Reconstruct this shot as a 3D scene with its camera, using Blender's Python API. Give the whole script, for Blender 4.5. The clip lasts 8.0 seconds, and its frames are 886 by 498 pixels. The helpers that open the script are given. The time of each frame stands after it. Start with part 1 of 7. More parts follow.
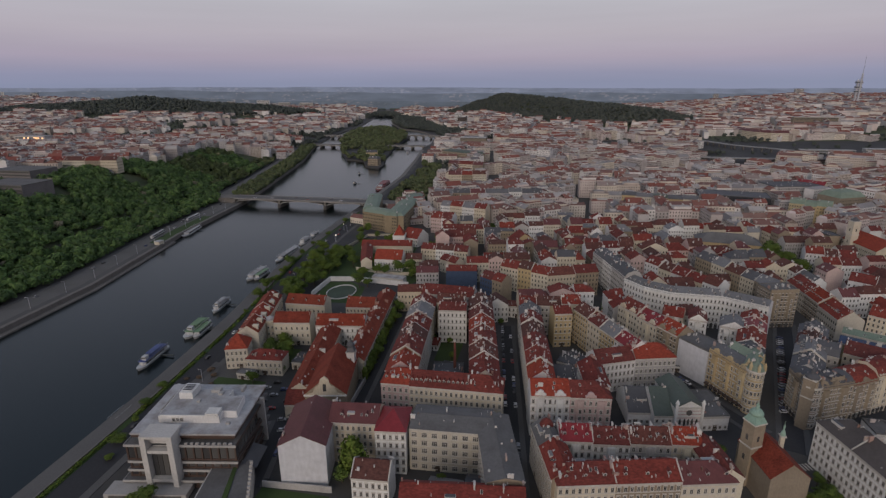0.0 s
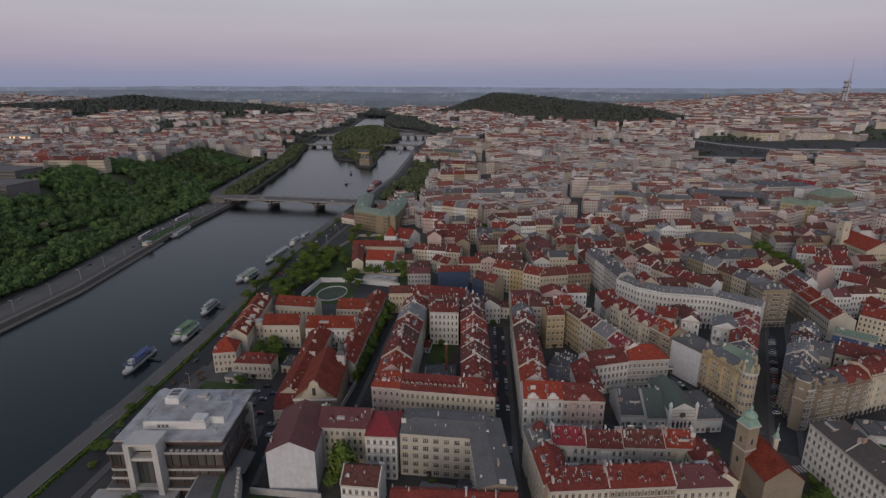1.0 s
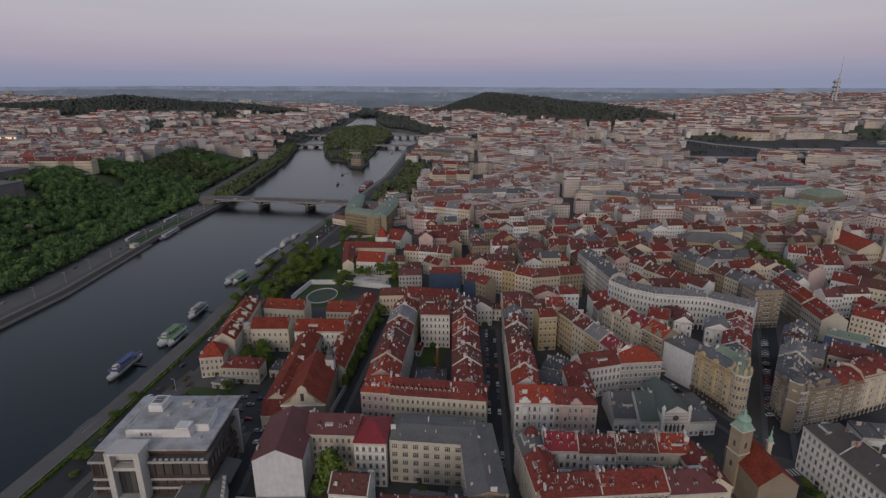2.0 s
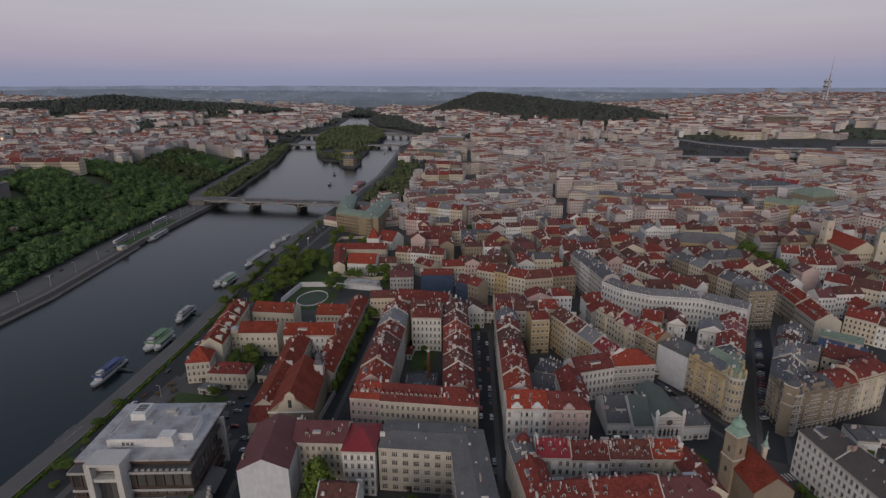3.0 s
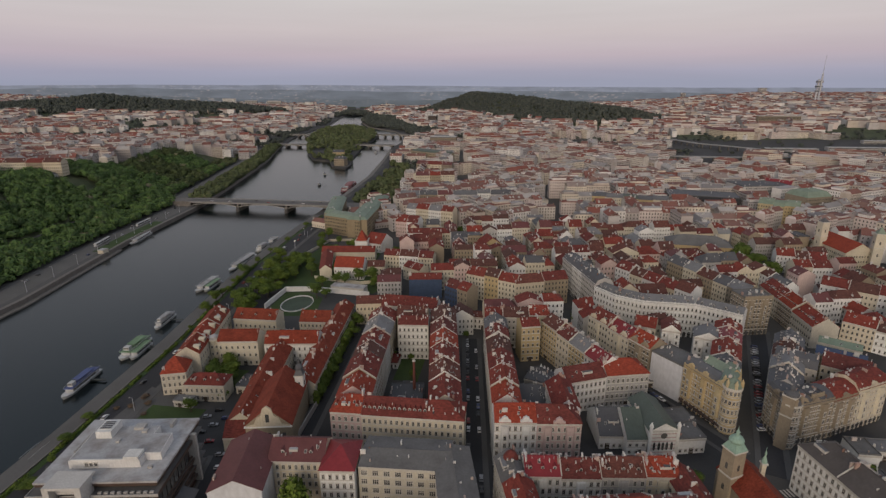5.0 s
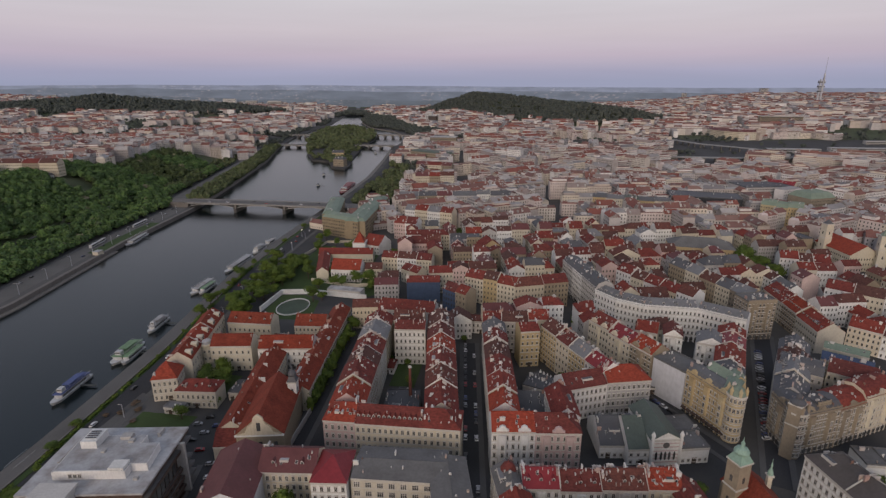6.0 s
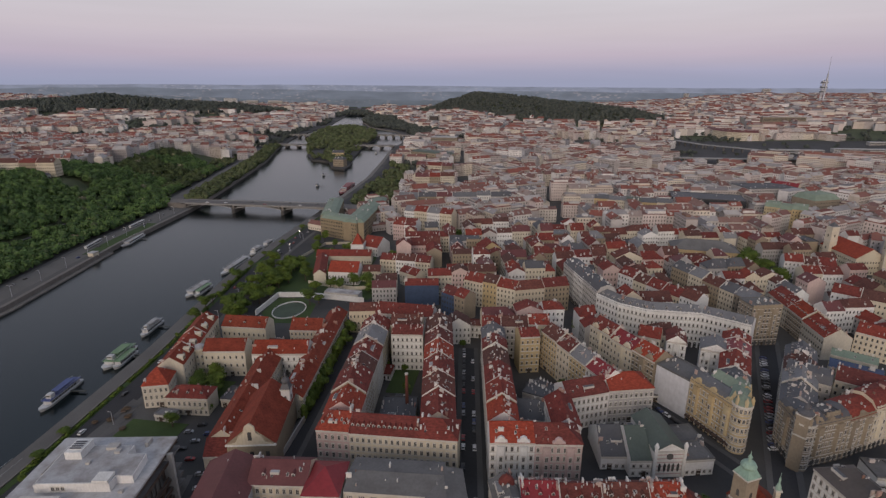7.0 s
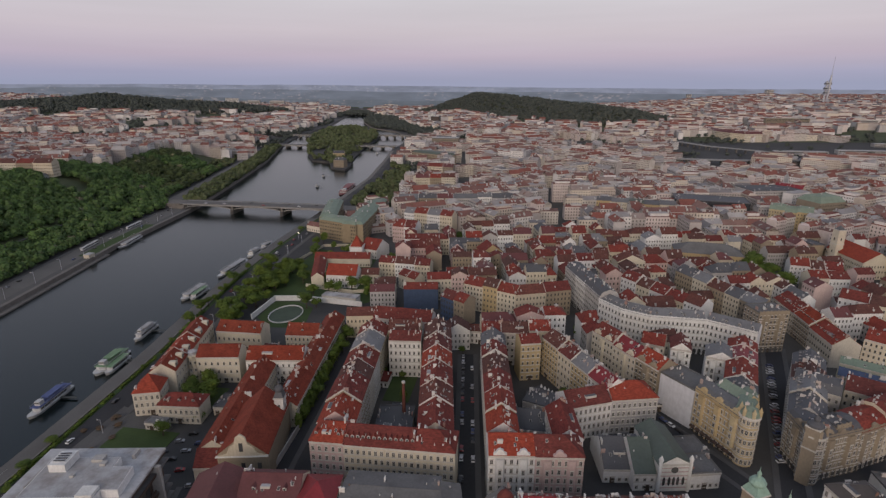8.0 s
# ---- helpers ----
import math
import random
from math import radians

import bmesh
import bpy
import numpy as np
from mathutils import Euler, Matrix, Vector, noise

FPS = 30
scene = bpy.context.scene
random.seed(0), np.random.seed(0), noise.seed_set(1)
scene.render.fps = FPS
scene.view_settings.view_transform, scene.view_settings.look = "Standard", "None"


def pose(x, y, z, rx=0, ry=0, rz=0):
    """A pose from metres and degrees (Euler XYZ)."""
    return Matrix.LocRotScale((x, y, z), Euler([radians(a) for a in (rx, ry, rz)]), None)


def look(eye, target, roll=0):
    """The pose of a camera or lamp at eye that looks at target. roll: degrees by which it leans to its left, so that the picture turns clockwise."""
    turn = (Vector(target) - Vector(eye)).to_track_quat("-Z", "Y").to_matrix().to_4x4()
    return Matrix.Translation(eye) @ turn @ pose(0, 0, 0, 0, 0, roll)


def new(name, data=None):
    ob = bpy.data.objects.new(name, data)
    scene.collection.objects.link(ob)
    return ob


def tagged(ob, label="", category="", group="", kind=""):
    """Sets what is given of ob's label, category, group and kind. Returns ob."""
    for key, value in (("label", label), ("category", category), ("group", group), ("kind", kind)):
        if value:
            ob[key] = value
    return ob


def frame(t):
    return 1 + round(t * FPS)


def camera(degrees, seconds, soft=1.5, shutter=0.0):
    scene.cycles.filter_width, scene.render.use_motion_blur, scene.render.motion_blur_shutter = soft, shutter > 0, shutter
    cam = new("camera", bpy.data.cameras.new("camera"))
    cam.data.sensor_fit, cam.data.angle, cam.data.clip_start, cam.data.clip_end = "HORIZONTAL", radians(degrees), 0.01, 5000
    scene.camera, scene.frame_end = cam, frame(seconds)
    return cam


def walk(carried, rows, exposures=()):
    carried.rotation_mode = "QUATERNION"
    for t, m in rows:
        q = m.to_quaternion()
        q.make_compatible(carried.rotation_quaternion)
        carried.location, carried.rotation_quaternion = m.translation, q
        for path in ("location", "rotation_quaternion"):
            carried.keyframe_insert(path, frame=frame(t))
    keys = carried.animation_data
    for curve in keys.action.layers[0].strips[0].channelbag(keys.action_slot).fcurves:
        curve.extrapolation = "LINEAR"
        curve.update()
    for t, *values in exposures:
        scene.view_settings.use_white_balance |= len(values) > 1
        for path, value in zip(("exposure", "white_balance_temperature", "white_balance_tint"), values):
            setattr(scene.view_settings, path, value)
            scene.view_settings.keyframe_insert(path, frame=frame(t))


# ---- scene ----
cam = camera(78.8, 8.0, soft=1.35)
PATH = [
    (0, (-2.854, 0.948, 161.295), (-3.227, 2.823, 160.707), -0.3),
    (0.5, (-2.928, 2.787, 161.267), (-3.29, 4.664, 160.678), -0.2),
    (1, (-2.868, 4.649, 161.169), (-3.214, 6.529, 160.579), -0.2),
    (1.5, (-2.581, 6.736, 161.141), (-2.913, 8.618, 160.551), -0.2),
    (3, (-1.199, 14.165, 161.189), (-1.498, 16.052, 160.597), -0.2),
    (3.5, (-0.629, 16.963, 161.091), (-0.916, 18.852, 160.499), -0.2),
    (4, (-0.025, 19.946, 161.044), (-0.305, 21.836, 160.452), -0.1),
    (4.5, (0.551, 23.006, 160.996), (0.274, 24.896, 160.402), -0.1),
    (6, (2.268, 33.094, 160.44), (1.987, 34.984, 159.847), -0.1),
    (6.5, (2.478, 36.645, 160.447), (2.197, 38.534, 159.853), -0.0),
    (7, (2.875, 40.412, 160.323), (2.59, 42.3, 159.73), 0.0),
    (7.5, (3.21, 44.214, 160.315), (2.922, 46.102, 159.722), 0.0),
    (8, (3.301, 47.95, 160.326), (3.01, 49.838, 159.734), 0.1),
]
EXPOSURES = [(0.0, -0.10, 6250, 10), (4.2, -0.06, 6250, 10), (4.5, 0.12, 7000, 6), (6.0, 0.24, 6500, 11), (8.0, 0.24, 6500, 11)]
walk(cam, [(t, look(eye, target, roll)) for t, eye, target, roll in PATH], EXPOSURES)

# ---- sky and light: clear dusk, the sun just gone behind the viewer ----
world = bpy.data.worlds.new("world")
scene.world = world
world.use_nodes = True
wn, wl = world.node_tree.nodes, world.node_tree.links
wn.clear()
sky = wn.new("ShaderNodeTexSky")
sky.sky_type = "NISHITA"
sky.sun_disc = False
sky.sun_elevation = radians(4)
sky.sun_rotation = radians(188)
sky.altitude = 300
coord = wn.new("ShaderNodeTexCoord")
sep = wn.new("ShaderNodeSeparateXYZ")
wl.new(coord.outputs["Generated"], sep.inputs[0])
ramp = wn.new("ShaderNodeValToRGB")
wl.new(sep.outputs["Z"], ramp.inputs[0])
stops = [(0.0, (0.250, 0.278, 0.400)), (0.016, (0.272, 0.285, 0.415)), (0.042, (0.375, 0.325, 0.425)), (0.08, (0.445, 0.392, 0.452)),
         (0.13, (0.488, 0.455, 0.497)), (0.22, (0.445, 0.435, 0.492)), (0.42, (0.285, 0.305, 0.370)), (1.0, (0.23, 0.262, 0.345))]
while len(ramp.color_ramp.elements) < len(stops):
    ramp.color_ramp.elements.new(0.5)
for el, (at, col) in zip(ramp.color_ramp.elements, stops):
    el.position, el.color = at, (*col, 1)
back_sky = wn.new("ShaderNodeBackground")
back_sky.inputs["Strength"].default_value = 0.015
wl.new(sky.outputs[0], back_sky.inputs["Color"])
streaks = wn.new("ShaderNodeTexNoise")
streaks.inputs["Scale"].default_value, streaks.inputs["Detail"].default_value = 2.2, 4
flat_coord = wn.new("ShaderNodeMapping")
flat_coord.inputs["Scale"].default_value = (1, 1, 14)
wl.new(coord.outputs["Generated"], flat_coord.inputs[0])
wl.new(flat_coord.outputs[0], streaks.inputs["Vector"])
cloud = wn.new("ShaderNodeMapRange")
cloud.inputs[1].default_value, cloud.inputs[2].default_value, cloud.inputs[3].default_value, cloud.inputs[4].default_value = 0.3, 0.7, 0.955, 1.045
wl.new(streaks.outputs[0], cloud.inputs[0])
veil = wn.new("ShaderNodeVectorMath")
veil.operation = "SCALE"
wl.new(ramp.outputs[0], veil.inputs[0])
wl.new(cloud.outputs[0], veil.inputs["Scale"])
back_dusk = wn.new("ShaderNodeBackground")
back_dusk.inputs["Strength"].default_value = 1.0
wl.new(veil.outputs[0], back_dusk.inputs["Color"])
both = wn.new("ShaderNodeAddShader")
wl.new(back_sky.outputs[0], both.inputs[0])
wl.new(back_dusk.outputs[0], both.inputs[1])
wout = wn.new("ShaderNodeOutputWorld")
wl.new(both.outputs[0], wout.inputs[0])

sun_data = bpy.data.lights.new("sun", "SUN")
sun_data.energy, sun_data.angle, sun_data.color = 1.32, radians(35), (1.0, 0.84, 0.70)
sun = new("sun", sun_data)
sun.matrix_world = look((0, 0, 500), (0.14, 1.0, 499.66))

# ---- materials ----
def node_mat(name):
    m = bpy.data.materials.new(name)
    m.use_nodes = True
    nt = m.node_tree
    return m, nt, nt.nodes["Principled BSDF"]


def mixed(nt, fac, a, b, mode="MIX"):
    n = nt.nodes.new("ShaderNodeMix")
    n.data_type, n.blend_type = "RGBA", mode
    for sock, val in ((n.inputs[0], fac), (n.inputs[6], a), (n.inputs[7], b)):
        if isinstance(val, bpy.types.NodeSocket):
            nt.links.new(val, sock)
        elif isinstance(val, tuple):
            sock.default_value = (*val, 1)
        else:
            sock.default_value = val
    return n.outputs[2]


def noise_tex(nt, scale, detail=3, stretch=(1, 1, 1)):
    tc = nt.nodes.new("ShaderNodeTexCoord")
    mp = nt.nodes.new("ShaderNodeMapping")
    mp.inputs["Scale"].default_value = stretch
    nt.links.new(tc.outputs["Object"], mp.inputs[0])
    n = nt.nodes.new("ShaderNodeTexNoise")
    n.inputs["Scale"].default_value, n.inputs["Detail"].default_value = scale, detail
    nt.links.new(mp.outputs[0], n.inputs["Vector"])
    return n.outputs[0]


def curve(nt, val, lo, hi):
    n = nt.nodes.new("ShaderNodeMapRange")
    n.inputs[1].default_value, n.inputs[2].default_value = lo, hi
    nt.links.new(val, n.inputs[0])
    return n.outputs[0]


def surface(name, cols, rough=0.85, metal=0.0, big=0.12, fine=1.5, stain=(0.5, 0.48, 0.46), stain_amt=0.35, bump=0.07, island=False, stretch=(1, 1, 0.5), spec=0.3, gr=0.09):
    """A weathered surface: its colours vary from piece to piece, with stains and grain on top."""
    m, nt, bsdf = node_mat(name)
    if island:
        rnd = nt.nodes.new("ShaderNodeNewGeometry").outputs["Random Per Island"]
    else:
        rnd = nt.nodes.new("ShaderNodeObjectInfo").outputs["Random"]
    ramp_n = nt.nodes.new("ShaderNodeValToRGB")
    cr = ramp_n.color_ramp
    while len(cr.elements) < len(cols):
        cr.elements.new(0.5)
    for i, c in enumerate(cols):
        cr.elements[i].position, cr.elements[i].color = i / max(1, len(cols) - 1), (*c, 1)
    if island:
        cr.interpolation = "CONSTANT"
    nt.links.new(rnd, ramp_n.inputs[0])
    dirt = curve(nt, noise_tex(nt, big, 4), 0.42, 0.72)
    fac = nt.nodes.new("ShaderNodeMath")
    fac.operation = "MULTIPLY"
    nt.links.new(dirt, fac.inputs[0])
    fac.inputs[1].default_value = stain_amt
    col = mixed(nt, fac.outputs[0], ramp_n.outputs[0], mixed(nt, 1.0, ramp_n.outputs[0], stain, "MULTIPLY"))
    grain = noise_tex(nt, fine, 3, stretch)
    lo, hi = (1 - gr,) * 3, (1 + gr,) * 3
    col = mixed(nt, 1.0, col, mixed(nt, curve(nt, grain, 0.3, 0.7), lo, hi), "MULTIPLY")
    nt.links.new(col, bsdf.inputs["Base Color"])
    bsdf.inputs["Roughness"].default_value, bsdf.inputs["Metallic"].default_value = rough, metal
    bsdf.inputs["Specular IOR Level"].default_value = spec
    if bump:
        b = nt.nodes.new("ShaderNodeBump")
        b.inputs["Strength"].default_value, b.inputs["Distance"].default_value = bump, 0.2
        nt.links.new(grain, b.inputs["Height"])
        nt.links.new(b.outputs[0], bsdf.inputs["Normal"])
    return m


WALLS = {
    "cream": surface("plaster_cream", [(0.525, 0.454, 0.343), (0.606, 0.546, 0.424), (0.505, 0.464, 0.384)]),
    "white": surface("plaster_white", [(0.679, 0.659, 0.617), (0.720, 0.720, 0.700), (0.637, 0.617, 0.597)]),
    "pink": surface("plaster_pink", [(0.514, 0.385, 0.358), (0.551, 0.422, 0.385)]),
    "yellow": surface("plaster_yellow", [(0.477, 0.367, 0.202), (0.431, 0.330, 0.184), (0.496, 0.413, 0.258)]),
    "grey": surface("plaster_grey", [(0.396, 0.377, 0.356), (0.456, 0.436, 0.416), (0.347, 0.337, 0.328)]),
    "beige": surface("sandstone_beige", [(0.278, 0.229, 0.165), (0.305, 0.249, 0.178), (0.252, 0.209, 0.158)]),
    "green": surface("plaster_green", [(0.377, 0.410, 0.312), (0.410, 0.426, 0.344)]),
    "sheeting": surface("white_sheeting", [(0.541, 0.541, 0.558), (0.574, 0.574, 0.590)], big=0.3, fine=0.6, stain_amt=0.2),
    "ochre": surface("ochre_plaster", [(0.25, 0.200, 0.130), (0.275, 0.218, 0.142)]),
    "bluenet": surface("blue_netting", [(0.055, 0.082, 0.140), (0.060, 0.088, 0.150)], big=0.25, fine=1.0),
    "brown": surface("brown_stone", [(0.075, 0.050, 0.040), (0.09, 0.058, 0.045)], rough=0.6),
    "concrete": surface("pale_concrete", [(0.37, 0.355, 0.335), (0.40, 0.385, 0.365)]),
    "office": surface("dark_office_panels", [(0.17, 0.155, 0.15), (0.19, 0.175, 0.17)]),
    "portal": surface("light_concrete", [(0.50, 0.48, 0.45), (0.53, 0.51, 0.48)]),
    "black": surface("dark_cladding", [(0.03, 0.033, 0.04), (0.04, 0.042, 0.05)], rough=0.35),
}
ROOFS = {
    "red": surface("red_tiles", [(0.185, 0.038, 0.029), (0.14, 0.036, 0.030), (0.22, 0.043, 0.029), (0.125, 0.038, 0.033)], big=0.22, fine=0.75, stain=(0.45, 0.42, 0.42), stain_amt=0.55, stretch=(1, 2, 2), gr=0.3),
    "rust": surface("rust_red_tiles", [(0.240, 0.042, 0.020), (0.200, 0.038, 0.020), (0.220, 0.046, 0.024)], big=0.16, fine=0.75, stain=(0.5, 0.42, 0.40), stain_amt=0.6, stretch=(1, 2, 2), gr=0.3),
    "orange": surface("new_orange_tiles", [(0.29, 0.050, 0.026), (0.25, 0.046, 0.026)], big=0.2, fine=0.75, stain_amt=0.3, stretch=(1, 2, 2), gr=0.3),
    "brown": surface("old_brown_tiles", [(0.12, 0.048, 0.038), (0.095, 0.046, 0.038), (0.145, 0.05, 0.038)], big=0.22, fine=0.75, stain_amt=0.5, stretch=(1, 2, 2), gr=0.3),
    "maroon": surface("maroon_sheet_metal", [(0.20, 0.028, 0.034), (0.24, 0.030, 0.036)], rough=0.5, big=0.15, fine=1.0),
    "darkred": surface("dull_red_sheet_metal", [(0.125, 0.045, 0.045), (0.14, 0.05, 0.048)], rough=0.55, big=0.15, fine=1.0),
    "grey": surface("grey_sheet_metal", [(0.15, 0.15, 0.155), (0.21, 0.21, 0.215), (0.115, 0.115, 0.12)], rough=0.6, metal=0.1, big=0.15, fine=1.0),
    "slate": surface("slate_roof", [(0.085, 0.086, 0.092), (0.11, 0.11, 0.118)], rough=0.65, big=0.15, fine=2.0),
    "pale": surface("pale_roof_membrane", [(0.39, 0.39, 0.395), (0.44, 0.44, 0.445)], big=0.16, fine=0.9, stain=(0.50, 0.43, 0.38), stain_amt=0.75),
    "green": surface("green_copper", [(0.18, 0.235, 0.18), (0.21, 0.26, 0.20)], rough=0.6, big=0.2, fine=1.0, stain_amt=0.4),
    "verdigris": surface("bright_verdigris", [(0.25, 0.37, 0.295), (0.28, 0.40, 0.32)], rough=0.6, big=0.4, fine=1.5, stain_amt=0.4),
    "blue": surface("blue_sheet_metal", [(0.06, 0.085, 0.15), (0.065, 0.09, 0.16)], rough=0.5, big=0.15, fine=1.0),
    "darkgreen": surface("dark_green_sheet_metal", [(0.085, 0.105, 0.09), (0.10, 0.12, 0.10)], rough=0.5, big=0.15, fine=1.0),
    "umber": surface("umber_sheet_metal", [(0.085, 0.074, 0.068), (0.095, 0.082, 0.075)], rough=0.6, big=0.15, fine=1.0),
    "bitumen": surface("grey_bitumen", [(0.140, 0.135, 0.132), (0.155, 0.150, 0.146)], big=0.12, fine=0.9, stain_amt=0.45),
}
TRIM = surface("pale_stucco_trim", [(0.50, 0.47, 0.42), (0.56, 0.53, 0.48)])
CHIM = surface("whitewashed_chimney", [(0.56, 0.54, 0.50), (0.64, 0.62, 0.59), (0.48, 0.42, 0.37), (0.32, 0.18, 0.14), (0.58, 0.56, 0.53)], fine=3)
CHIM_VENT = surface("roof_vents_and_flues", [(0.500, 0.480, 0.455), (0.560, 0.540, 0.510), (0.320, 0.310, 0.300), (0.400, 0.330, 0.290), (0.520, 0.500, 0.480), (0.220, 0.130, 0.100), (0.440, 0.420, 0.400), (0.200, 0.200, 0.210)], fine=3, island=True)
ASPHALT = surface("asphalt", [(0.042, 0.042, 0.045), (0.048, 0.048, 0.050)], big=0.04, fine=0.8, stain=(0.6, 0.6, 0.6))
PAVING = surface("stone_paving", [(0.100, 0.097, 0.094), (0.115, 0.111, 0.107)], big=0.08, fine=1.6)
QUAY = surface("granite_setts", [(0.13, 0.125, 0.118), (0.14, 0.132, 0.125)], big=0.05, fine=1.2)
STONE = surface("river_wall_stone", [(0.165, 0.150, 0.135), (0.188, 0.173, 0.158)], big=0.2, fine=1.2)
BRIDGE = surface("bridge_concrete", [(0.27, 0.26, 0.25), (0.29, 0.28, 0.27)], big=0.1, fine=0.8)
LAWN = surface("lawn", [(0.045, 0.075, 0.022), (0.055, 0.085, 0.026)], big=0.1, fine=1.0)
COURT = surface("sports_court", [(0.075, 0.10, 0.07), (0.08, 0.105, 0.075)], big=0.1, fine=0.5)
BARK = surface("bark", [(0.06, 0.045, 0.035), (0.08, 0.06, 0.045)], fine=3)
IRON = surface("painted_iron", [(0.05, 0.055, 0.05), (0.06, 0.065, 0.06)], rough=0.5)
STEEL = surface("pale_tower_steel", [(0.42, 0.43, 0.46), (0.44, 0.45, 0.48)], rough=0.4, metal=0.3)
BOATWHITE = surface("white_boat_paint", [(0.46, 0.46, 0.46), (0.52, 0.52, 0.51)], rough=0.4, fine=0.8)
BOATBLUE = surface("blue_boat_deck", [(0.08, 0.10, 0.24), (0.09, 0.12, 0.26)], rough=0.6)
BOATGREEN = surface("green_boat_paint", [(0.16, 0.26, 0.14), (0.18, 0.28, 0.16)], rough=0.5)
BOATRED = surface("red_boat_paint", [(0.22, 0.06, 0.06), (0.24, 0.07, 0.07)], rough=0.5)
TYRE = surface("rubber", [(0.02, 0.02, 0.02), (0.025, 0.025, 0.025)], rough=0.9)
HULL = surface("dark_hull", [(0.03, 0.035, 0.05), (0.04, 0.045, 0.06)], rough=0.5)
# Paler, duller than the near houses: haze put into the town palette
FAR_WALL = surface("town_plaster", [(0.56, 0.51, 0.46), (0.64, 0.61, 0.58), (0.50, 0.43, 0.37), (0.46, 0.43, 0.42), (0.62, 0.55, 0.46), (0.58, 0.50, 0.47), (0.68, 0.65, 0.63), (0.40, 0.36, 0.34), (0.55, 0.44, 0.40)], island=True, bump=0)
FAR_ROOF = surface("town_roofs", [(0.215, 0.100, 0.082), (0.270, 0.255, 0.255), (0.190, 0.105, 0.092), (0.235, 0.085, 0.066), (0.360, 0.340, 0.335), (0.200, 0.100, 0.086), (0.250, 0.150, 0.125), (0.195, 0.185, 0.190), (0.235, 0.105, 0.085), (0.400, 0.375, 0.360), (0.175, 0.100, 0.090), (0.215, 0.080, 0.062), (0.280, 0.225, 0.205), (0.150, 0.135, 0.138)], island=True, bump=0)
CAR_PAINTS = [surface("car_paint_" + n, [c, tuple(v * 1.1 for v in c)], rough=0.3, bump=0, stain_amt=0.1, spec=0.5) for n, c in
              (("white", (0.6, 0.6, 0.6)), ("black", (0.02, 0.02, 0.022)), ("silver", (0.3, 0.3, 0.31)), ("red", (0.25, 0.02, 0.02)), ("blue", (0.04, 0.06, 0.16)))]


def glass_mat():
    m, nt, b = node_mat("window_glass")
    rnd = nt.nodes.new("ShaderNodeObjectInfo").outputs["Random"]
    nt.links.new(mixed(nt, rnd, (0.042, 0.042, 0.044), (0.125, 0.120, 0.112)), b.inputs["Base Color"])
    b.inputs["Roughness"].default_value = 0.12
    return m


GLASS = glass_mat()


def leaf_mat(name, cols):
    m, nt, b = node_mat(name)
    geo = nt.nodes.new("ShaderNodeNewGeometry")
    info = nt.nodes.new("ShaderNodeObjectInfo")
    r = nt.nodes.new("ShaderNodeValToRGB")
    while len(r.color_ramp.elements) < len(cols):
        r.color_ramp.elements.new(0.5)
    for i, c in enumerate(cols):
        r.color_ramp.elements[i].position, r.color_ramp.elements[i].color = i / (len(cols) - 1), (*c, 1)
    nt.links.new(geo.outputs["Random Per Island"], r.inputs[0])
    big = noise_tex(nt, 0.085, 2)
    col = mixed(nt, curve(nt, big, 0.3, 0.7), mixed(nt, 1.0, r.outputs[0], (1.35, 1.22, 1.05), "MULTIPLY"), mixed(nt, 1.0, r.outputs[0], (0.62, 0.60, 0.66), "MULTIPLY"))
    nt.links.new(mixed(nt, info.outputs["Random"], col, mixed(nt, 1.0, col, (1.25, 1.15, 0.9), "MULTIPLY")), b.inputs["Base Color"])
    b.inputs["Roughness"].default_value = 0.75
    b.inputs["Specular IOR Level"].default_value = 0.15
    return m


TWIGS = leaf_mat("budding_twigs", [(0.11, 0.085, 0.07), (0.14, 0.105, 0.085), (0.10, 0.09, 0.06)])
BLOSSOM = leaf_mat("pale_blossom", [(0.20, 0.21, 0.17), (0.25, 0.25, 0.21), (0.17, 0.20, 0.12)])
BUD_LEAF = leaf_mat("budding_leaves", [(0.060, 0.092, 0.052), (0.072, 0.102, 0.058), (0.058, 0.098, 0.048)])
LEAF = leaf_mat("spring_leaves", [(0.062, 0.105, 0.026), (0.080, 0.135, 0.032), (0.10, 0.16, 0.038), (0.068, 0.095, 0.030)])
WOOD_LEAF = leaf_mat("wood_leaves", [(0.062, 0.120, 0.056), (0.080, 0.152, 0.060), (0.108, 0.194, 0.066), (0.086, 0.126, 0.070)])
BANK_LEAF = leaf_mat("bankside_leaves", [(0.078, 0.108, 0.060), (0.094, 0.130, 0.068), (0.112, 0.148, 0.078), (0.106, 0.116, 0.078)])
# Far woods: haze put into the leaf colour as a blue-grey shift
HAZED_LEAF = leaf_mat("hazed_wood_leaves", [(0.070, 0.090, 0.086), (0.078, 0.098, 0.094), (0.086, 0.100, 0.096)])


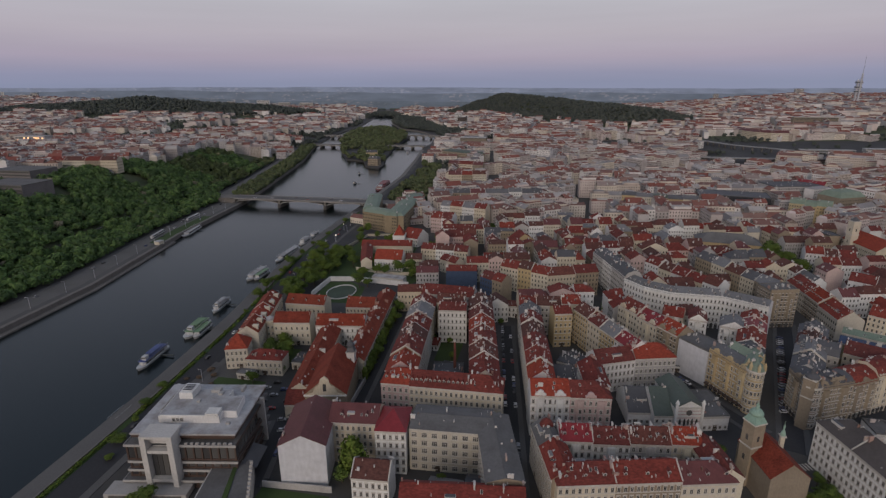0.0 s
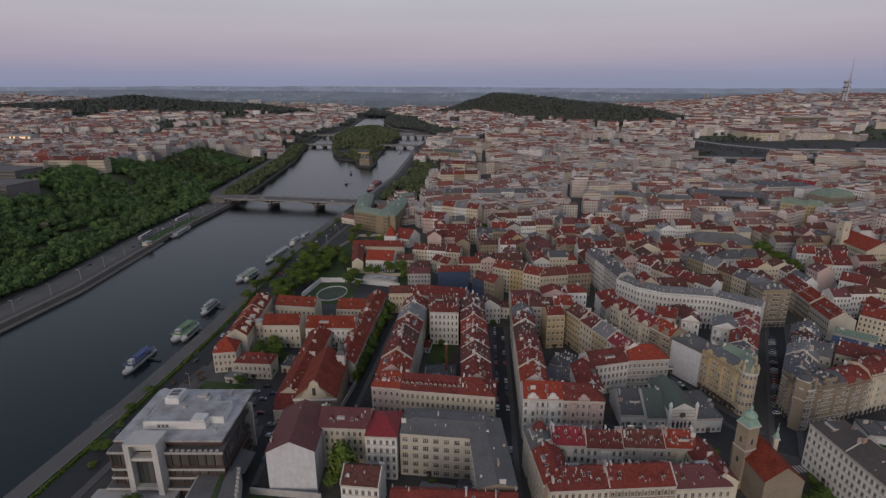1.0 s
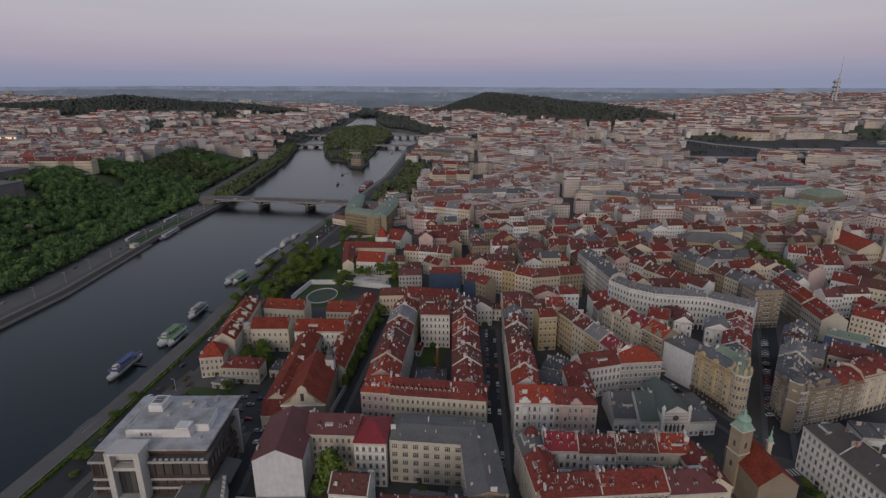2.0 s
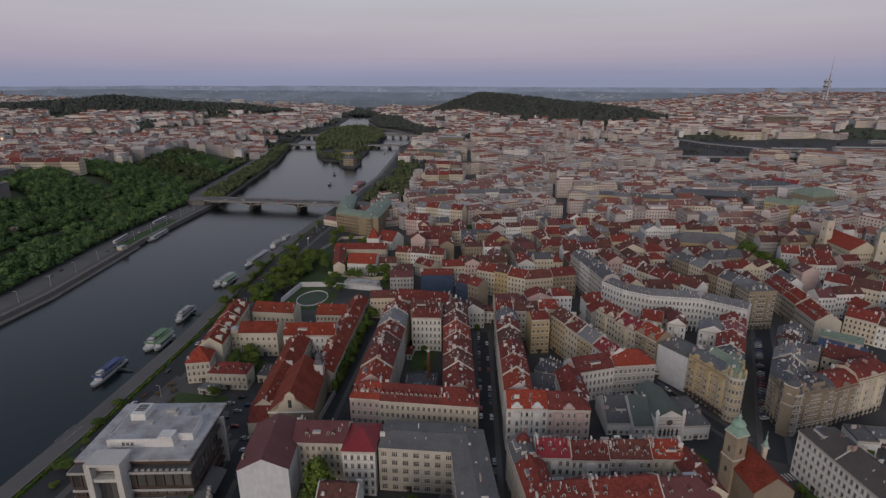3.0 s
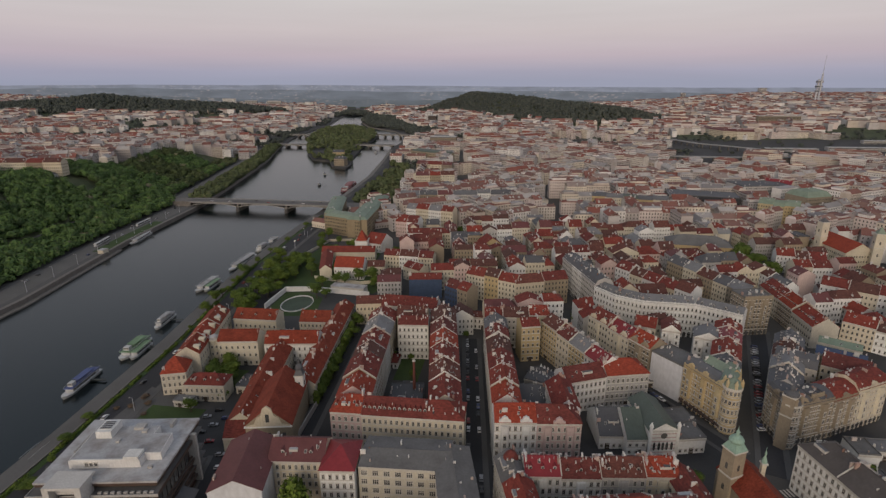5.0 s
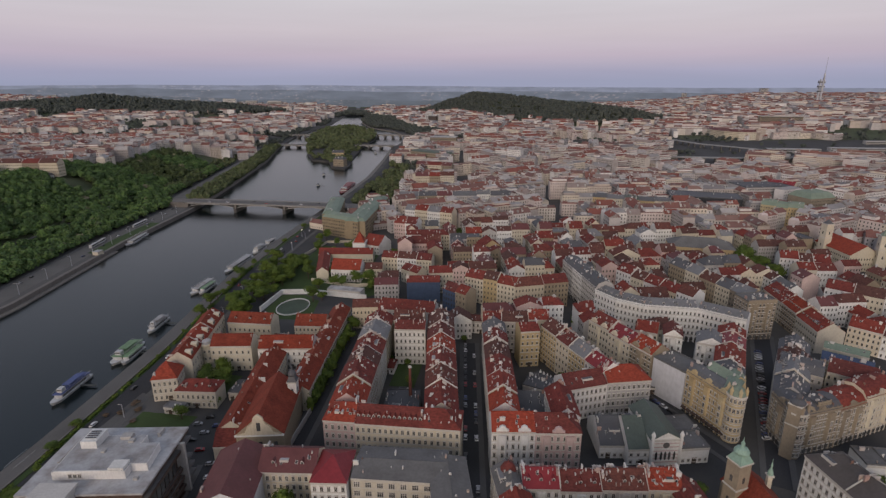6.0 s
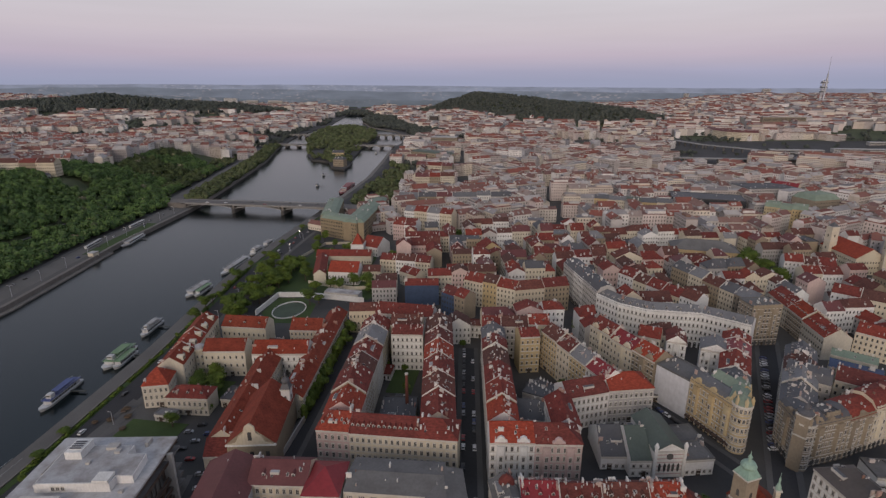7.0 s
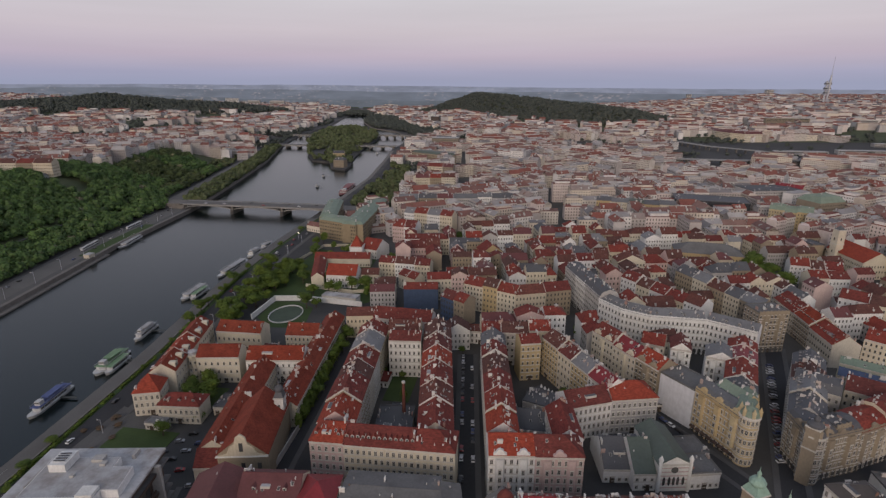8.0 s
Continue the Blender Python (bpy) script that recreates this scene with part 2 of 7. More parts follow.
def water_mat():
    m, nt, b = node_mat("river_water")
    b.inputs["Base Color"].default_value = (0.0015, 0.0045, 0.0045, 1)
    b.inputs["Specular IOR Level"].default_value = 0.78
    b.inputs["Specular Tint"].default_value = (0.66, 0.88, 1.0, 1)
    b.inputs["Roughness"].default_value = 0.22
    b.inputs["IOR"].default_value = 1.33
    n1 = noise_tex(nt, 0.9, 4, (1, 0.6, 1))
    n2 = noise_tex(nt, 0.02, 3, (1, 0.35, 1))
    add = nt.nodes.new("ShaderNodeMath")
    add.operation = "MULTIPLY_ADD"
    nt.links.new(n2, add.inputs[0])
    add.inputs[1].default_value = 2.0
    nt.links.new(n1, add.inputs[2])
    bp = nt.nodes.new("ShaderNodeBump")
    bp.inputs["Strength"].default_value, bp.inputs["Distance"].default_value = 0.09, 0.1
    nt.links.new(add.outputs[0], bp.inputs["Height"])
    nt.links.new(bp.outputs[0], b.inputs["Normal"])
    return m


WATER = water_mat()


def ground_mat():
    """Streets and yards of the town, greener on the slopes."""
    m, nt, b = node_mat("town_ground")
    a = mixed(nt, curve(nt, noise_tex(nt, 0.02, 5), 0.4, 0.65), (0.036, 0.036, 0.037), (0.078, 0.073, 0.066))
    geo = nt.nodes.new("ShaderNodeNewGeometry")
    sp = nt.nodes.new("ShaderNodeSeparateXYZ")
    nt.links.new(geo.outputs["Position"], sp.inputs[0])
    green = mixed(nt, curve(nt, noise_tex(nt, 0.05, 4), 0.3, 0.7), (0.035, 0.05, 0.018), (0.075, 0.085, 0.04))
    a = mixed(nt, curve(nt, sp.outputs["Z"], 1.5, 4.0), a, green)
    a = mixed(nt, 1.0, a, mixed(nt, noise_tex(nt, 1.2, 3), (0.8, 0.8, 0.8), (1.2, 1.2, 1.2)), "MULTIPLY")
    nt.links.new(a, b.inputs["Base Color"])
    b.inputs["Roughness"].default_value = 0.9
    return m


GROUND = ground_mat()

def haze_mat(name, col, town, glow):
    """Distant hills, dusk haze put into a glowing colour: woods with pale specks of housing."""
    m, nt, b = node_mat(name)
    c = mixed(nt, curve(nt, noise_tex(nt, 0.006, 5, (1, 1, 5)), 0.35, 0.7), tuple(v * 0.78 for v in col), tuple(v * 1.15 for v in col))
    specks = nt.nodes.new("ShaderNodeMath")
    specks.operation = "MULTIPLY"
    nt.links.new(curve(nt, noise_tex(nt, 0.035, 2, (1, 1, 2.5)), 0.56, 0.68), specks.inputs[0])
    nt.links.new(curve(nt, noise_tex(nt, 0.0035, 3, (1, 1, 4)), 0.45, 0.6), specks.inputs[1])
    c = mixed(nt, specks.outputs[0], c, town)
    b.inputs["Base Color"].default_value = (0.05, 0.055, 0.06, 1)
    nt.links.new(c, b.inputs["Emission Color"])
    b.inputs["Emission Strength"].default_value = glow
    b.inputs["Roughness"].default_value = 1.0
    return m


# Each layer bluer and paler: the haze is in the glow colour
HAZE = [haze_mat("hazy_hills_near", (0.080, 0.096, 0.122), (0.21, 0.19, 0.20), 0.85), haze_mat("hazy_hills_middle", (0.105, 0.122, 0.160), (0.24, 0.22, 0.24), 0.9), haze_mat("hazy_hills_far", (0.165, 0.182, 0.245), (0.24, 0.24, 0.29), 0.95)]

def glow_mat(name, col, power):
    m, nt, b = node_mat(name)
    b.inputs["Base Color"].default_value = (*col, 1)
    b.inputs["Emission Color"].default_value = (*col, 1)
    b.inputs["Emission Strength"].default_value = power
    return m


LIT = glow_mat("lit_window", (1.0, 0.55, 0.25), 1.6)
LAMP_LIGHT = glow_mat("lit_lamp_globe", (1.0, 0.85, 0.65), 4.0)

# ---- mesh building ----
class Geo:
    """Collects faces and links them as one mesh."""

    def __init__(self):
        self.v, self.f, self.m = [], [], []

    def face(self, pts, mi=0):
        n = len(self.v)
        self.v.extend(pts)
        self.f.append(tuple(range(n, n + len(pts))))
        self.m.append(mi)

    def solid(self, pts, faces, mi=0):
        n = len(self.v)
        self.v.extend(pts)
        for q in faces:
            self.f.append(tuple(i + n for i in q))
            self.m.append(mi)

    def box(self, x0, y0, z0, x1, y1, z1, mi=0):
        self.solid([(x0, y0, z0), (x1, y0, z0), (x1, y1, z0), (x0, y1, z0), (x0, y0, z1), (x1, y0, z1), (x1, y1, z1), (x0, y1, z1)],
                   [(0, 3, 2, 1), (4, 5, 6, 7), (0, 1, 5, 4), (1, 2, 6, 5), (2, 3, 7, 6), (3, 0, 4, 7)], mi)

    def slab(self, poly, z0, z1, mi=0):
        n = len(poly)
        self.solid([(x, y, z0) for x, y in poly] + [(x, y, z1) for x, y in poly],
                   [tuple(range(n - 1, -1, -1)), tuple(range(n, 2 * n))] + [(i, (i + 1) % n, n + (i + 1) % n, n + i) for i in range(n)], mi)

    def taper(self, cx, cy, z0, z1, r0, r1, sides=8, mi=0, dx=0.0, dy=0.0):
        a = [2 * math.pi * (i + 0.5) / sides for i in range(sides)]
        lo = [(cx + r0 * math.cos(t), cy + r0 * math.sin(t), z0) for t in a]
        hi = [(cx + dx + r1 * math.cos(t), cy + dy + r1 * math.sin(t), z1) for t in a]
        self.solid(lo + hi, [tuple(range(sides - 1, -1, -1)), tuple(range(sides, 2 * sides))] +
                   [(i, (i + 1) % sides, sides + (i + 1) % sides, sides + i) for i in range(sides)], mi)

    def lathe(self, cx, cy, prof, sides=12, mi=0):
        n = len(self.v)
        for r, z in prof:
            for i in range(sides):
                t = 2 * math.pi * (i + 0.5) / sides
                self.v.append((cx + r * math.cos(t), cy + r * math.sin(t), z))
        for k in range(len(prof) - 1):
            for i in range(sides):
                j = (i + 1) % sides
                self.f.append((n + k * sides + i, n + k * sides + j, n + (k + 1) * sides + j, n + (k + 1) * sides + i))
                self.m.append(mi)
        self.f.append(tuple(n + (len(prof) - 1) * sides + i for i in range(sides)))
        self.m.append(mi)

    def mesh(self, name, mats, smooth=False):
        me = bpy.data.meshes.new(name)
        me.from_pydata(self.v, [], self.f)
        for mt in (mats if isinstance(mats, (list, tuple)) else [mats]):
            me.materials.append(mt)
        me.polygons.foreach_set("material_index", self.m)
        if smooth:
            me.polygons.foreach_set("use_smooth", [True] * len(self.f))
        me.update()
        return me


def part(name, geo, mats, parent, label="", m=None, kind=""):
    """One mesh object under a thing or a part."""
    ob = new(name, geo if isinstance(geo, bpy.types.Mesh) else geo.mesh(name, mats))
    ob.parent = parent
    if m is not None:
        ob.matrix_basis = m
    return tagged(ob, label, kind=kind)


def thing(name, label, category, m=None, group="", kind=""):
    ob = new(name)
    ob.empty_display_size = 1.0
    if m is not None:
        ob.matrix_basis = m
    return tagged(ob, label, category, group, kind)


def setting(name, geo, mats, label, category="", kind="structure"):
    return tagged(new(name, geo.mesh(name, mats)), label, category or name.replace("_", " "), kind=kind)


# shared small meshes
def window_mesh(w, h):
    g = Geo()
    t, d = 0.16, 0.10
    # sill, moulded head and jambs
    g.box(-w / 2 - 0.3, -0.24, -t, w / 2 + 0.3, 0.0, 0, 0)
    g.box(-w / 2 - 0.3, -0.26, h, w / 2 + 0.3, 0.0, h + (0.42 if h > 2 else 0.26), 0)
    for x0, x1 in ((-w / 2 - t, -w / 2), (w / 2, w / 2 + t)):
        g.box(x0, -d, 0, x1, 0.0, h, 0)
    g.face([(-w / 2, -0.03, 0), (w / 2, -0.03, 0), (w / 2, -0.03, h), (-w / 2, -0.03, h)], 1)
    g.box(-0.05, -0.07, 0, 0.05, -0.03, h, 0)
    return g.mesh("window", [TRIM, GLASS])


WIN = window_mesh(1.0, 2.1)
WIN_SMALL = window_mesh(1.0, 1.4)


def window_pair_mesh(w, h):
    """A broad window of three lights under one flat head."""
    g = Geo()
    g.box(-w / 2 - 0.2, -0.2, -0.18, w / 2 + 0.2, 0.0, 0, 0)
    g.box(-w / 2 - 0.2, -0.16, h, w / 2 + 0.2, 0.0, h + 0.2, 0)
    for x in (-w / 2, -w / 6, w / 6, w / 2):
        g.box(x - 0.09, -0.1, 0, x + 0.09, 0.0, h, 0)
    g.box(-w / 2, -0.09, h * 0.64, w / 2, -0.02, h * 0.64 + 0.1, 0)
    g.face([(-w / 2, -0.03, 0), (w / 2, -0.03, 0), (w / 2, -0.03, h), (-w / 2, -0.03, h)], 1)
    return g.mesh("window", [TRIM, GLASS])


WIN_PAIR = window_pair_mesh(2.3, 2.1)


def chimney_mesh():
    g = Geo()
    g.box(-0.36, -0.62, -2.0, 0.36, 0.62, 1.6)
    g.box(-0.44, -0.7, 1.6, 0.44, 0.7, 1.8)
    for y in (-0.3, 0.3):
        g.taper(0, y, 1.8, 2.15, 0.13, 0.1, 6)
    return g.mesh("chimney", CHIM)


CHIMNEY = chimney_mesh()


def dormer_mesh(roof):
    g = Geo()
    w, h, d = 0.85, 1.5, 2.6
    g.solid([(-w, 0, -0.4), (w, 0, -0.4), (w, 0, h), (0, 0, h + 0.7), (-w, 0, h), (-w, d, -0.4), (w, d, -0.4), (w, d, h), (0, d, h + 0.7), (-w, d, h)],
            [(0, 1, 2, 3, 4), (1, 6, 7, 2), (5, 0, 4, 9), (9, 8, 7, 6, 5)], 0)
    o = 0.15
    for s in (-1, 1):
        pts = [(0, -o, h + 0.78), (s * (w + o), -o, h - 0.02), (s * (w + o), d, h - 0.02), (0, d, h + 0.78)]
        low = [(x, y, z - 0.1) for x, y, z in pts]
        g.solid(pts + low, [(0, 1, 2, 3), (7, 6, 5, 4), (0, 4, 5, 1), (1, 5, 6, 2)], 1)
    g.box(-0.55, -0.05, 0.1, 0.55, -0.01, 1.3, 2)
    return g.mesh("dormer", [WALLS["grey"], roof, GLASS])


DORMERS = {k: dormer_mesh(ROOFS[k]) for k in ROOFS}


def stone_dormer_mesh():
    """A broad attic dormer with two lights under a segmental head."""
    g = Geo()
    w, h, d = 1.7, 2.6, 3.4
    head = [(-w, h), (-w * 0.6, h + 0.45), (0, h + 0.62), (w * 0.6, h + 0.45), (w, h)]
    ring = [(-w, -0.5), (w, -0.5)] + head[::-1]
    n = len(ring)
    g.solid([(x, 0, z) for x, z in ring] + [(x, d, z) for x, z in ring], [tuple(range(n))] + [(i, (i + 1) % n, n + (i + 1) % n, n + i) for i in range(n)])
    for x in (-0.75, 0.75):
        g.box(x - 0.5, -0.06, 0.3, x + 0.5, 0.02, 2.2, 1)
    return g.mesh("stone_dormer", [WALLS["cream"], GLASS])


STONE_DORMER = stone_dormer_mesh()


def skylight_mesh():
    g = Geo()
    g.box(-0.5, -0.75, -0.05, 0.5, 0.75, 0.12, 0)
    g.box(-0.4, -0.65, 0.12, 0.4, 0.65, 0.14, 1)
    return g.mesh("skylight", [TRIM, GLASS])


SKYLIGHT = skylight_mesh()

footprints = []


def claim(cx, cy, hw, hd, ang):
    footprints.append((cx, cy, hw, hd, math.cos(ang), math.sin(ang)))


def taken(x, y, margin=3.0):
    for cx, cy, hw, hd, c, s in footprints:
        dx, dy = x - cx, y - cy
        if abs(dx) + abs(dy) > 2 * (hw + hd) + margin * 3:
            continue
        if abs(dx * c + dy * s) < hw + margin and abs(-dx * s + dy * c) < hd + margin:
            return True
    return False


def roof_geo(w, d, h, rise, kind, hip_l, hip_r, ov=0.45):
    """Roof over a w x d plan with eaves at height h: gable, cross (ridge along the depth), mansard, shed, flat."""
    g = Geo()
    t = 0.18
    if kind == "flat":
        g.box(0.02, 0.02, h - 0.3, w - 0.02, d - 0.02, h + 0.06, 0)
        for x0, y0, x1, y1 in ((-0.1, -0.1, w + 0.1, 0.25), (-0.1, d - 0.25, w + 0.1, d + 0.1), (-0.1, 0.25, 0.25, d - 0.25), (w - 0.25, 0.25, w + 0.1, d - 0.25)):
            g.box(x0, y0, h - 0.3, x1, y1, h + 0.55, 0)
        return g
    if kind == "cross":
        e = 0.03
        a = [(-ov, e - 0.3, h), (w / 2, e - 0.3, h + rise), (w + ov, e - 0.3, h), (-ov, d, h), (w / 2, d, h + rise), (w + ov, d, h)]
        g.solid(a + [(x, y, z - t) for x, y, z in a],
                [(0, 1, 4, 3), (1, 2, 5, 4), (9, 10, 7, 6), (10, 11, 8, 7), (0, 6, 7, 1), (1, 7, 8, 2), (3, 4, 10, 9), (4, 5, 11, 10), (0, 3, 9, 6), (2, 8, 11, 5)])
        return g
    if kind == "mansard":
        i, r1 = d * 0.16, rise * 0.68
        li = i if hip_l else 0.02
        ri = i if hip_r else 0.02
        lo = [(0, -ov, h), (w, -ov, h), (w, d + ov, h), (0, d + ov, h)]
        hi = [(li, i, h + r1), (w - ri, i, h + r1), (w - ri, d - i, h + r1), (li, d - i, h + r1)]
        tp = [(li + (d / 2 - i if hip_l else 0), d / 2, h + rise), (w - ri - (d / 2 - i if hip_r else 0), d / 2, h + rise)]
        if tp[0][0] > tp[1][0]:
            tp = [(w / 2 - 0.1, d / 2, h + rise), (w / 2 + 0.1, d / 2, h + rise)]
        g.solid(lo + hi + tp, [(3, 2, 1, 0), (0, 1, 5, 4), (1, 2, 6, 5), (2, 3, 7, 6), (3, 0, 4, 7), (4, 5, 9, 8), (5, 6, 9), (6, 7, 8, 9), (7, 4, 8)])
        return g
    hl = min(d / 2, w / 2 - 0.1) if hip_l else 0.02
    hr = min(d / 2, w / 2 - 0.1) if hip_r else 0.02
    xl, xr = (-ov if hip_l else 0.02), (w + ov if hip_r else w - 0.02)
    pts = [(xl, -ov, h - 0.05), (xr, -ov, h - 0.05), (xr, d + ov, h - 0.05), (xl, d + ov, h - 0.05), (hl, d / 2, h + rise), (w - hr, d / 2, h + rise)]
    g.solid(pts, [(3, 2, 1, 0), (0, 1, 5, 4), (1, 2, 5), (2, 3, 4, 5), (3, 0, 4)])
    r = 0.13
    a, b = pts[4], pts[5]
    g.box(a[0], a[1] - r, a[2] - 0.1, b[0], a[1] + r, a[2] + 0.1)
    return g


def house(A, B, depth, h, wall="cream", roof="red", kind="gable", rise=None, hips=(False, False), near=True, dormers=0, skylights=0, chimneys=3,
          windows=(True, True), ends=(False, False), z0=0.0, label="", fire=(False, False), small=False, seed=0, name="house", group="town houses", gable_wall=True, lip=True, pediments=0, bays=0, awnings=0, ornate=False, storey=3.7, paired=False, back_dormers=0, arcade=0):
    """A town house whose street front runs from A to B, its body to the left of that line."""
    r = random.Random(seed * 77 + int(A[0] * 13 + A[1] * 7))
    ax, ay, bx, by = *A, *B
    w = math.hypot(bx - ax, by - ay)
    ang = math.atan2(by - ay, bx - ax)
    d = depth
    if rise is None:
        rise = d * (0.36 if kind != "cross" else 0.36 * w / d)
    wm, rm = WALLS[wall], ROOFS[roof]
    words = {"red": "red tiled", "orange": "bright orange tiled", "brown": "old brown tiled", "maroon": "maroon metal", "darkred": "dull red metal", "grey": "grey metal", "slate": "dark slate",
             "pale": "pale flat", "green": "green copper", "verdigris": "verdigris copper", "rust": "rust-red tiled", "blue": "blue metal", "bitumen": "grey bitumen", "umber": "dark umber metal", "darkgreen": "dark green metal"}
    storeys = max(1, int((h - 0.8) // storey))
    if not label:
        num = ("one", "two", "three", "four", "five", "six", "seven", "eight")[min(storeys, 8) - 1]
        label = "%s-storey %s rendered house with a %s roof" % (num, wall, words[roof])
    if name == "house" and h >= 19.5:
        name = "apartment_house"
    root = thing(name, label, "house", Matrix.Translation((ax, ay, z0)) @ Matrix.Rotation(ang, 4, "Z"), group)
    c, s = math.cos(ang), math.sin(ang)
    claim(ax + c * w / 2 - s * d / 2, ay + s * w / 2 + c * d / 2, w / 2, d / 2, ang)
    # walls: one body whose front carries the string courses and whose ends rise to the roof
    trimmed = lip and near and windows[0]
    front = [(0.0, -1.0)]
    if trimmed:
        for k in range(1, storeys):
            z, out = 0.55 + k * (h - 1.2) / storeys, (-0.2 if ornate else -0.13)
            front += [(0.0, z), (out, z), (out, z + 0.28), (0.0, z + 0.28)]
    front.append((0.0, h))
    back = [(d, h), (d, -1.0)]
    i, r1 = d * 0.16, rise * 0.68
    crown = {"gable": [(d / 2, h + rise)], "mansard": [(i, h + r1), (d / 2, h + rise), (d - i, h + r1)]}.get(kind, [])
    g = Geo()
    nf = len(front)
    for x in (0.0, w):
        g.v += [(x, y, z) for y, z in front + back]
    nn = nf + 2
    for k in range(nf - 1):
        g.f.append((k, k + nn, k + 1 + nn, k + 1))
        g.m.append(1 if k % 4 in (1, 2, 3) and trimmed and k < nf - 2 else 0)
    if kind == "cross" and gable_wall:
        g.v += [(w / 2, 0.0, h + rise), (w / 2, d, h + rise)]
        p = len(g.v) - 2
        g.f += [(nf - 1, nf - 1 + nn, p), (nf + nn, nf, p + 1)]
        g.m += [0, 0]
    g.f += [(nf, nf + nn, nf + 1 + nn, nf + 1), (nf - 1, nf - 1 + nn, nf + nn, nf)]
    g.m += [0, 0]
    for k, x, hp in ((0, 0.0, hips[0]), (1, w, hips[1])):
        ids = list(range(k * nn, k * nn + nf))
        if crown and not hp:
            ids += list(range(len(g.v), len(g.v) + len(crown)))
            g.v += [(x, y, z) for y, z in crown]
        ids += [k * nn + nf, k * nn + nf + 1]
        g.f.append(tuple(ids if k else ids[::-1]))
        g.m.append(0)
    part("wall", g, [wm, TRIM], root)
    if trimmed and ornate:
        n = max(2, int(w // 2.45))
        pil = Geo()
        pil.box(-0.24, -0.16, h * 0.26, 0.24, 0.0, h - 1.25)
        pil.box(-0.32, -0.22, h * 0.26 - 0.3, 0.32, 0.0, h * 0.26 + 0.3)
        pil = pil.mesh("pilaster", wm)
        for k in range(n + 1):
            part("pilaster", pil, None, root, "", Matrix.Translation((min(max(w * k / n, 0.35), w - 0.35), 0, 0)))
    if trimmed:
        g = Geo()
        prof = [(0, h - 1.3), (-0.22, h - 1.25), (-0.25, h - 0.95), (-0.45, h - 0.8), (-0.48, h - 0.14), (0, h - 0.12)]
        g.solid([(0.03, y, z) for y, z in prof] + [(w - 0.03, y, z) for y, z in prof], [tuple(range(5, -1, -1)), tuple(range(6, 12))] + [(i, i + 1, i + 7, i + 6) for i in range(5)])
        part("cornice", g, wm if ornate else TRIM, root)
    if trimmed and ornate:
        g = Geo()
        g.box(0.1, -0.25, h - 0.1, w - 0.1, 0.1, h + 0.8)
        n = max(2, int(w // 2.45))
        for k in range(n + 1):
            x = min(max(w * k / n, 0.45), w - 0.45)
            g.box(x - 0.28, -0.34, h - 0.1, x + 0.28, 0.16, h + 1.15)
        part("attic_parapet", g, wm, root)
    part("roof", roof_geo(w, d, h, rise, kind, *hips), rm, root)

    def top(x, y):
        if kind == "flat":
            return h
        if kind == "cross":
            return h + rise * (1 - abs(x - w / 2) / (w / 2))
        k = 1 - abs(y - d / 2) / (d / 2)
        if kind == "mansard":
            return h + rise * (0.68 * k / 0.32 if k < 0.32 else 0.68 + 0.32 * (k - 0.32) / 0.68)
        if hips[0]:
            k = min(k, x / min(d / 2, w / 2))
        if hips[1]:
            k = min(k, (w - x) / min(d / 2, w / 2))
        return h + rise * max(0, k)

    if near:
        for k in range(chimneys):
            x = w * (k + 0.5 + r.uniform(-0.3, 0.3)) / chimneys if r.random() < 0.4 else r.choice((0.5, w - 0.5))
            y = d * r.uniform(0.18, 0.82)
            x = min(max(x, 0.7), w - 0.7)
            mm = pose(x, y, top(x, y) + r.uniform(-0.5, 0.3), 0, 0, r.choice((0, 0, 90))) @ Matrix.Diagonal((r.uniform(0.6, 0.95), r.uniform(0.6, 1.9), r.uniform(0.6, 1.1), 1))
            part("chimney", CHIMNEY, None, root, "", mm)
    if chimneys:
        g = Geo()
        for k in range(int(chimneys * (1.2 if roof == "rust" else 2.9 if near else 2.2))):
            x, y = r.uniform(0.5, w - 0.5), d * r.uniform(0.06, 0.94)
            z = top(x, y)
            a, b, e = (r.uniform(0.1, 0.25), r.uniform(0.1, 0.5), r.uniform(0.3, 1.3)) if near or k % 2 else (r.uniform(0.3, 0.5), r.uniform(0.3, 0.9), r.uniform(0.8, 1.9))
            g.box(x - a, y - b, z - 0.8, x + a, y + b, z + e)
        part("roof_vents", g, CHIM_VENT, root, "", None, "stuff")
    if near and kind == "gable" and rise > 3 and w > 9 and r.random() < 0.55:
        # a roof terrace cut into the slope
        g = Geo()
        x, y = w * r.uniform(0.3, 0.7), d * r.choice((0.26, 0.72))
        z = top(x, y) - 0.2
        a, b = r.uniform(1.6, 3.0), r.uniform(1.0, 1.6)
        g.box(x - a, y - b, z - 2.0, x + a, y + b, z + 0.5, 0)
        g.box(x - a + 0.2, y - b + 0.2, z + 0.5, x + a - 0.2, y + b - 0.2, z + 0.55, 1)
        part("roof_terrace", g, [TRIM, r.choice((ROOFS["grey"], ROOFS["slate"], ROOFS["pale"]))], root)
    for k in range(pediments):
        x = w * (k + 0.5) / pediments
        pw = min(2.6, w * 0.3)
        prof = [(-pw, 0), (-pw, 0.9), (-pw * 0.6, 1.3), (-pw * 0.5, 2.3), (0, 3.0), (pw * 0.5, 2.3), (pw * 0.6, 1.3), (pw, 0.9), (pw, 0)]
        g = Geo()
        g.solid([(x + u, -0.3, h + v - 0.2) for u, v in prof] + [(x + u, 0.9, h + v - 0.2) for u, v in prof], [tuple(range(8, -1, -1)), tuple(range(9, 18))] + [(i, i + 1, i + 10, i + 9) for i in range(8)])
        part("pediment", g, wm, root)
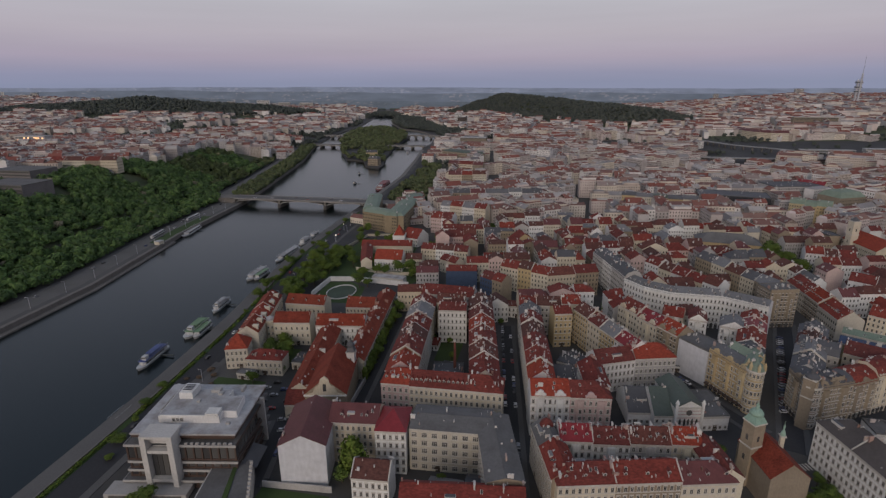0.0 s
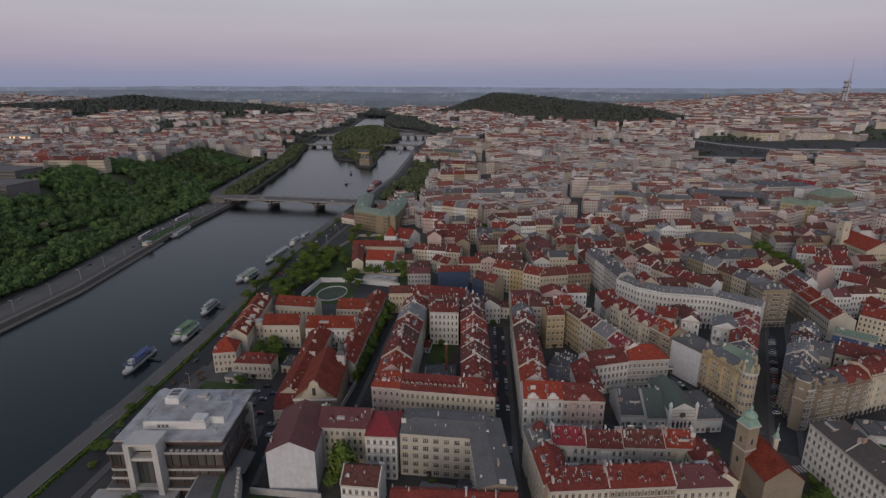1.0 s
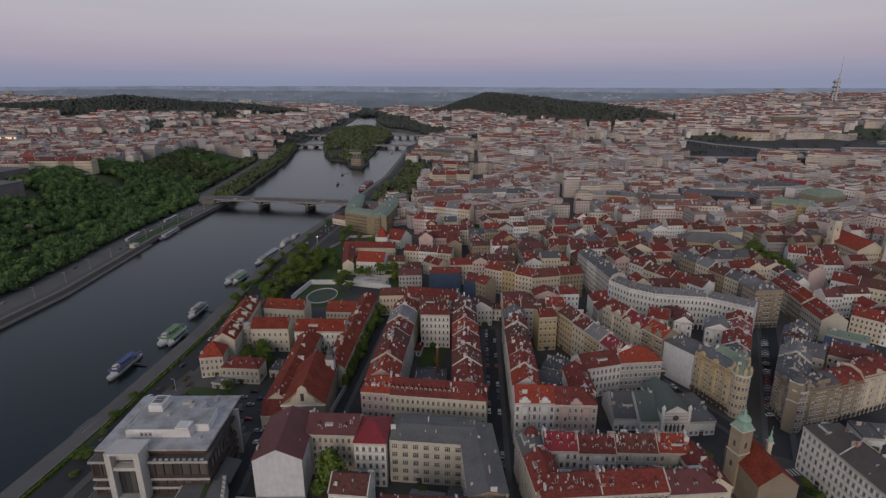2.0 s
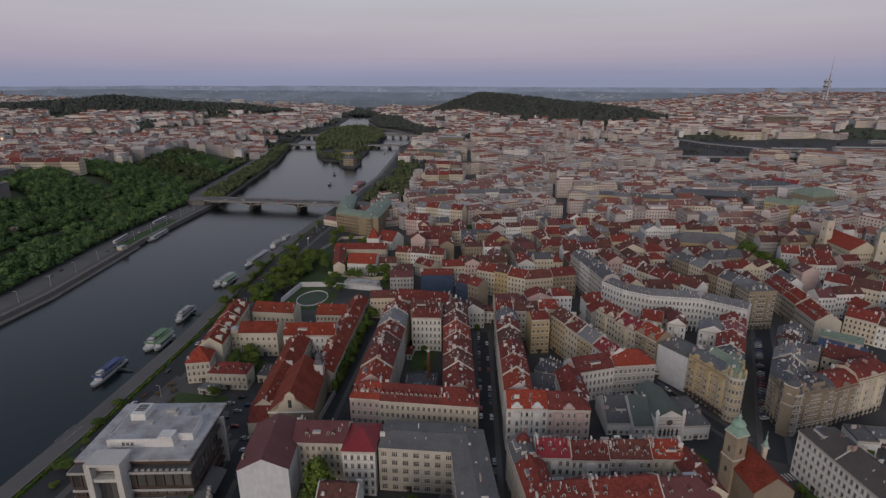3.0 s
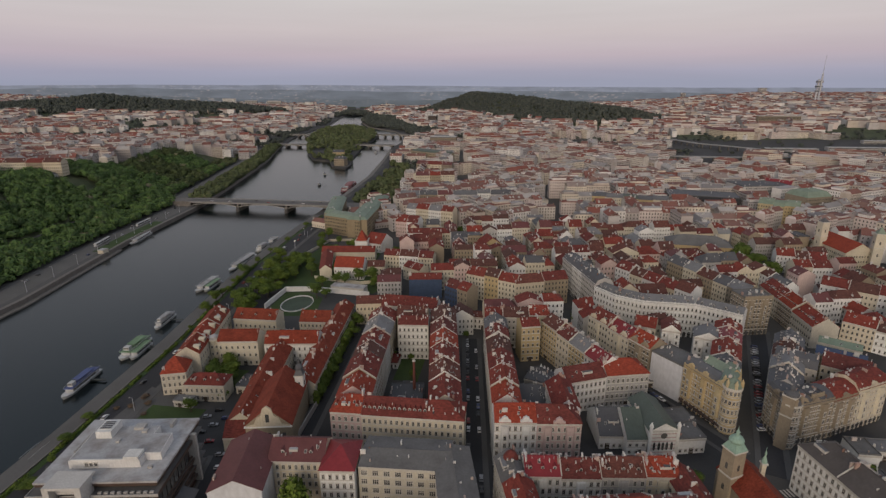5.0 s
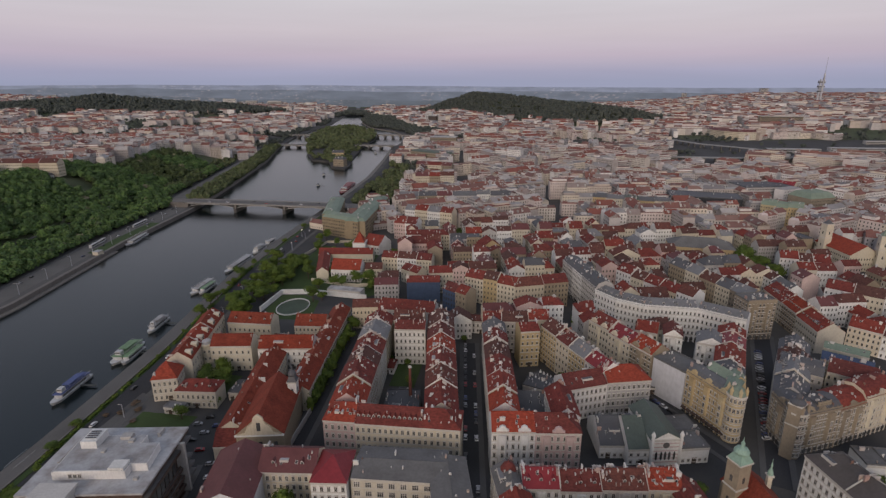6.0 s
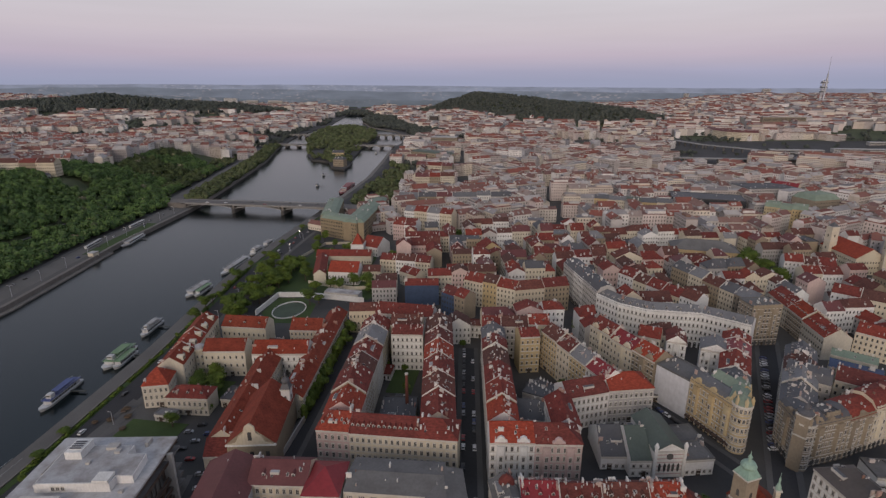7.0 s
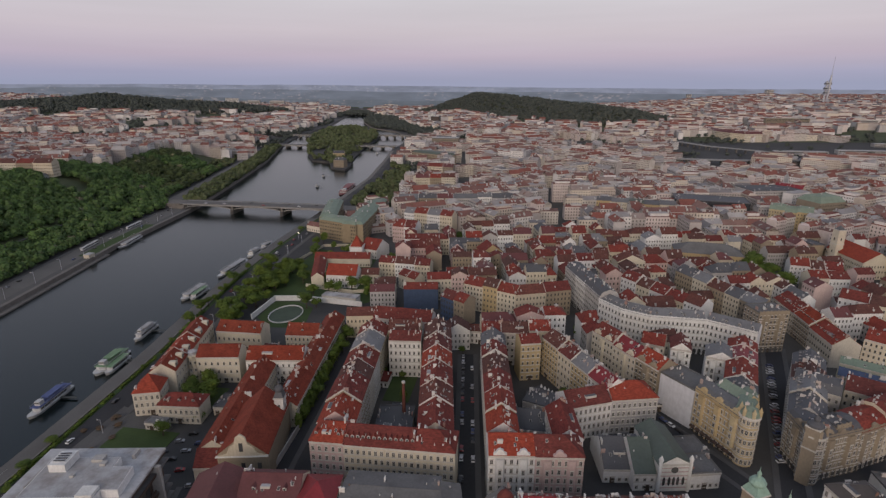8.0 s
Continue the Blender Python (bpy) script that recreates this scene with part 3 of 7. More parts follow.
    for k in range(bays):
        x = w * (k + 0.5) / bays
        g = Geo()
        g.slab([(x - 1.9, 0), (x - 1.3, -1.1), (x + 1.3, -1.1), (x + 1.9, 0)], h * 0.26, h * 0.93)
        bay = part("bay", g, wm, root)
        for q in range(max(1, int(h * 0.6 // 3.7))):
            part("window", WIN, None, bay, "", pose(x, -1.1, h * 0.29 + q * 3.65))
    if ornate and windows[0]:
        g = Geo()
        n = max(2, int(w // 2.9))
        for k in range(n):
            x = w * (k + 0.5) / n
            arch = [(-0.95, 0.1), (0.95, 0.1), (0.95, 3.0), (0.67, 3.67), (0, 3.95), (-0.67, 3.67), (-0.95, 3.0)]
            g.face([(x + u, -0.2, v) for u, v in arch], 0)
        part("shop_arches", g, GLASS, root, "dark arched shop windows", None, "stuff")
    for k in range(awnings):
        x = w * (k + 0.5) / awnings
        g = Geo()
        g.solid([(x - 1.3, 0, 3.6), (x + 1.3, 0, 3.6), (x + 1.3, -1.4, 2.7), (x - 1.3, -1.4, 2.7), (x - 1.3, 0, 3.4), (x + 1.3, 0, 3.4), (x + 1.3, -1.4, 2.45), (x - 1.3, -1.4, 2.45)],
                [(0, 3, 2, 1), (3, 7, 6, 2), (0, 4, 7, 3), (1, 2, 6, 5), (4, 5, 6, 7)])
        part("awning", g, WALLS["brown"], root, "dark brown shop awning")
    for k in range(dormers):
        x = w * (k + 0.5) / dormers
        y = d * (0.12 if kind == "mansard" else 0.16)
        part("dormer", DORMERS[roof], None, root, "", pose(x, y, h + rise * 2 * 0.16 if kind == "gable" else h + 0.3) @ Matrix.Diagonal((0.75, 0.9, 0.8, 1)))
    for k in range(back_dormers):
        part("stone_dormer", STONE_DORMER, None, root, "pale stone attic dormer", pose(w * (k + 0.5) / back_dormers, d * 0.94, h + rise * 0.1, 0, 0, 180))
    for k in range(arcade):
        x = w * (k + 0.5) / arcade
        g = Geo()
        g.face([(x + u, -0.06, v) for u, v in ((-1.0, 0.3), (1.0, 0.3), (1.0, 3.2), (0.7, 4.0), (0, 4.4), (-0.7, 4.0), (-1.0, 3.2))])
        part("arcade_opening", g, GLASS, root, "dark arcade opening")
    slope = math.degrees(math.atan2(rise, (w if kind == "cross" else d) / 2))
    for k in range(skylights if near else 0):
        side = r.choice((0, 0, 1))
        y = d * r.uniform(0.15, 0.36)
        x = w * r.uniform(0.12, 0.88)
        if kind == "gable":
            z = top(x, y)
            if side:
                part("skylight", SKYLIGHT, None, root, "", pose(x, d - y, z + 0.02, -slope))
            else:
                part("skylight", SKYLIGHT, None, root, "", pose(x, y, z + 0.02, slope))
    for x, on in ((0, fire[0]), (w, fire[1])):
        if on and kind == "gable":
            g = Geo()
            o = 0.5
            p = [(x - 0.22, -0.2, h - 0.3), (x - 0.22, d / 2, h + rise - 0.2), (x - 0.22, d + 0.2, h - 0.3), (x - 0.22, d + 0.2, h + o), (x - 0.22, d / 2, h + rise + o), (x - 0.22, -0.2, h + o)]
            q = [(a + 0.44, b, e) for a, b, e in p]
            g.solid(p + q, [(0, 1, 4, 5), (1, 2, 3, 4), (11, 10, 7, 6), (10, 9, 8, 7), (5, 4, 10, 11), (4, 3, 9, 10), (0, 5, 11, 6), (2, 8, 9, 3)])
            part("firewall", g, TRIM, root)
    if near and windows[0] and w > 5:
        g = Geo()
        x = w * r.choice((0.35, 0.5, 0.65))
        g.box(x - 1.0, -0.12, -0.2, x + 1.0, 0.0, 3.0)
        g.box(x - 1.25, -0.18, 3.0, x + 1.25, 0.0, 3.3, 1)
        part("door", g, [BARK, TRIM], root, "dark wooden street door")
    # windows, storey by storey
    wmesh = WIN_PAIR if paired else WIN_SMALL if small else WIN
    pitch = 4.2 if paired else 2.3 if storey < 4 else 3.0
    places = []
    for side, on, length in (("front", windows[0], w), ("back", windows[1], w), ("left", ends[0], d), ("right", ends[1], d)):
        if not on:
            continue
        n = max(1, int((length - 1.0) // pitch))
        for k in range(storeys):
            z = 1.1 + k * (h - 1.2) / storeys
            for i in range(n):
                u = length * (i + 0.5) / n + (0 if near else r.uniform(-0.2, 0.2))
                if side == "front":
                    places.append(pose(u, 0, z))
                elif side == "back":
                    places.append(pose(w - u, d, z, 0, 0, 180))
                elif side == "left":
                    places.append(pose(0, d - u, z, 0, 0, -90))
                else:
                    places.append(pose(w, u, z, 0, 0, 90))
    rear = []
    if near:
        inv = root.matrix_basis.to_3x3()
        mid = Vector((ax + c * w / 2 - s * d / 2, ay + s * w / 2 + c * d / 2, 0))
        for mm in places:
            if mid.y < 296 and (inv @ (mm.to_3x3() @ Vector((0, -1, 0)))).dot(Vector((0, -60, 0)) - mid) > 0:
                part("window", wmesh, None, root, "", mm)
            else:
                rear.append(mm)
    else:
        rear = places
    if rear:
        g = Geo()
        for mm in rear:
            a = [tuple(mm @ Vector(p)) for p in ((-0.46, -0.05, 0), (0.46, -0.05, 0), (0.46, -0.05, 1.75), (-0.46, -0.05, 1.75), (-0.46, 0, 0), (0.46, 0, 0), (0.46, 0, 1.75), (-0.46, 0, 1.75))]
            g.solid(a, [(0, 1, 2, 3), (3, 2, 6, 7), (0, 3, 7, 4), (1, 5, 6, 2)])
            if near:
                for x0, z0, x1, z1 in ((-0.7, -0.2, 0.7, 0.0), (-0.72, 1.75, 0.72, 2.1)):
                    g.solid([tuple(mm @ Vector(p)) for p in ((x0, -0.2, z0), (x1, -0.2, z0), (x1, -0.2, z1), (x0, -0.2, z1), (x0, 0, z1), (x1, 0, z1))], [(0, 1, 2, 3), (3, 2, 5, 4)], 1)
        part("rear_glazing" if near else "glazing", g, [GLASS, TRIM], root, "", None, "stuff")
    return root


def corner_tower(at, rad, h, wall, roof, label):
    """A rounded house corner with bands, windows, an attic and turrets."""
    root = thing("house", label, "house", Matrix.Translation((*at, 0)), "town houses")
    claim(at[0], at[1], rad, rad, 0)
    g = Geo()
    g.taper(0, 0, -1, h, rad, rad, 16)
    part("wall", g, WALLS[wall], root)
    n = max(3, int((h - 2) // 3.9))
    for k in range(1, n):
        g = Geo()
        g.taper(0, 0, k * h / n, k * h / n + 0.35, rad + 0.2, rad + 0.2, 16)
        part("string_course", g, TRIM, root)
    g = Geo()
    g.taper(0, 0, h - 0.9, h - 0.1, rad + 0.5, rad + 0.5, 16)
    part("cornice", g, TRIM, root)
    for k in range(n):
        for i in range(9):
            a = radians(170 + i * 25)
            m = pose(rad * 0.985 * math.cos(a), rad * 0.985 * math.sin(a), 1.2 + k * h / n, 0, 0, math.degrees(a) + 90)
            part("window", WIN, None, root, "", m)
    for i in range(5):
        a = radians(150 + i * 60)
        g = Geo()
        g.lathe((rad - 0.3) * math.cos(a), (rad - 0.3) * math.sin(a), [(0.75, h - 0.2), (0.75, h + 2.2), (0.95, h + 2.3), (0.5, h + 3.2), (0.1, h + 4.4)], 8)
        part("turret", g, WALLS[wall], root)
    g = Geo()
    g.lathe(0, 0, [(rad + 0.1, h - 0.1), (rad * 0.95, h + 0.9), (rad * 0.75, h + 2.2), (rad * 0.35, h + 3.2), (0.3, h + 3.8), (0.12, h + 5.5)], 16)
    part("roof", g, ROOFS[roof], root)
    return root


def row(A, B, depth, h, n, walls="cream", roofs="red", kind="gable", near=True, seed=0, vary=1.0, dormers=0, skylights=2, chimneys=3, fire=True, hips=(False, False), **more):
    """A terrace of n houses between A and B, bodies to the left."""
    walls, roofs = walls.split(), roofs.split()
    r = random.Random(seed + int(abs(A[0]) * 3 + abs(A[1])))
    cuts = [0.0] + [(i + r.uniform(-0.16, 0.16)) / n for i in range(1, n)] + [1.0]
    for i in range(n):
        p = [A[k] + (B[k] - A[k]) * cuts[i] for k in (0, 1)]
        q = [A[k] + (B[k] - A[k]) * cuts[i + 1] for k in (0, 1)]
        house(p, q, depth, h + r.uniform(-vary, vary), walls[i % len(walls)], roofs[i % len(roofs)], kind, near=near, seed=seed + i, dormers=dormers, skylights=skylights + r.choice((0, 1)),
              chimneys=chimneys + r.choice((0, 1)), fire=(False, fire and i < n - 1), hips=(hips[0] and i == 0, hips[1] and i == n - 1), **more)

# ---- land: one sheet with the river sunk into it ----
def piecewise(table, y):
    for (y0, a), (y1, b) in zip(table, table[1:]):
        if y <= y1:
            return a + (b - a) * (y - y0) / (y1 - y0)
    return table[-1][1]


RIGHT_BANK = [(-1500, -190), (0, -203), (209, -215), (312, -225), (451, -247), (560, -253), (720, -258), (948, -268), (1153, -295), (1371, -328), (1500, -332), (1700, -362), (1850, -432), (2000, -560), (2275, -676), (2634, -752), (2900, -870), (5000, -1500)]
LEFT_BANK = [(-1500, -330), (0, -352), (361, -377), (520, -410), (694, -432), (794, -456), (1110, -537), (1313, -607), (1500, -660), (1640, -694), (1851, -728), (2050, -742), (2634, -872), (2900, -890), (5000, -1540)]


def smooth(lo, hi, v):
    k = min(1.0, max(0.0, (v - lo) / (hi - lo)))
    return k * k * (3 - 2 * k)


def ridge(x, y, ax, ay, az, bx, by, bz, width):
    """A long hill from a to b."""
    dx, dy = bx - ax, by - ay
    k = ((x - ax) * dx + (y - ay) * dy) / (dx * dx + dy * dy)
    k2 = min(1.0, max(0.0, k))
    off = math.hypot(x - ax - dx * k2, y - ay - dy * k2)
    return (az + (bz - az) * k2) * math.exp(-(off / width) ** 2)


HILL = ((432, 2150, 14), (338, 2200, 44), (238, 2250, 58), (142, 2450, 64), (24, 2650, 76), (-115, 2850, 90), (-280, 3100, 96), (-380, 3140, 62))
LEFT_HILL = ((-2560, 2420, 22), (-2300, 2480, 44), (-2040, 2500, 72), (-1740, 2540, 46), (-1480, 2600, 34), (-1250, 2650, 8))


def wooded_hill(x, y):
    if y < 1700 or not -900 < x < 1000:
        return 0.0
    return max(ridge(x, y, *a, *b, 125) for a, b in zip(HILL, HILL[1:]))


def left_hill(x, y):
    if y < 1900 or not -3300 < x < -700:
        return 0.0
    return max(ridge(x, y, *a, *b, 190) for a, b in zip(LEFT_HILL, LEFT_HILL[1:]))


def ground_z(x, y):
    lb, rb = piecewise(LEFT_BANK, y), piecewise(RIGHT_BANK, y)
    z = 0.0
    if x < lb:
        into = lb - x
        plateau = 12 + 20 * smooth(1250, 950, y) + 12 * smooth(800, 690, y)
        z = plateau * smooth(48 + 16 * smooth(690, 760, y), 200, into)
        z += 30 * smooth(500, 2500, into) * smooth(1500, 3000, y) + 50 * smooth(1200, 4000, into)
        z += left_hill(x, y)
    if x > rb:
        z += 38 * smooth(300, 1100, x) * smooth(1350, 2200, y) + 30 * smooth(600, 1500, x) * smooth(2200, 2900, y) + 14 * smooth(-200, 500, x) * smooth(1500, 2200, y)
        z += wooded_hill(x, y)
    z = z * (1 - smooth(3300, 3900, y)) + 30 * smooth(3300, 3900, y)
    if lb - 2 <= x <= rb + 2:
        z = 0.0
    return z


def ground_sheet():
    g = Geo()
    ys = [-1500, -1000, -600, -300] + list(range(-100, 1400, 20)) + list(range(1400, 3000, 50)) + list(range(3000, 4881, 94))
    n_side = 70
    cols = None
    for y in ys:
        lb, rb = piecewise(LEFT_BANK, y), piecewise(RIGHT_BANK, y)
        xs = [(lb - 6200 * (1 - i / n_side) ** 2.2, None) for i in range(n_side)]
        bed = -7.0 if y < 2900 else 0.0
        edge_l, edge_r = ground_z(lb - 3, y), ground_z(rb + 3, y)
        xs += [(lb, edge_l), (lb + 0.4, bed), ((lb + rb) / 2, bed), (rb - 0.4, bed), (rb, edge_r)]
        xs += [(rb + 6200 * ((i + 1) / n_side) ** 2.2, None) for i in range(n_side)]
        for x, z in xs:
            g.v.append((x, y, ground_z(x, y) if z is None else z))
        cols = len(xs)
    for j in range(len(ys) - 1):
        for i in range(cols - 1):
            a = j * cols + i
            g.f.append((a, a + 1, a + cols + 1, a + cols))
            g.m.append(1 if n_side <= i < n_side + 4 else 0)
    return g


setting("ground", ground_sheet(), [GROUND, STONE], "paved town ground with green slopes and distant hills")

g = Geo()
ys = list(range(-1500, 2900, 50))
for y0, y1 in zip(ys, ys[1:]):
    l0, r0, l1, r1 = piecewise(LEFT_BANK, y0), piecewise(RIGHT_BANK, y0), piecewise(LEFT_BANK, y1), piecewise(RIGHT_BANK, y1)
    g.face([(l0 + 0.2, y0, -4), (r0 - 0.2, y0, -4), (r1 - 0.2, y1, -4), (l1 + 0.2, y1, -4)])
setting("water", g, WATER, "dark calm river water with faint ripples", "river")


def ribbon(name, line, off0, off1, z, mat_, label, thick=0.3, category="", follow=False):
    """A strip along a bank line, from off0 to off1 metres landwards of it."""
    g = Geo()
    prev = None
    for y, x in line:
        zz = z + (ground_z(x + (off0 + off1) / 2, y) if follow else 0)
        cur = [(x + off0, y, zz), (x + off1, y, zz), (x + off1, y, zz - thick), (x + off0, y, zz - thick)]
        if prev:
            g.solid(prev + cur, [(0, 1, 5, 4), (1, 2, 6, 5), (3, 0, 4, 7), (2, 3, 7, 6)])
        prev = cur
    return setting(name, g, mat_, label, category)


def bank(table, y0, y1, step=20):
    return [(y, piecewise(table, y)) for y in range(y0, y1 + 1, step)]


near_bank = bank(RIGHT_BANK, -100, 660)
ribbon("quay", near_bank, -0.8, 9.0, -0.9 + 1.0, QUAY, "pale granite-paved lower quay along the river", 5.0, "quay")
ribbon("kerb", near_bank, 8.9, 9.6, 0.75, STONE, "low stone parapet between quay and road", 0.9, "parapet")
ribbon("verge", near_bank, 9.6, 13.0, 0.12, LAWN, "narrow grass verge with hedges along the embankment", 0.3, "verge")
ribbon("road", near_bank, 13.2, 27.0, 0.06, ASPHALT, "asphalt embankment road along the quay", 0.3, "road")
ribbon("pavement", near_bank, 27.0, 31.0, 0.18, PAVING, "stone-paved footway beside the embankment road", 0.4, "pavement")
left_line = bank(LEFT_BANK, -100, 720)
far_line = bank(LEFT_BANK, 720, 1320)
ribbon("river_wall", left_line, -2.0, 1.5, 0.6, STONE, "stone river wall with a low parapet", 5.0, "river wall")
ribbon("pavement_2", left_line, -8.5, -2.0, 0.25, PAVING, "pale footway along the far river wall", 0.5, "pavement")
ribbon("road_2", left_line, -30.0, -8.5, 0.12, QUAY, "wide pale road along the far bank", 0.4, "road")
ribbon("pavement_3", left_line, -34.0, -30.0, 0.25, PAVING, "pale footway at the foot of the wooded slope", 0.5, "pavement")
ribbon("river_wall", far_line, -0.9, 0.9, 0.6, STONE, "stone river wall past the bridge", 5.0, "river wall")
ribbon("verge", far_line, -36.0, -2.0, 0.2, LAWN, "grass verge under the bankside trees", 0.5, "verge")
ribbon("road_4", far_line, -56.0, -36.0, 0.4, QUAY, "pale road climbing away behind the bankside trees", 1.0, "road", True)
ribbon("path", bank(LEFT_BANK, 380, 1000), -90.0, -85.5, 0.9, PAVING, "pale walled path climbing through the park slope", 1.6, "path", True)
ribbon("verge", bank(LEFT_BANK, 480, 600), -15.0, -2.4, 0.42, LAWN, "grass strip between the far road and the river wall", 0.5, "verge")
ribbon("landing", bank(LEFT_BANK, 200, 500), 1.5, 6.0, -3.0, STONE, "low stone landing stage at the far bank", 2.0, "landing stage")
ribbon("quay_2", bank(RIGHT_BANK, 700, 1340), -0.8, 6, 0.1, STONE, "stone quay along the river past the bridge", 5.0, "quay")
ribbon("road_3", bank(RIGHT_BANK, 720, 1340), 14, 26, 0.08, ASPHALT, "asphalt embankment road past the bridge", 0.3, "road")


def street(name, a, b, width, label, z=0.05):
    dx, dy = b[0] - a[0], b[1] - a[1]
    n = math.hypot(dx, dy)
    ox, oy = -dy / n * width / 2, dx / n * width / 2
    g = Geo()
    g.slab([(a[0] - ox, a[1] - oy), (b[0] - ox, b[1] - oy), (b[0] + ox, b[1] + oy), (a[0] + ox, a[1] + oy)], -0.3, z)
    ob = setting(name, g, ASPHALT, label, "street")
    g = Geo()
    for s in (1, -1):
        q = [(p[0] + s * ox * k, p[1] + s * oy * k) for p, k in ((a, 1.0), (b, 1.0), (b, 1.0 + 5.0 / width), (a, 1.0 + 5.0 / width))]
        g.slab(q if s < 0 else q[::-1], -0.3, z + 0.14)
    part("footway", g, PAVING, ob)
    return ob


street("street_1", (-6, 150), (-27, 345), 7.0, "narrow straight asphalt street between terraces")
street("street_2", (113, 235), (163, 385), 9.0, "broad tree-less avenue lined with parked cars")
street("street_3", (-95, 225), (-104, 365), 5.5, "narrow lane between church garden and terrace")
street("street_4", (40, 340), (104, 246), 6.5, "diagonal asphalt street below the yellow corner house")
street("street_5", (-118, 168), (-128, 214), 6.0, "side street beside the hotel with parked cars", 0.04)


# ---- bridges ----
def arch_bridge(name, x0, x1, y0, y1, deck, piers, label, rail=True, base=-6.0, thick=1.3, rise_from=0.2, is_open=False):
    root = thing(name, label, "bridge", Matrix.Translation((x0, y0, 0)))
    L, W = x1 - x0, y1 - y0
    g = Geo()
    g.box(-6, 0, deck - thick, L + 6, W, deck)
    part("deck", g, BRIDGE, root)
    g = Geo()
    g.box(-6, 3.5, deck, L + 6, W - 3.5, deck + 0.05)
    part("roadway", g, QUAY, root)
    ends = [0] + [p - x0 for p in piers] + [L]
    for a, b in zip(ends, ends[1:]):
        g = Geo()
        n, span = 14, b - a - 5
        a2 = a + 2.5
        spring = rise_from
        top = deck - thick + 0.1
        crown = top - 0.9
        for i in range(n):
            u0, u1 = i / n, (i + 1) / n
            z0 = spring + (crown - spring) * (1 - (2 * u0 - 1) ** 2) ** 0.9
            z1 = spring + (crown - spring) * (1 - (2 * u1 - 1) ** 2) ** 0.9
            t0, t1 = (min(top, z0 + 0.75), min(top, z1 + 0.75)) if is_open else (top, top)
            p = [(a2 + span * u0, 0.6, z0), (a2 + span * u1, 0.6, z1), (a2 + span * u1, 0.6, t1), (a2 + span * u0, 0.6, t0)]
            q = [(x, W - 0.6, z) for x, y, z in p]
            g.solid(p + q, [(0, 1, 2, 3), (7, 6, 5, 4), (0, 4, 5, 1), (3, 2, 6, 7)])
        part("arch", g, BRIDGE, root)
        for u in (0.05, 0.11, 0.17, 0.83, 0.89, 0.95) if is_open else ():
            zz = spring + (crown - spring) * (1 - (2 * u - 1) ** 2) ** 0.9
            g = Geo()
            g.box(a2 + span * u - 0.3, 0.8, zz + 0.3, a2 + span * u + 0.3, W - 0.8, top)
            part("spandrel_wall", g, BRIDGE, root)
    for p in ends:
        g = Geo()
        w = 2.1
        g.slab([(p - w, -1.5), (p, -5.0), (p + w, -1.5), (p + w, W + 1.5), (p, W + 5), (p - w, W + 1.5)], base, rise_from - 0.2)
        g.slab([(p - w * 0.6, 0.3), (p + w * 0.6, 0.3), (p + w * 0.6, W - 0.3), (p - w * 0.6, W - 0.3)], rise_from - 0.2, deck - thick + 0.05)
        part("pier", g, STONE, root)
    if rail:
        for y in (0.1, W - 0.4):
            g = Geo()
            g.box(-6, y, deck, L + 6, y + 0.3, deck + 0.25)
            g.box(-6, y + 0.05, deck + 0.95, L + 6, y + 0.25, deck + 1.1)
            k = -6
            while k < L + 6:
                g.box(k, y + 0.08, deck + 0.25, k + 0.12, y + 0.22, deck + 0.95)
                k += 2.0
            part("railing", g, STONE, root)
    return root


arch_bridge("bridge", -440, -236, 681, 705, 7.0, (-371, -303), "long grey concrete road bridge with shallow arches", rise_from=1.6, is_open=True)
arch_bridge("bridge", -640, -545, 1372, 1392, 5.0, (-608, -577), "far stone arch bridge over the side channel")
arch_bridge("bridge", -420, -330, 1385, 1405, 5.0, (-390, -360), "far stone arch bridge to the island")
arch_bridge("railway_bridge", -700, -634, 1618, 1632, 7.0, (-678, -656), "distant stone railway viaduct over the side channel")
arch_bridge("railway_bridge", -440, -344, 1650, 1664, 7.0, (-416, -392, -368), "distant stone railway viaduct over the main channel")
arch_bridge("footbridge", -668, -520, 1826, 1834, 4.0, (-640, -600, -560), "distant pale weir footbridge across the river")
g = Geo()
for x0, y0, x1, y1 in ((-236, 681, -200, 705), (-478, 681, -440, 705)):
    g.box(x0, y0, -1, x1, y1, 6.9 if x0 > -300 else 6.9)
setting("approach", g, STONE, "stone-faced ramps leading onto the bridge", "bridge ramp")

# the island
ISLAND = [(-339, 1036), (-371, 1052), (-405, 1132), (-450, 1150), (-496, 1240), (-556, 1383), (-622, 1560), (-662, 1760), (-690, 1920), (-640, 1985), (-575, 1940), (-490, 1800), (-438, 1640), (-420, 1500), (-404, 1365), (-369, 1179), (-343, 1081)]
g = Geo()
g.slab(ISLAND[::-1], -7, -0.5)
setting("island", g, GROUND, "green tree-covered river island", "island")

# ---- the terraces nearest the viewer ----
# block with a lawn courtyard
house((-78, 222), (-64, 222.5), 14, 22.5, "pink", "orange", hips=(True, False), dormers=3, skylights=2, fire=(False, False))
house((-64, 222.5), (-35, 223.5), 14, 22, "cream", "red", dormers=13, skylights=2, chimneys=3)
house((-35, 223.5), (-19, 224), 14, 22, "cream", "red", hips=(False, True), skylights=2, chimneys=4)
row((-21.5, 238), (-37, 339), 15, 21.5, 6, "cream white beige cream grey white", "red brown red orange red brown", chimneys=5, skylights=3)
row((-89, 331), (-80, 236), 16, 21.5, 6, "cream yellow white cream beige pink", "red grey red brown red orange", chimneys=4, skylights=3, seed=3)
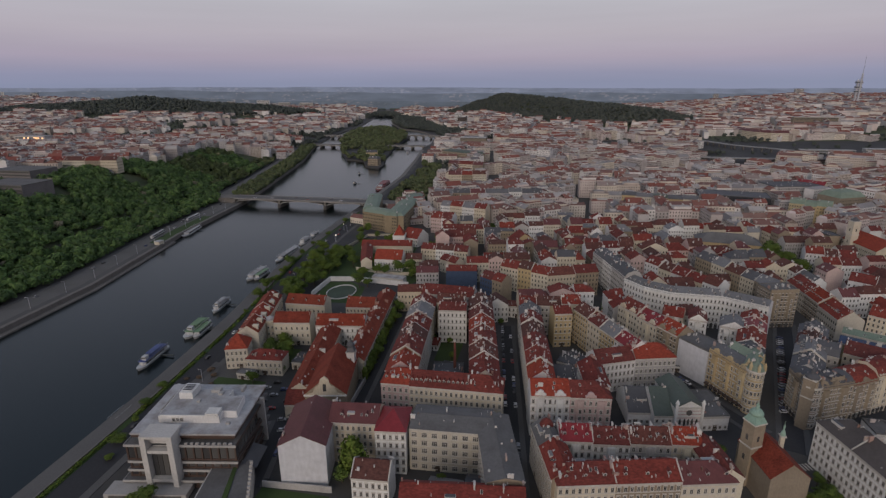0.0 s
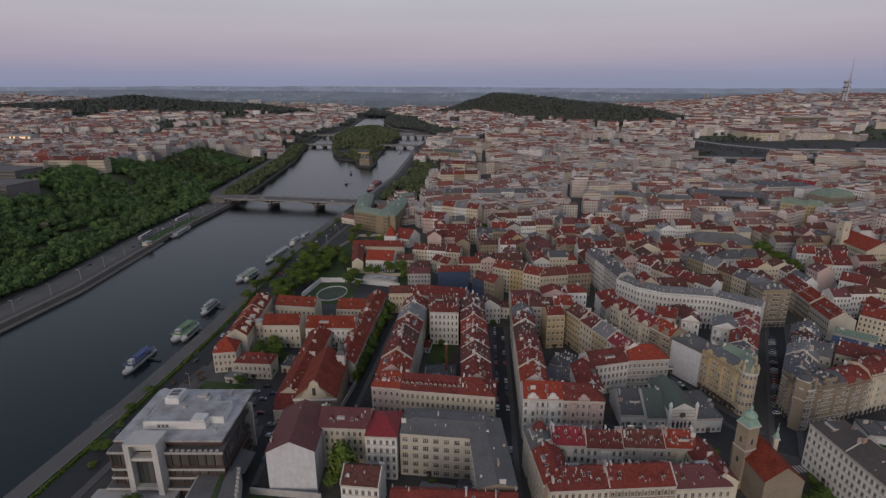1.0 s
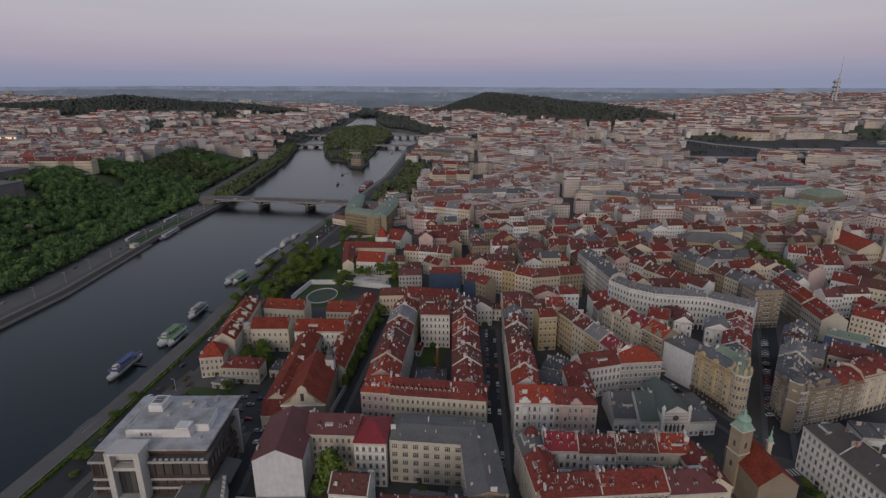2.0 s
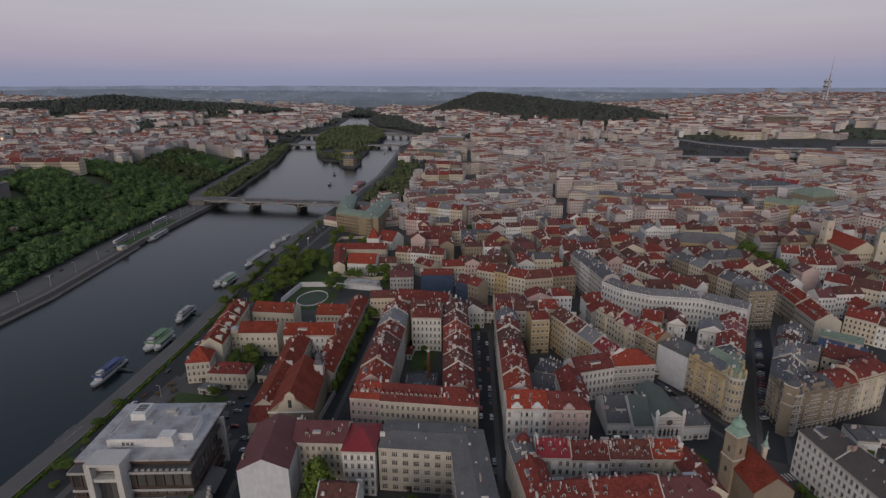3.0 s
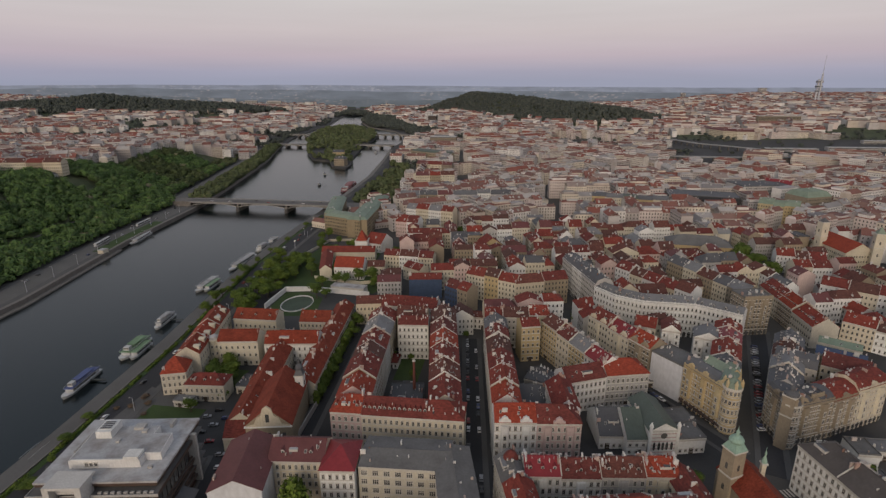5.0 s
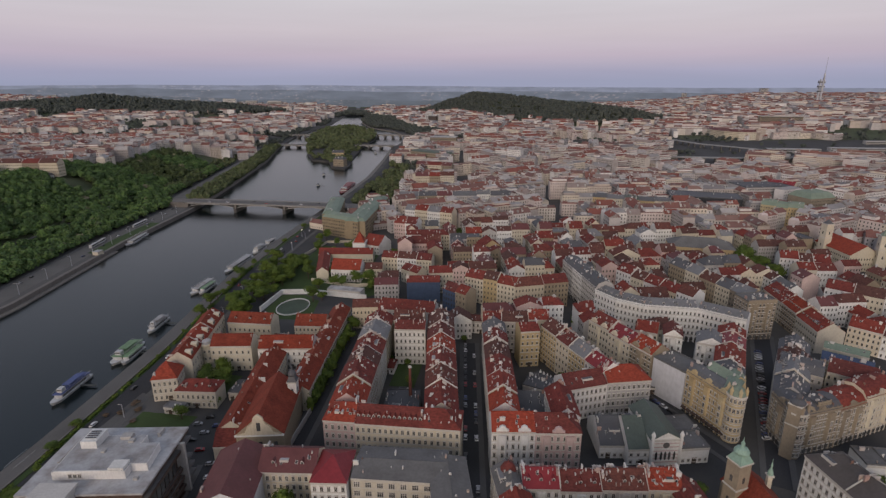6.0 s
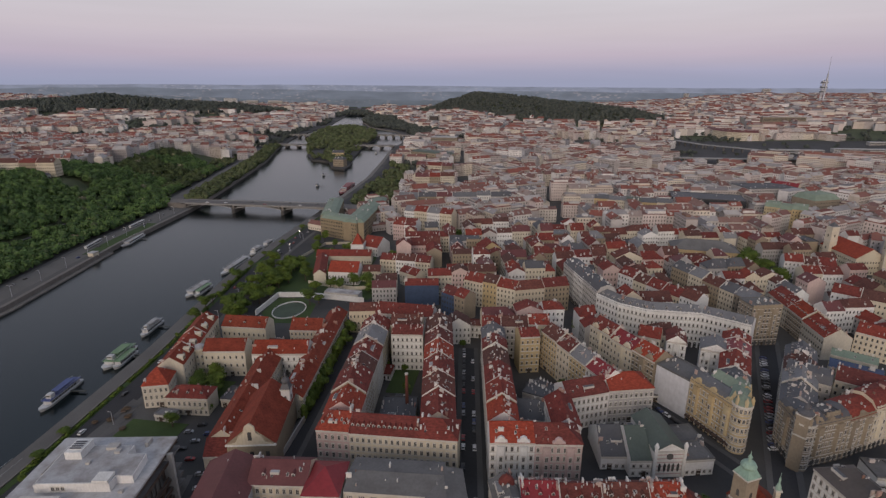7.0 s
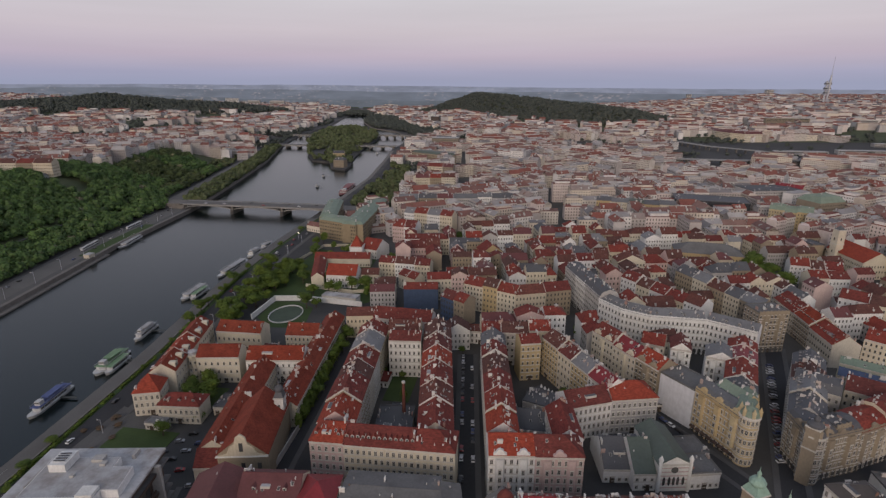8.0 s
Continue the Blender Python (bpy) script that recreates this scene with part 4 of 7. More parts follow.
house((-68, 312), (-50, 314), 13, 23, "white", "red", "gable", chimneys=4, rise=3)
row((-72, 326), (-53, 328), 12, 22, 1, "cream", "brown red", chimneys=5, seed=9)
house((-60, 252), (-43, 254), 20, 8, "grey", "slate", "flat", chimneys=5, windows=(True, True), small=True)
# block across the narrow street
house((-6, 225), (12, 227.5), 14, 22, "white", "orange", hips=(False, False), pediments=2, bays=2, dormers=0, skylights=3, chimneys=3)
house((12, 227.5), (31, 230), 14, 21.5, "pink", "red", hips=(False, True), pediments=1, bays=2, skylights=1, chimneys=3)
row((-18, 331), (-7.5, 240), 13, 21.5, 6, "cream grey white cream beige white", "grey red brown red red orange", chimneys=4, skylights=3, seed=5)
house((32, 245), (29, 268), 12, 19, "white", "red", chimneys=3)
house((28, 268), (48, 277), 14, 18, "white", "red", chimneys=2, skylights=2)
house((48, 277), (70, 283), 15, 18.5, "grey", "orange", hips=(False, True), dormers=0, chimneys=2, ends=(False, True))
row((17, 329), (46, 281), 12, 22.5, 4, "yellow cream yellow white", "brown red grey maroon", chimneys=5, skylights=2, seed=8)
house((5, 319), (16, 322), 12, 23, "yellow", "red", chimneys=3, rise=3)
row((-18, 334), (22, 338), 12, 22, 3, "cream grey cream", "red brown red", chimneys=4, seed=11)
house((7, 290), (24, 284), 14, 6, "grey", "slate", "flat", chimneys=6, small=True)
house((3, 262), (20, 262), 16, 9, "grey", "slate", "gable", chimneys=3, small=True, skylights=4)
# diagonal terrace ending at the yellow corner house
row((46, 344), (74, 303), 13, 22, 3, "cream cream beige", "red maroon orange", chimneys=4, dormers=2, seed=12, pediments=2, bays=1)
house((75, 302.5), (87, 287.5), 15, 21, "sheeting", "bitumen", "flat", chimneys=2, windows=(False, True), label="house wrapped in white scaffold sheeting with a flat roof", lip=False)
house((87.5, 287.5), (100.6, 264.6), 10, 22.5, "yellow", "grey", "mansard", rise=3.5, chimneys=3, dormers=0, pediments=3, bays=3, awnings=8, ornate=True, label="ornate yellow corner house with a grey and green roof")
house((96, 287), (104, 273), 8, 25, "yellow", "green", "gable", rise=3, chimneys=1, windows=(True, True), ends=(True, True), label="yellow upper wing with a green copper roof")
corner_tower((103.4, 266.2), 4.0, 24.5, "yellow", "green", "rounded yellow corner tower with turrets and a copper cap")
row((106.4, 265.5), (112.5, 282), 9, 23, 1, "yellow", "green", "mansard", chimneys=2, seed=14, rise=4, ornate=True)
row((112.5, 282), (135, 343), 14, 22, 4, "cream white pink cream", "slate red maroon red", "gable", chimneys=4, seed=14, rise=4, skylights=3)
house((86, 329), (96, 327), 14, 22, "white", "red", "cross", chimneys=3, rise=4, pediments=1, bays=1)
house((102, 322), (116, 318), 14, 22, "white", "grey", "cross", chimneys=3, rise=4, pediments=1, bays=2)
house((72, 338), (84, 334), 12, 20, "cream", "red", chimneys=4)
# far side of the avenue
house((121.8, 273.5), (123.4, 258.5), 11, 21.5, "beige", "slate", "mansard", rise=4, chimneys=2, pediments=1, bays=1, ornate=True, label="beige stone corner house with arched ground floor")
corner_tower((125.8, 258.2), 3.9, 23, "beige", "slate", "rounded beige stone corner with an attic and low slate dome")
house((127.5, 256.6), (147.5, 265.8), 12, 21.5, "beige", "slate", "mansard", rise=3.5, chimneys=3, pediments=1, bays=2, ornate=True, seed=2, label="beige stone house with attic gable and arched ground floor")
house((135, 261.5), (142, 264.7), 8, 24.5, "beige", "slate", "flat", chimneys=2, label="raised stone attic pavilion of the beige corner house", ornate=True)
row((147.5, 265.8), (181.2, 284.9), 14, 21, 2, "beige cream", "red", "mansard", rise=4.5, chimneys=3, seed=17, bays=2, pediments=1, ornate=True)
row((150, 334), (122.2, 274), 14, 22, 4, "grey beige cream grey", "slate brown grey slate", "gable", rise=5, chimneys=5, seed=18, dormers=4, skylights=4)
house((135, 300), (152, 291), 14, 22, "grey", "slate", "mansard", rise=5, chimneys=6, dormers=5)
house((158, 300), (176, 290), 14, 21, "cream", "red", chimneys=4)
house((164, 318), (184, 307), 10, 19, "yellow", "blue", chimneys=3, rise=2.5)
house((172, 332), (190, 322), 9, 19, "green", "green", "gable", chimneys=2, rise=2, skylights=3, label="long pale green house with a flat green copper roof")
row((180, 432), (184, 362), 16, 15, 3, "cream beige cream", "red rust red", chimneys=4, seed=20, dormers=6)
row((206, 372), (232, 352), 13, 15, 2, "cream white", "red brown", chimneys=4, seed=20)
# curved pale terrace
row((37, 451), (55, 391), 14, 23.5, 3, "grey white grey", "slate", "mansard", rise=5, dormers=5, ornate=True, chimneys=4, seed=21)
pts = ((55, 391), (67, 376), (83, 368), (115, 367), (139, 353))
for a, b in zip(pts, pts[1:]):
    house(a, b, 13, 23, "white", "grey", "gable", rise=3.5, chimneys=2, skylights=1, ornate=True, dormers=4, label="long curved white apartment house with a pale metal roof")
house((147, 374), (166, 379), 14, 27, "beige", "bitumen", "flat", chimneys=4, ends=(True, True), ornate=True, bays=2, label="tall brown stone corner house with turrets")
# bottom right
row((6, 169), (72, 185), 13, 20, 3, "cream beige cream", "red red darkred", chimneys=6, dormers=3, skylights=4, hips=(True, True), seed=23)
row((-5, 206), (4, 172), 11, 19.5, 2, "grey beige", "bitumen red", chimneys=3, seed=24)
row((7, 196), (64, 203), 12, 20, 4, "white white grey cream", "maroon red brown orange", chimneys=9, seed=25, dormers=3, bays=1)
house((75, 188), (70, 210), 11, 19, "cream", "red", chimneys=3)
row((116, 229), (127, 187), 16, 21, 2, "white", "umber", chimneys=3, seed=26, hips=(True, False))
# the corner pair by the hotel
house((-106, 171), (-87, 175), 30, 20, "sheeting", "darkred", "cross", chimneys=1, windows=(False, False), label="plain white gabled house with a dull red roof", rise=5)
house((-92, 190), (-70, 192.5), 15, 20.5, "cream", "darkred", chimneys=2, rise=5, skylights=4, dormers=2)
house((-69.5, 186.5), (-56.5, 188), 18, 21.5, "white", "maroon", hips=(True, True), chimneys=0, rise=5)
house((-56, 191.5), (-21, 193.5), 18, 21, "cream", "bitumen", "gable", rise=1.6, chimneys=3, paired=True, label="pale apartment house with a low grey bitumen roof")
house((-6, 168), (-15.5, 209), 14, 21, "beige", "bitumen", "gable", rise=1.6, chimneys=2)
house((-50, 152), (-4.5, 158), 13, 17, "cream", "red", chimneys=4, skylights=2)
house((-73, 166), (-58, 167), 12, 14, "white", "brown", chimneys=2, fire=(True, True))
# church close and hospital
house((-116, 217), (-96, 221), 38, 14.5, "beige", "rust", "cross", rise=9, chimneys=0, windows=(False, False), name="church", label="baroque church with cream gable and steep red roof", gable_wall=True, group="")
row((-100, 259), (-111, 362), 12, 12, 3, "cream", "rust", chimneys=6, skylights=0, fire=False, seed=31, vary=0.1, small=True)
row((-143, 306), (-128, 222), 13, 12, 2, "cream", "rust", chimneys=4, skylights=0, fire=False, seed=32, vary=0.1, small=True)
house((-171, 289), (-148, 293), 13, 16, "cream", "rust", chimneys=2, storey=5.0)
house((-144, 293), (-113, 298), 14, 14.5, "white", "rust", chimneys=3, storey=4.5, arcade=9)
row((-200, 330), (-185, 270), 13, 16, 3, "cream", "rust orange rust", back_dormers=2, storey=4.6, chimneys=2, seed=33, vary=0.3)
house((-184, 255), (-172, 259), 13, 13, "cream", "orange", hips=(True, True), chimneys=1, rise=7, ends=(True, True))
house((-169, 252), (-148, 254), 11, 10, "cream", "red", hips=(True, True), dormers=3, chimneys=2)
house((-182, 327), (-153, 328), 13, 13, "cream", "rust", dormers=3, chimneys=2, storey=4.2)
house((-138, 330), (-118, 332), 14, 12, "cream", "rust", dormers=1, chimneys=3)
house((-148, 318), (-138, 318), 9, 6, "beige", "brown", chimneys=1, small=True)
# behind the first blocks
house((-89, 353), (-51, 351), 14, 17, "grey", "red", chimneys=5)
house((-81, 406), (-56, 410), 13, 16, "bluenet", "red", windows=(False, False), rise=3, chimneys=4, label="house under repair behind dark blue netting", lip=False)
row((-52, 396), (-34, 383), 12, 17, 2, "bluenet beige", "red", near=False, seed=41)
row((-38, 416), (0, 400), 13, 20, 3, "cream yellow cream", "red brown red", near=False, seed=42)
row((0, 400), (39, 415), 13, 20, 2, "cream beige", "brown red", near=False, seed=43)
house((-153, 440), (-128, 441), 16, 11, "white", "orange", near=False, chimneys=3, rise=7, ends=(True, True))
house((-182, 487), (-132, 494), 12, 8, "cream", "red", near=False, chimneys=2)
house((-181, 487), (-166, 440), 10, 8, "cream", "red", near=False, chimneys=1)
house((-127, 450), (-112, 452), 11, 9, "cream", "brown", near=False, chimneys=1)
row((-118, 473), (-73, 470), 12, 12, 3, "cream white", "red brown", near=False, seed=44)
row((-95, 449), (-79, 438), 11, 11, 2, "cream", "red", near=False, seed=45)
house((-32, 505), (-14, 512), 18, 15, "yellow", "red", "cross", near=False, rise=7)
row((-131, 575), (-106, 570), 16, 18, 2, "pink white", "red", near=False, seed=46)
row((-129, 621), (-73, 604), 14, 22, 4, "white cream", "grey red", near=False, seed=47)
row((78, 447), (120, 394), 13, 19.5, 5, "white cream", "red brown red", near=False, seed=48)
row((122, 467), (158, 400), 13, 20, 5, "beige cream", "slate grey brown", near=False, seed=49)
house((139, 536), (195, 529), 26, 15, "yellow", "bitumen", "gable", rise=7, hips=(True, True), near=False, chimneys=4, label="long ochre market hall with a grey-brown hipped roof")
row((224, 511), (262, 505), 14, 15, 3, "white cream", "red brown", near=False, seed=52)
row((226, 480), (256, 484), 13, 15, 2, "cream white", "red", near=False, seed=53)
row((221, 432), (262, 405), 14, 19, 3, "white cream", "red brown", near=False, seed=54)
# landmarks of the middle distance
row((-150, 684), (-11, 707), 13, 24, 6, "grey beige cream grey white", "grey slate darkred grey", near=False, seed=60)
row((-160, 838), (-101, 847), 14, 23, 3, "cream beige", "darkred red brown", near=False, seed=61)
row((-176, 950), (-168, 858), 13, 22, 5, "cream beige", "darkred brown grey", near=False, seed=62)
row((-117, 960), (-180, 968), 14, 23, 3, "beige cream", "darkred red", near=False, seed=63)
house((-232, 1150), (-150, 1098), 26, 22, "beige", "darkgreen", "mansard", rise=5, near=False, hips=(True, True), chimneys=5, label="large brown stone building with a copper roof")
house((-290, 1500), (-178, 1482), 24, 21, "beige", "slate", "flat", near=False, chimneys=8, label="long beige railway office with a flat roof")
row((90, 716), (181, 703), 16, 22, 5, "yellow cream yellow", "slate grey darkgreen", "mansard", rise=4, near=False, seed=64)
row((276, 691), (313, 672), 16, 24, 3, "yellow", "green", "mansard", rise=6, near=False, seed=65)
house((350, 736), (386, 752), 32, 23, "beige", "green", "mansard", rise=9, near=False, hips=(True, True), chimneys=3, label="pale stone concert hall with a green copper roof")
house((300, 800), (366, 817), 40, 24, "grey", "slate", "flat", near=False, chimneys=8, label="large grey department store with a flat roof")
row((345, 852), (372, 830), 14, 22, 2, "white cream", "maroon", near=False, seed=66)
CURVE = ((532, 1815), (536, 1725), (555, 1668), (584, 1642), (628, 1640))
for a, b in zip(CURVE, CURVE[1:]):
    house(a, b, 18, 23, "cream", "darkred", near=False, z0=4, label="long curved pale tenement with a dull red roof", chimneys=6)
claim(-609, 512, 42, 30, 0)
claim(-670, 580, 42, 30, 0)
row((-694, 641), (-598, 655), 14, 17, 4, "cream cream beige cream", "red brown", near=False, z0=43, seed=67, ends=(True, True), vary=0.4)
house((186, 736), (268, 722), 38, 23, "black", "slate", "flat", near=False, chimneys=8, label="low black glass department store with flat roof")

# ---- the town beyond, house after house ----
class Town:
    def __init__(self):
        self.wall, self.roof, self.win, self.chim = Geo(), Geo(), Geo(), Geo()

    def add(self, cx, cy, w, d, ang, h, rise, flat, detail, r):
        z0 = ground_z(cx, cy)
        c, s = math.cos(ang), math.sin(ang)

        def P(x, y, z):
            return (cx + c * x - s * y, cy + s * x + c * y, z0 + z)

        a, b = w / 2, d / 2
        base = [P(-a, -b, -3), P(a, -b, -3), P(a, b, -3), P(-a, b, -3)]
        eave = [P(-a, -b, h), P(a, -b, h), P(a, b, h), P(-a, b, h)]
        pts = base + eave
        faces = [(0, 1, 5, 4), (1, 2, 6, 5), (2, 3, 7, 6), (3, 0, 4, 7)]
        k0, k1 = (b * 0.9 if r.random() < 0.22 and a > b else 0.0), (b * 0.9 if r.random() < 0.22 and a > b else 0.0)
        if not flat:
            pts += [P(-a + k0, 0, h + rise * 0.98), P(a - k1, 0, h + rise * 0.98)]
            faces += [(4, 8, 7), (5, 6, 9)]
        self.wall.solid(pts, faces)
        o = 0.4
        if flat:
            self.roof.solid([P(-a - .2, -b - .2, h), P(a + .2, -b - .2, h), P(a + .2, b + .2, h), P(-a - .2, b + .2, h), P(-a - .2, -b - .2, h + .6), P(a + .2, -b - .2, h + .6), P(a + .2, b + .2, h + .6), P(-a - .2, b + .2, h + .6)],
                            [(4, 5, 6, 7), (0, 1, 5, 4), (1, 2, 6, 5), (2, 3, 7, 6), (3, 0, 4, 7)])
            if detail and r.random() < 0.6:
                k = r.uniform(0.2, 0.45)
                self.chim.solid([P(x, y, z) for z in (h, h + 2.6) for x, y in ((-a * k, -b * .4), (a * k, -b * .4), (a * k, b * .4), (-a * k, b * .4))], [(4, 5, 6, 7), (0, 1, 5, 4), (1, 2, 6, 5), (2, 3, 7, 6), (3, 0, 4, 7)])
            if detail and r.random() < 0.45:
                q = r.uniform(0.55, 0.85)
                hh = h + r.uniform(2.6, 3.6)
                x0 = r.uniform(-a, a * (1 - 2 * q)) if q < 1 else -a
                top = [(x0, -b * 0.7), (x0 + 2 * a * q, -b * 0.7), (x0 + 2 * a * q, b * 0.7), (x0, b * 0.7)]
                self.wall.solid([P(x, y, h) for x, y in top] + [P(x, y, hh) for x, y in top], [(0, 1, 5, 4), (1, 2, 6, 5), (2, 3, 7, 6), (3, 0, 4, 7)])
                self.roof.solid([P(x, y, z) for z in (hh, hh + 0.3) for x, y in top], [(4, 5, 6, 7), (0, 1, 5, 4), (1, 2, 6, 5), (2, 3, 7, 6), (3, 0, 4, 7)])
        else:
            self.roof.solid([P(-a, -b - o, h - .2), P(a, -b - o, h - .2), P(a - k1, 0, h + rise + .1), P(-a + k0, 0, h + rise + .1), P(a, b + o, h - .2), P(-a, b + o, h - .2)], [(0, 1, 2, 3), (3, 2, 4, 5), (1, 4, 2), (0, 3, 5)])
            if detail > 1:
                for k in range(r.choice((0, 1, 2, 3, 4))):
                    x, f = r.uniform(-a + 1.2, a - 1.2), r.choice((-1, -1, 1))
                    y0, y1 = f * b * 0.82, f * b * 0.3
                    z1 = h + rise * 0.62
                    q = [P(x - 0.8, y0, h + rise * 0.1), P(x + 0.8, y0, h + rise * 0.1), P(x + 0.8, y0, z1), P(x - 0.8, y0, z1), P(x + 0.8, y1, z1 + 0.3), P(x - 0.8, y1, z1 + 0.3)]
                    self.chim.solid(q, [(0, 1, 2, 3), (3, 2, 4, 5), (1, 4, 2), (0, 3, 5)])
        if detail:
            for k in range(r.choice((1, 2, 3))):
                x, y = r.choice((-a + .6, a - .6, 0, r.uniform(-a, a) * .8)), r.uniform(-b, b) * 0.6
                z = h + rise * (1 - abs(y) / b) if not flat else h
                q, e = r.uniform(0.4, 0.9), r.uniform(0.35, 0.6)
                self.chim.solid([P(x + i * q, y + j * e, zz) for zz in (z - 1.2, z + 1.9) for i, j in ((-1, -1), (1, -1), (1, 1), (-1, 1))],
                                [(4, 5, 6, 7), (0, 1, 5, 4), (1, 2, 6, 5), (2, 3, 7, 6), (3, 0, 4, 7)])
        if detail > 1:
            n, st = max(1, int(w // 3.1)), max(1, int(h // 3.7))
            for side in (-1, 1):
                for k in range(st):
                    z = 1.2 + k * (h - 1.2) / st
                    for i in range(n):
                        x = -a + w * (i + 0.5) / n
                        y = side * (b + 0.06)
                        self.win.face([P(x - side * -0.6, y, z), P(x + side * -0.6, y, z), P(x + side * -0.6, y, z + 1.9), P(x - side * -0.6, y, z + 1.9)])

    def done(self, label, roof_mat):
        root = thing("distant_houses", label, "houses", None, "", "stuff")
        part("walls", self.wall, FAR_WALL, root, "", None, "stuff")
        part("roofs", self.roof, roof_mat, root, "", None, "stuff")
        if self.win.f:
            part("windows", self.win, GLASS, root, "", None, "stuff")
        if self.chim.f:
            part("chimneys", self.chim, CHIM_VENT, root, "", None, "stuff")


KEEP_CLEAR = []  # open places: (x0, y0, x1, y1)
KEEP_CLEAR += [(-240, 180, -195, 700), (-200, 340, -100, 435), (-240, 640, -195, 720), (105, 230, 125, 262), (188, 468, 222, 560), (274, 478, 330, 585), (-200, 495, -130, 560), (-92, 372, -40, 406), (-42, 378, 40, 399), (-112, 425, -96, 445), (-134, 588, -112, 612), (-86, 578, -56, 600), (-62, 448, -38, 478)]


def fill(town, inside, x0, x1, y0, y1, ang, bw, bd, gap, detail, h_lo, h_hi, flat_share, seed, own=False, house_w=(12, 20)):
    """Perimeter blocks on a turned grid wherever inside(x, y) holds and the place is free."""
    r = random.Random(seed)
    c, s = math.cos(ang), math.sin(ang)
    mx, my = (x0 + x1) / 2, (y0 + y1) / 2
    R = max(x1 - x0, y1 - y0) * 0.75
    made = []
    v = -R
    while v < R:
        depth_b = bd * r.uniform(0.8, 1.25)
        u = -R + r.uniform(0, 10)
        while u < R:
            wide = bw * r.uniform(0.7, 1.35)
            hb = r.uniform(h_lo, h_hi)
            d = r.uniform(11, 14)
            for side in range(4):
                length = wide if side % 2 == 0 else depth_b - 2 * d
                k = 0.0
                while k < length - 5:
                    w = min(r.uniform(*house_w), length - k)
                    if length - k - w < 6:
                        w = length - k
                    m = k + w / 2
                    if side == 0:
                        lx, ly, a2 = u + m, v + d / 2, 0
                    elif side == 1:
                        lx, ly, a2 = u + wide - d / 2, v + d + m, math.pi / 2
                    elif side == 2:
                        lx, ly, a2 = u + wide - m, v + depth_b - d / 2, math.pi
                    else:
                        lx, ly, a2 = u + d / 2, v + depth_b - d - m, -math.pi / 2
                    k += w
                    x, y = mx + c * lx - s * ly, my + s * lx + c * ly
                    if not (x0 < x < x1 and y0 < y < y1) or not inside(x, y):
                        continue
                    if any(a < x < b2 and e < y < f for a, e, b2, f in KEEP_CLEAR):
                        continue
                    if y < 1250 and any(taken(x + i, y + j, 4.0) for i in (-5, 0, 5) for j in (-5, 0, 5)):
                        continue
                    made.append((x, y, w, d, ang + a2, hb + r.uniform(-2, 2)))
            if wide > 3 * 12 and depth_b > 45 and r.random() < 0.7:
                lx, ly = u + wide / 2, v + depth_b / 2
                x, y = mx + c * lx - s * ly, my + s * lx + c * ly
                if x0 < x < x1 and y0 < y < y1 and inside(x, y) and not taken(x, y, 9):
                    made.append((x, y, wide * 0.4, 10, ang, hb * r.uniform(0.3, 0.8)))
            u += wide + gap * r.uniform(0.8, 1.3)
        v += depth_b + gap
    for x, y, w, d, a, h in made:
        flat = r.random() < flat_share
        if own:
            cc, ss = math.cos(a), math.sin(a)
            A = (x - cc * w / 2 + ss * d / 2, y - ss * w / 2 - cc * d / 2)
            B = (A[0] + cc * w, A[1] + ss * w)
            kinds = own.split()
            rf = r.choice(kinds)
            house(A, B, d, h + r.uniform(-2.5, 2.5), r.choice(("cream", "white", "white", "cream", "grey", "pink", "beige")), rf, "flat" if flat and rf in ("grey", "slate") else r.choice(("gable", "gable", "gable", "gable", "gable", "cross")), near=False, hips=(r.random() < 0.2, r.random() < 0.2), rise=d * r.uniform(0.28, 0.45),
                  chimneys=r.choice((2, 3)), seed=int(x * 3 + y), skylights=r.choice((0, 1)))
        else:
            town.add(x, y, w, d, a, h, d * r.uniform(0.28, 0.42), flat, detail, r)


def right_side(x, y):
    if 715 < y < 1075 and x < -165 - 0.13 * (y - 730):
        return False
    if 610 < y < 905 and abs(x - 45 + 0.016 * (y - 650)) < 14:
        return False
    if 820 < y < 1750 and abs(x + 99 + 0.116 * (y - 914)) < 13:
        return False
    return x > piecewise(RIGHT_BANK, y) + 34 + 130 * smooth(1600, 1750, y) * smooth(2700, 2500, y)


def in_view(x, y):
    return -70 - 1.38 * y < x < 70 + 0.78 * y


fill(None, lambda x, y: right_side(x, y) and x > -108 and in_view(x, y), -110, 330, 355, 600, radians(12), 48, 42, 8, 0, 14, 20, 0.1, 5, "brown red brown darkred red slate brown grey red brown")
def green_patch(x, y):
    return y > 900 and noise.noise((x * 0.0042, y * 0.0032, 4.4)) > (0.24 if x < -500 else 0.4)


def rail_land(x, y):
    if 1110 < y <= 1260:
        return 285 + 0.2 * (y - 1110) < x < 400 + 0.5 * (y - 1110)
    if 1640 <= y < 2020:
        return 255 - 0.1 * (y - 1640) < x < 440 - 0.2 * (y - 1640)
    return 1260 < y < 1640 and 300 + 0.25 * (y - 1250) < x


near_town = Town()
def zone(x, y):
    """Quarters whose streets run differently."""
    return int(math.floor(1.5 + 2.2 * noise.noise((x * 0.0031, y * 0.0027, 7.7)))) % 3


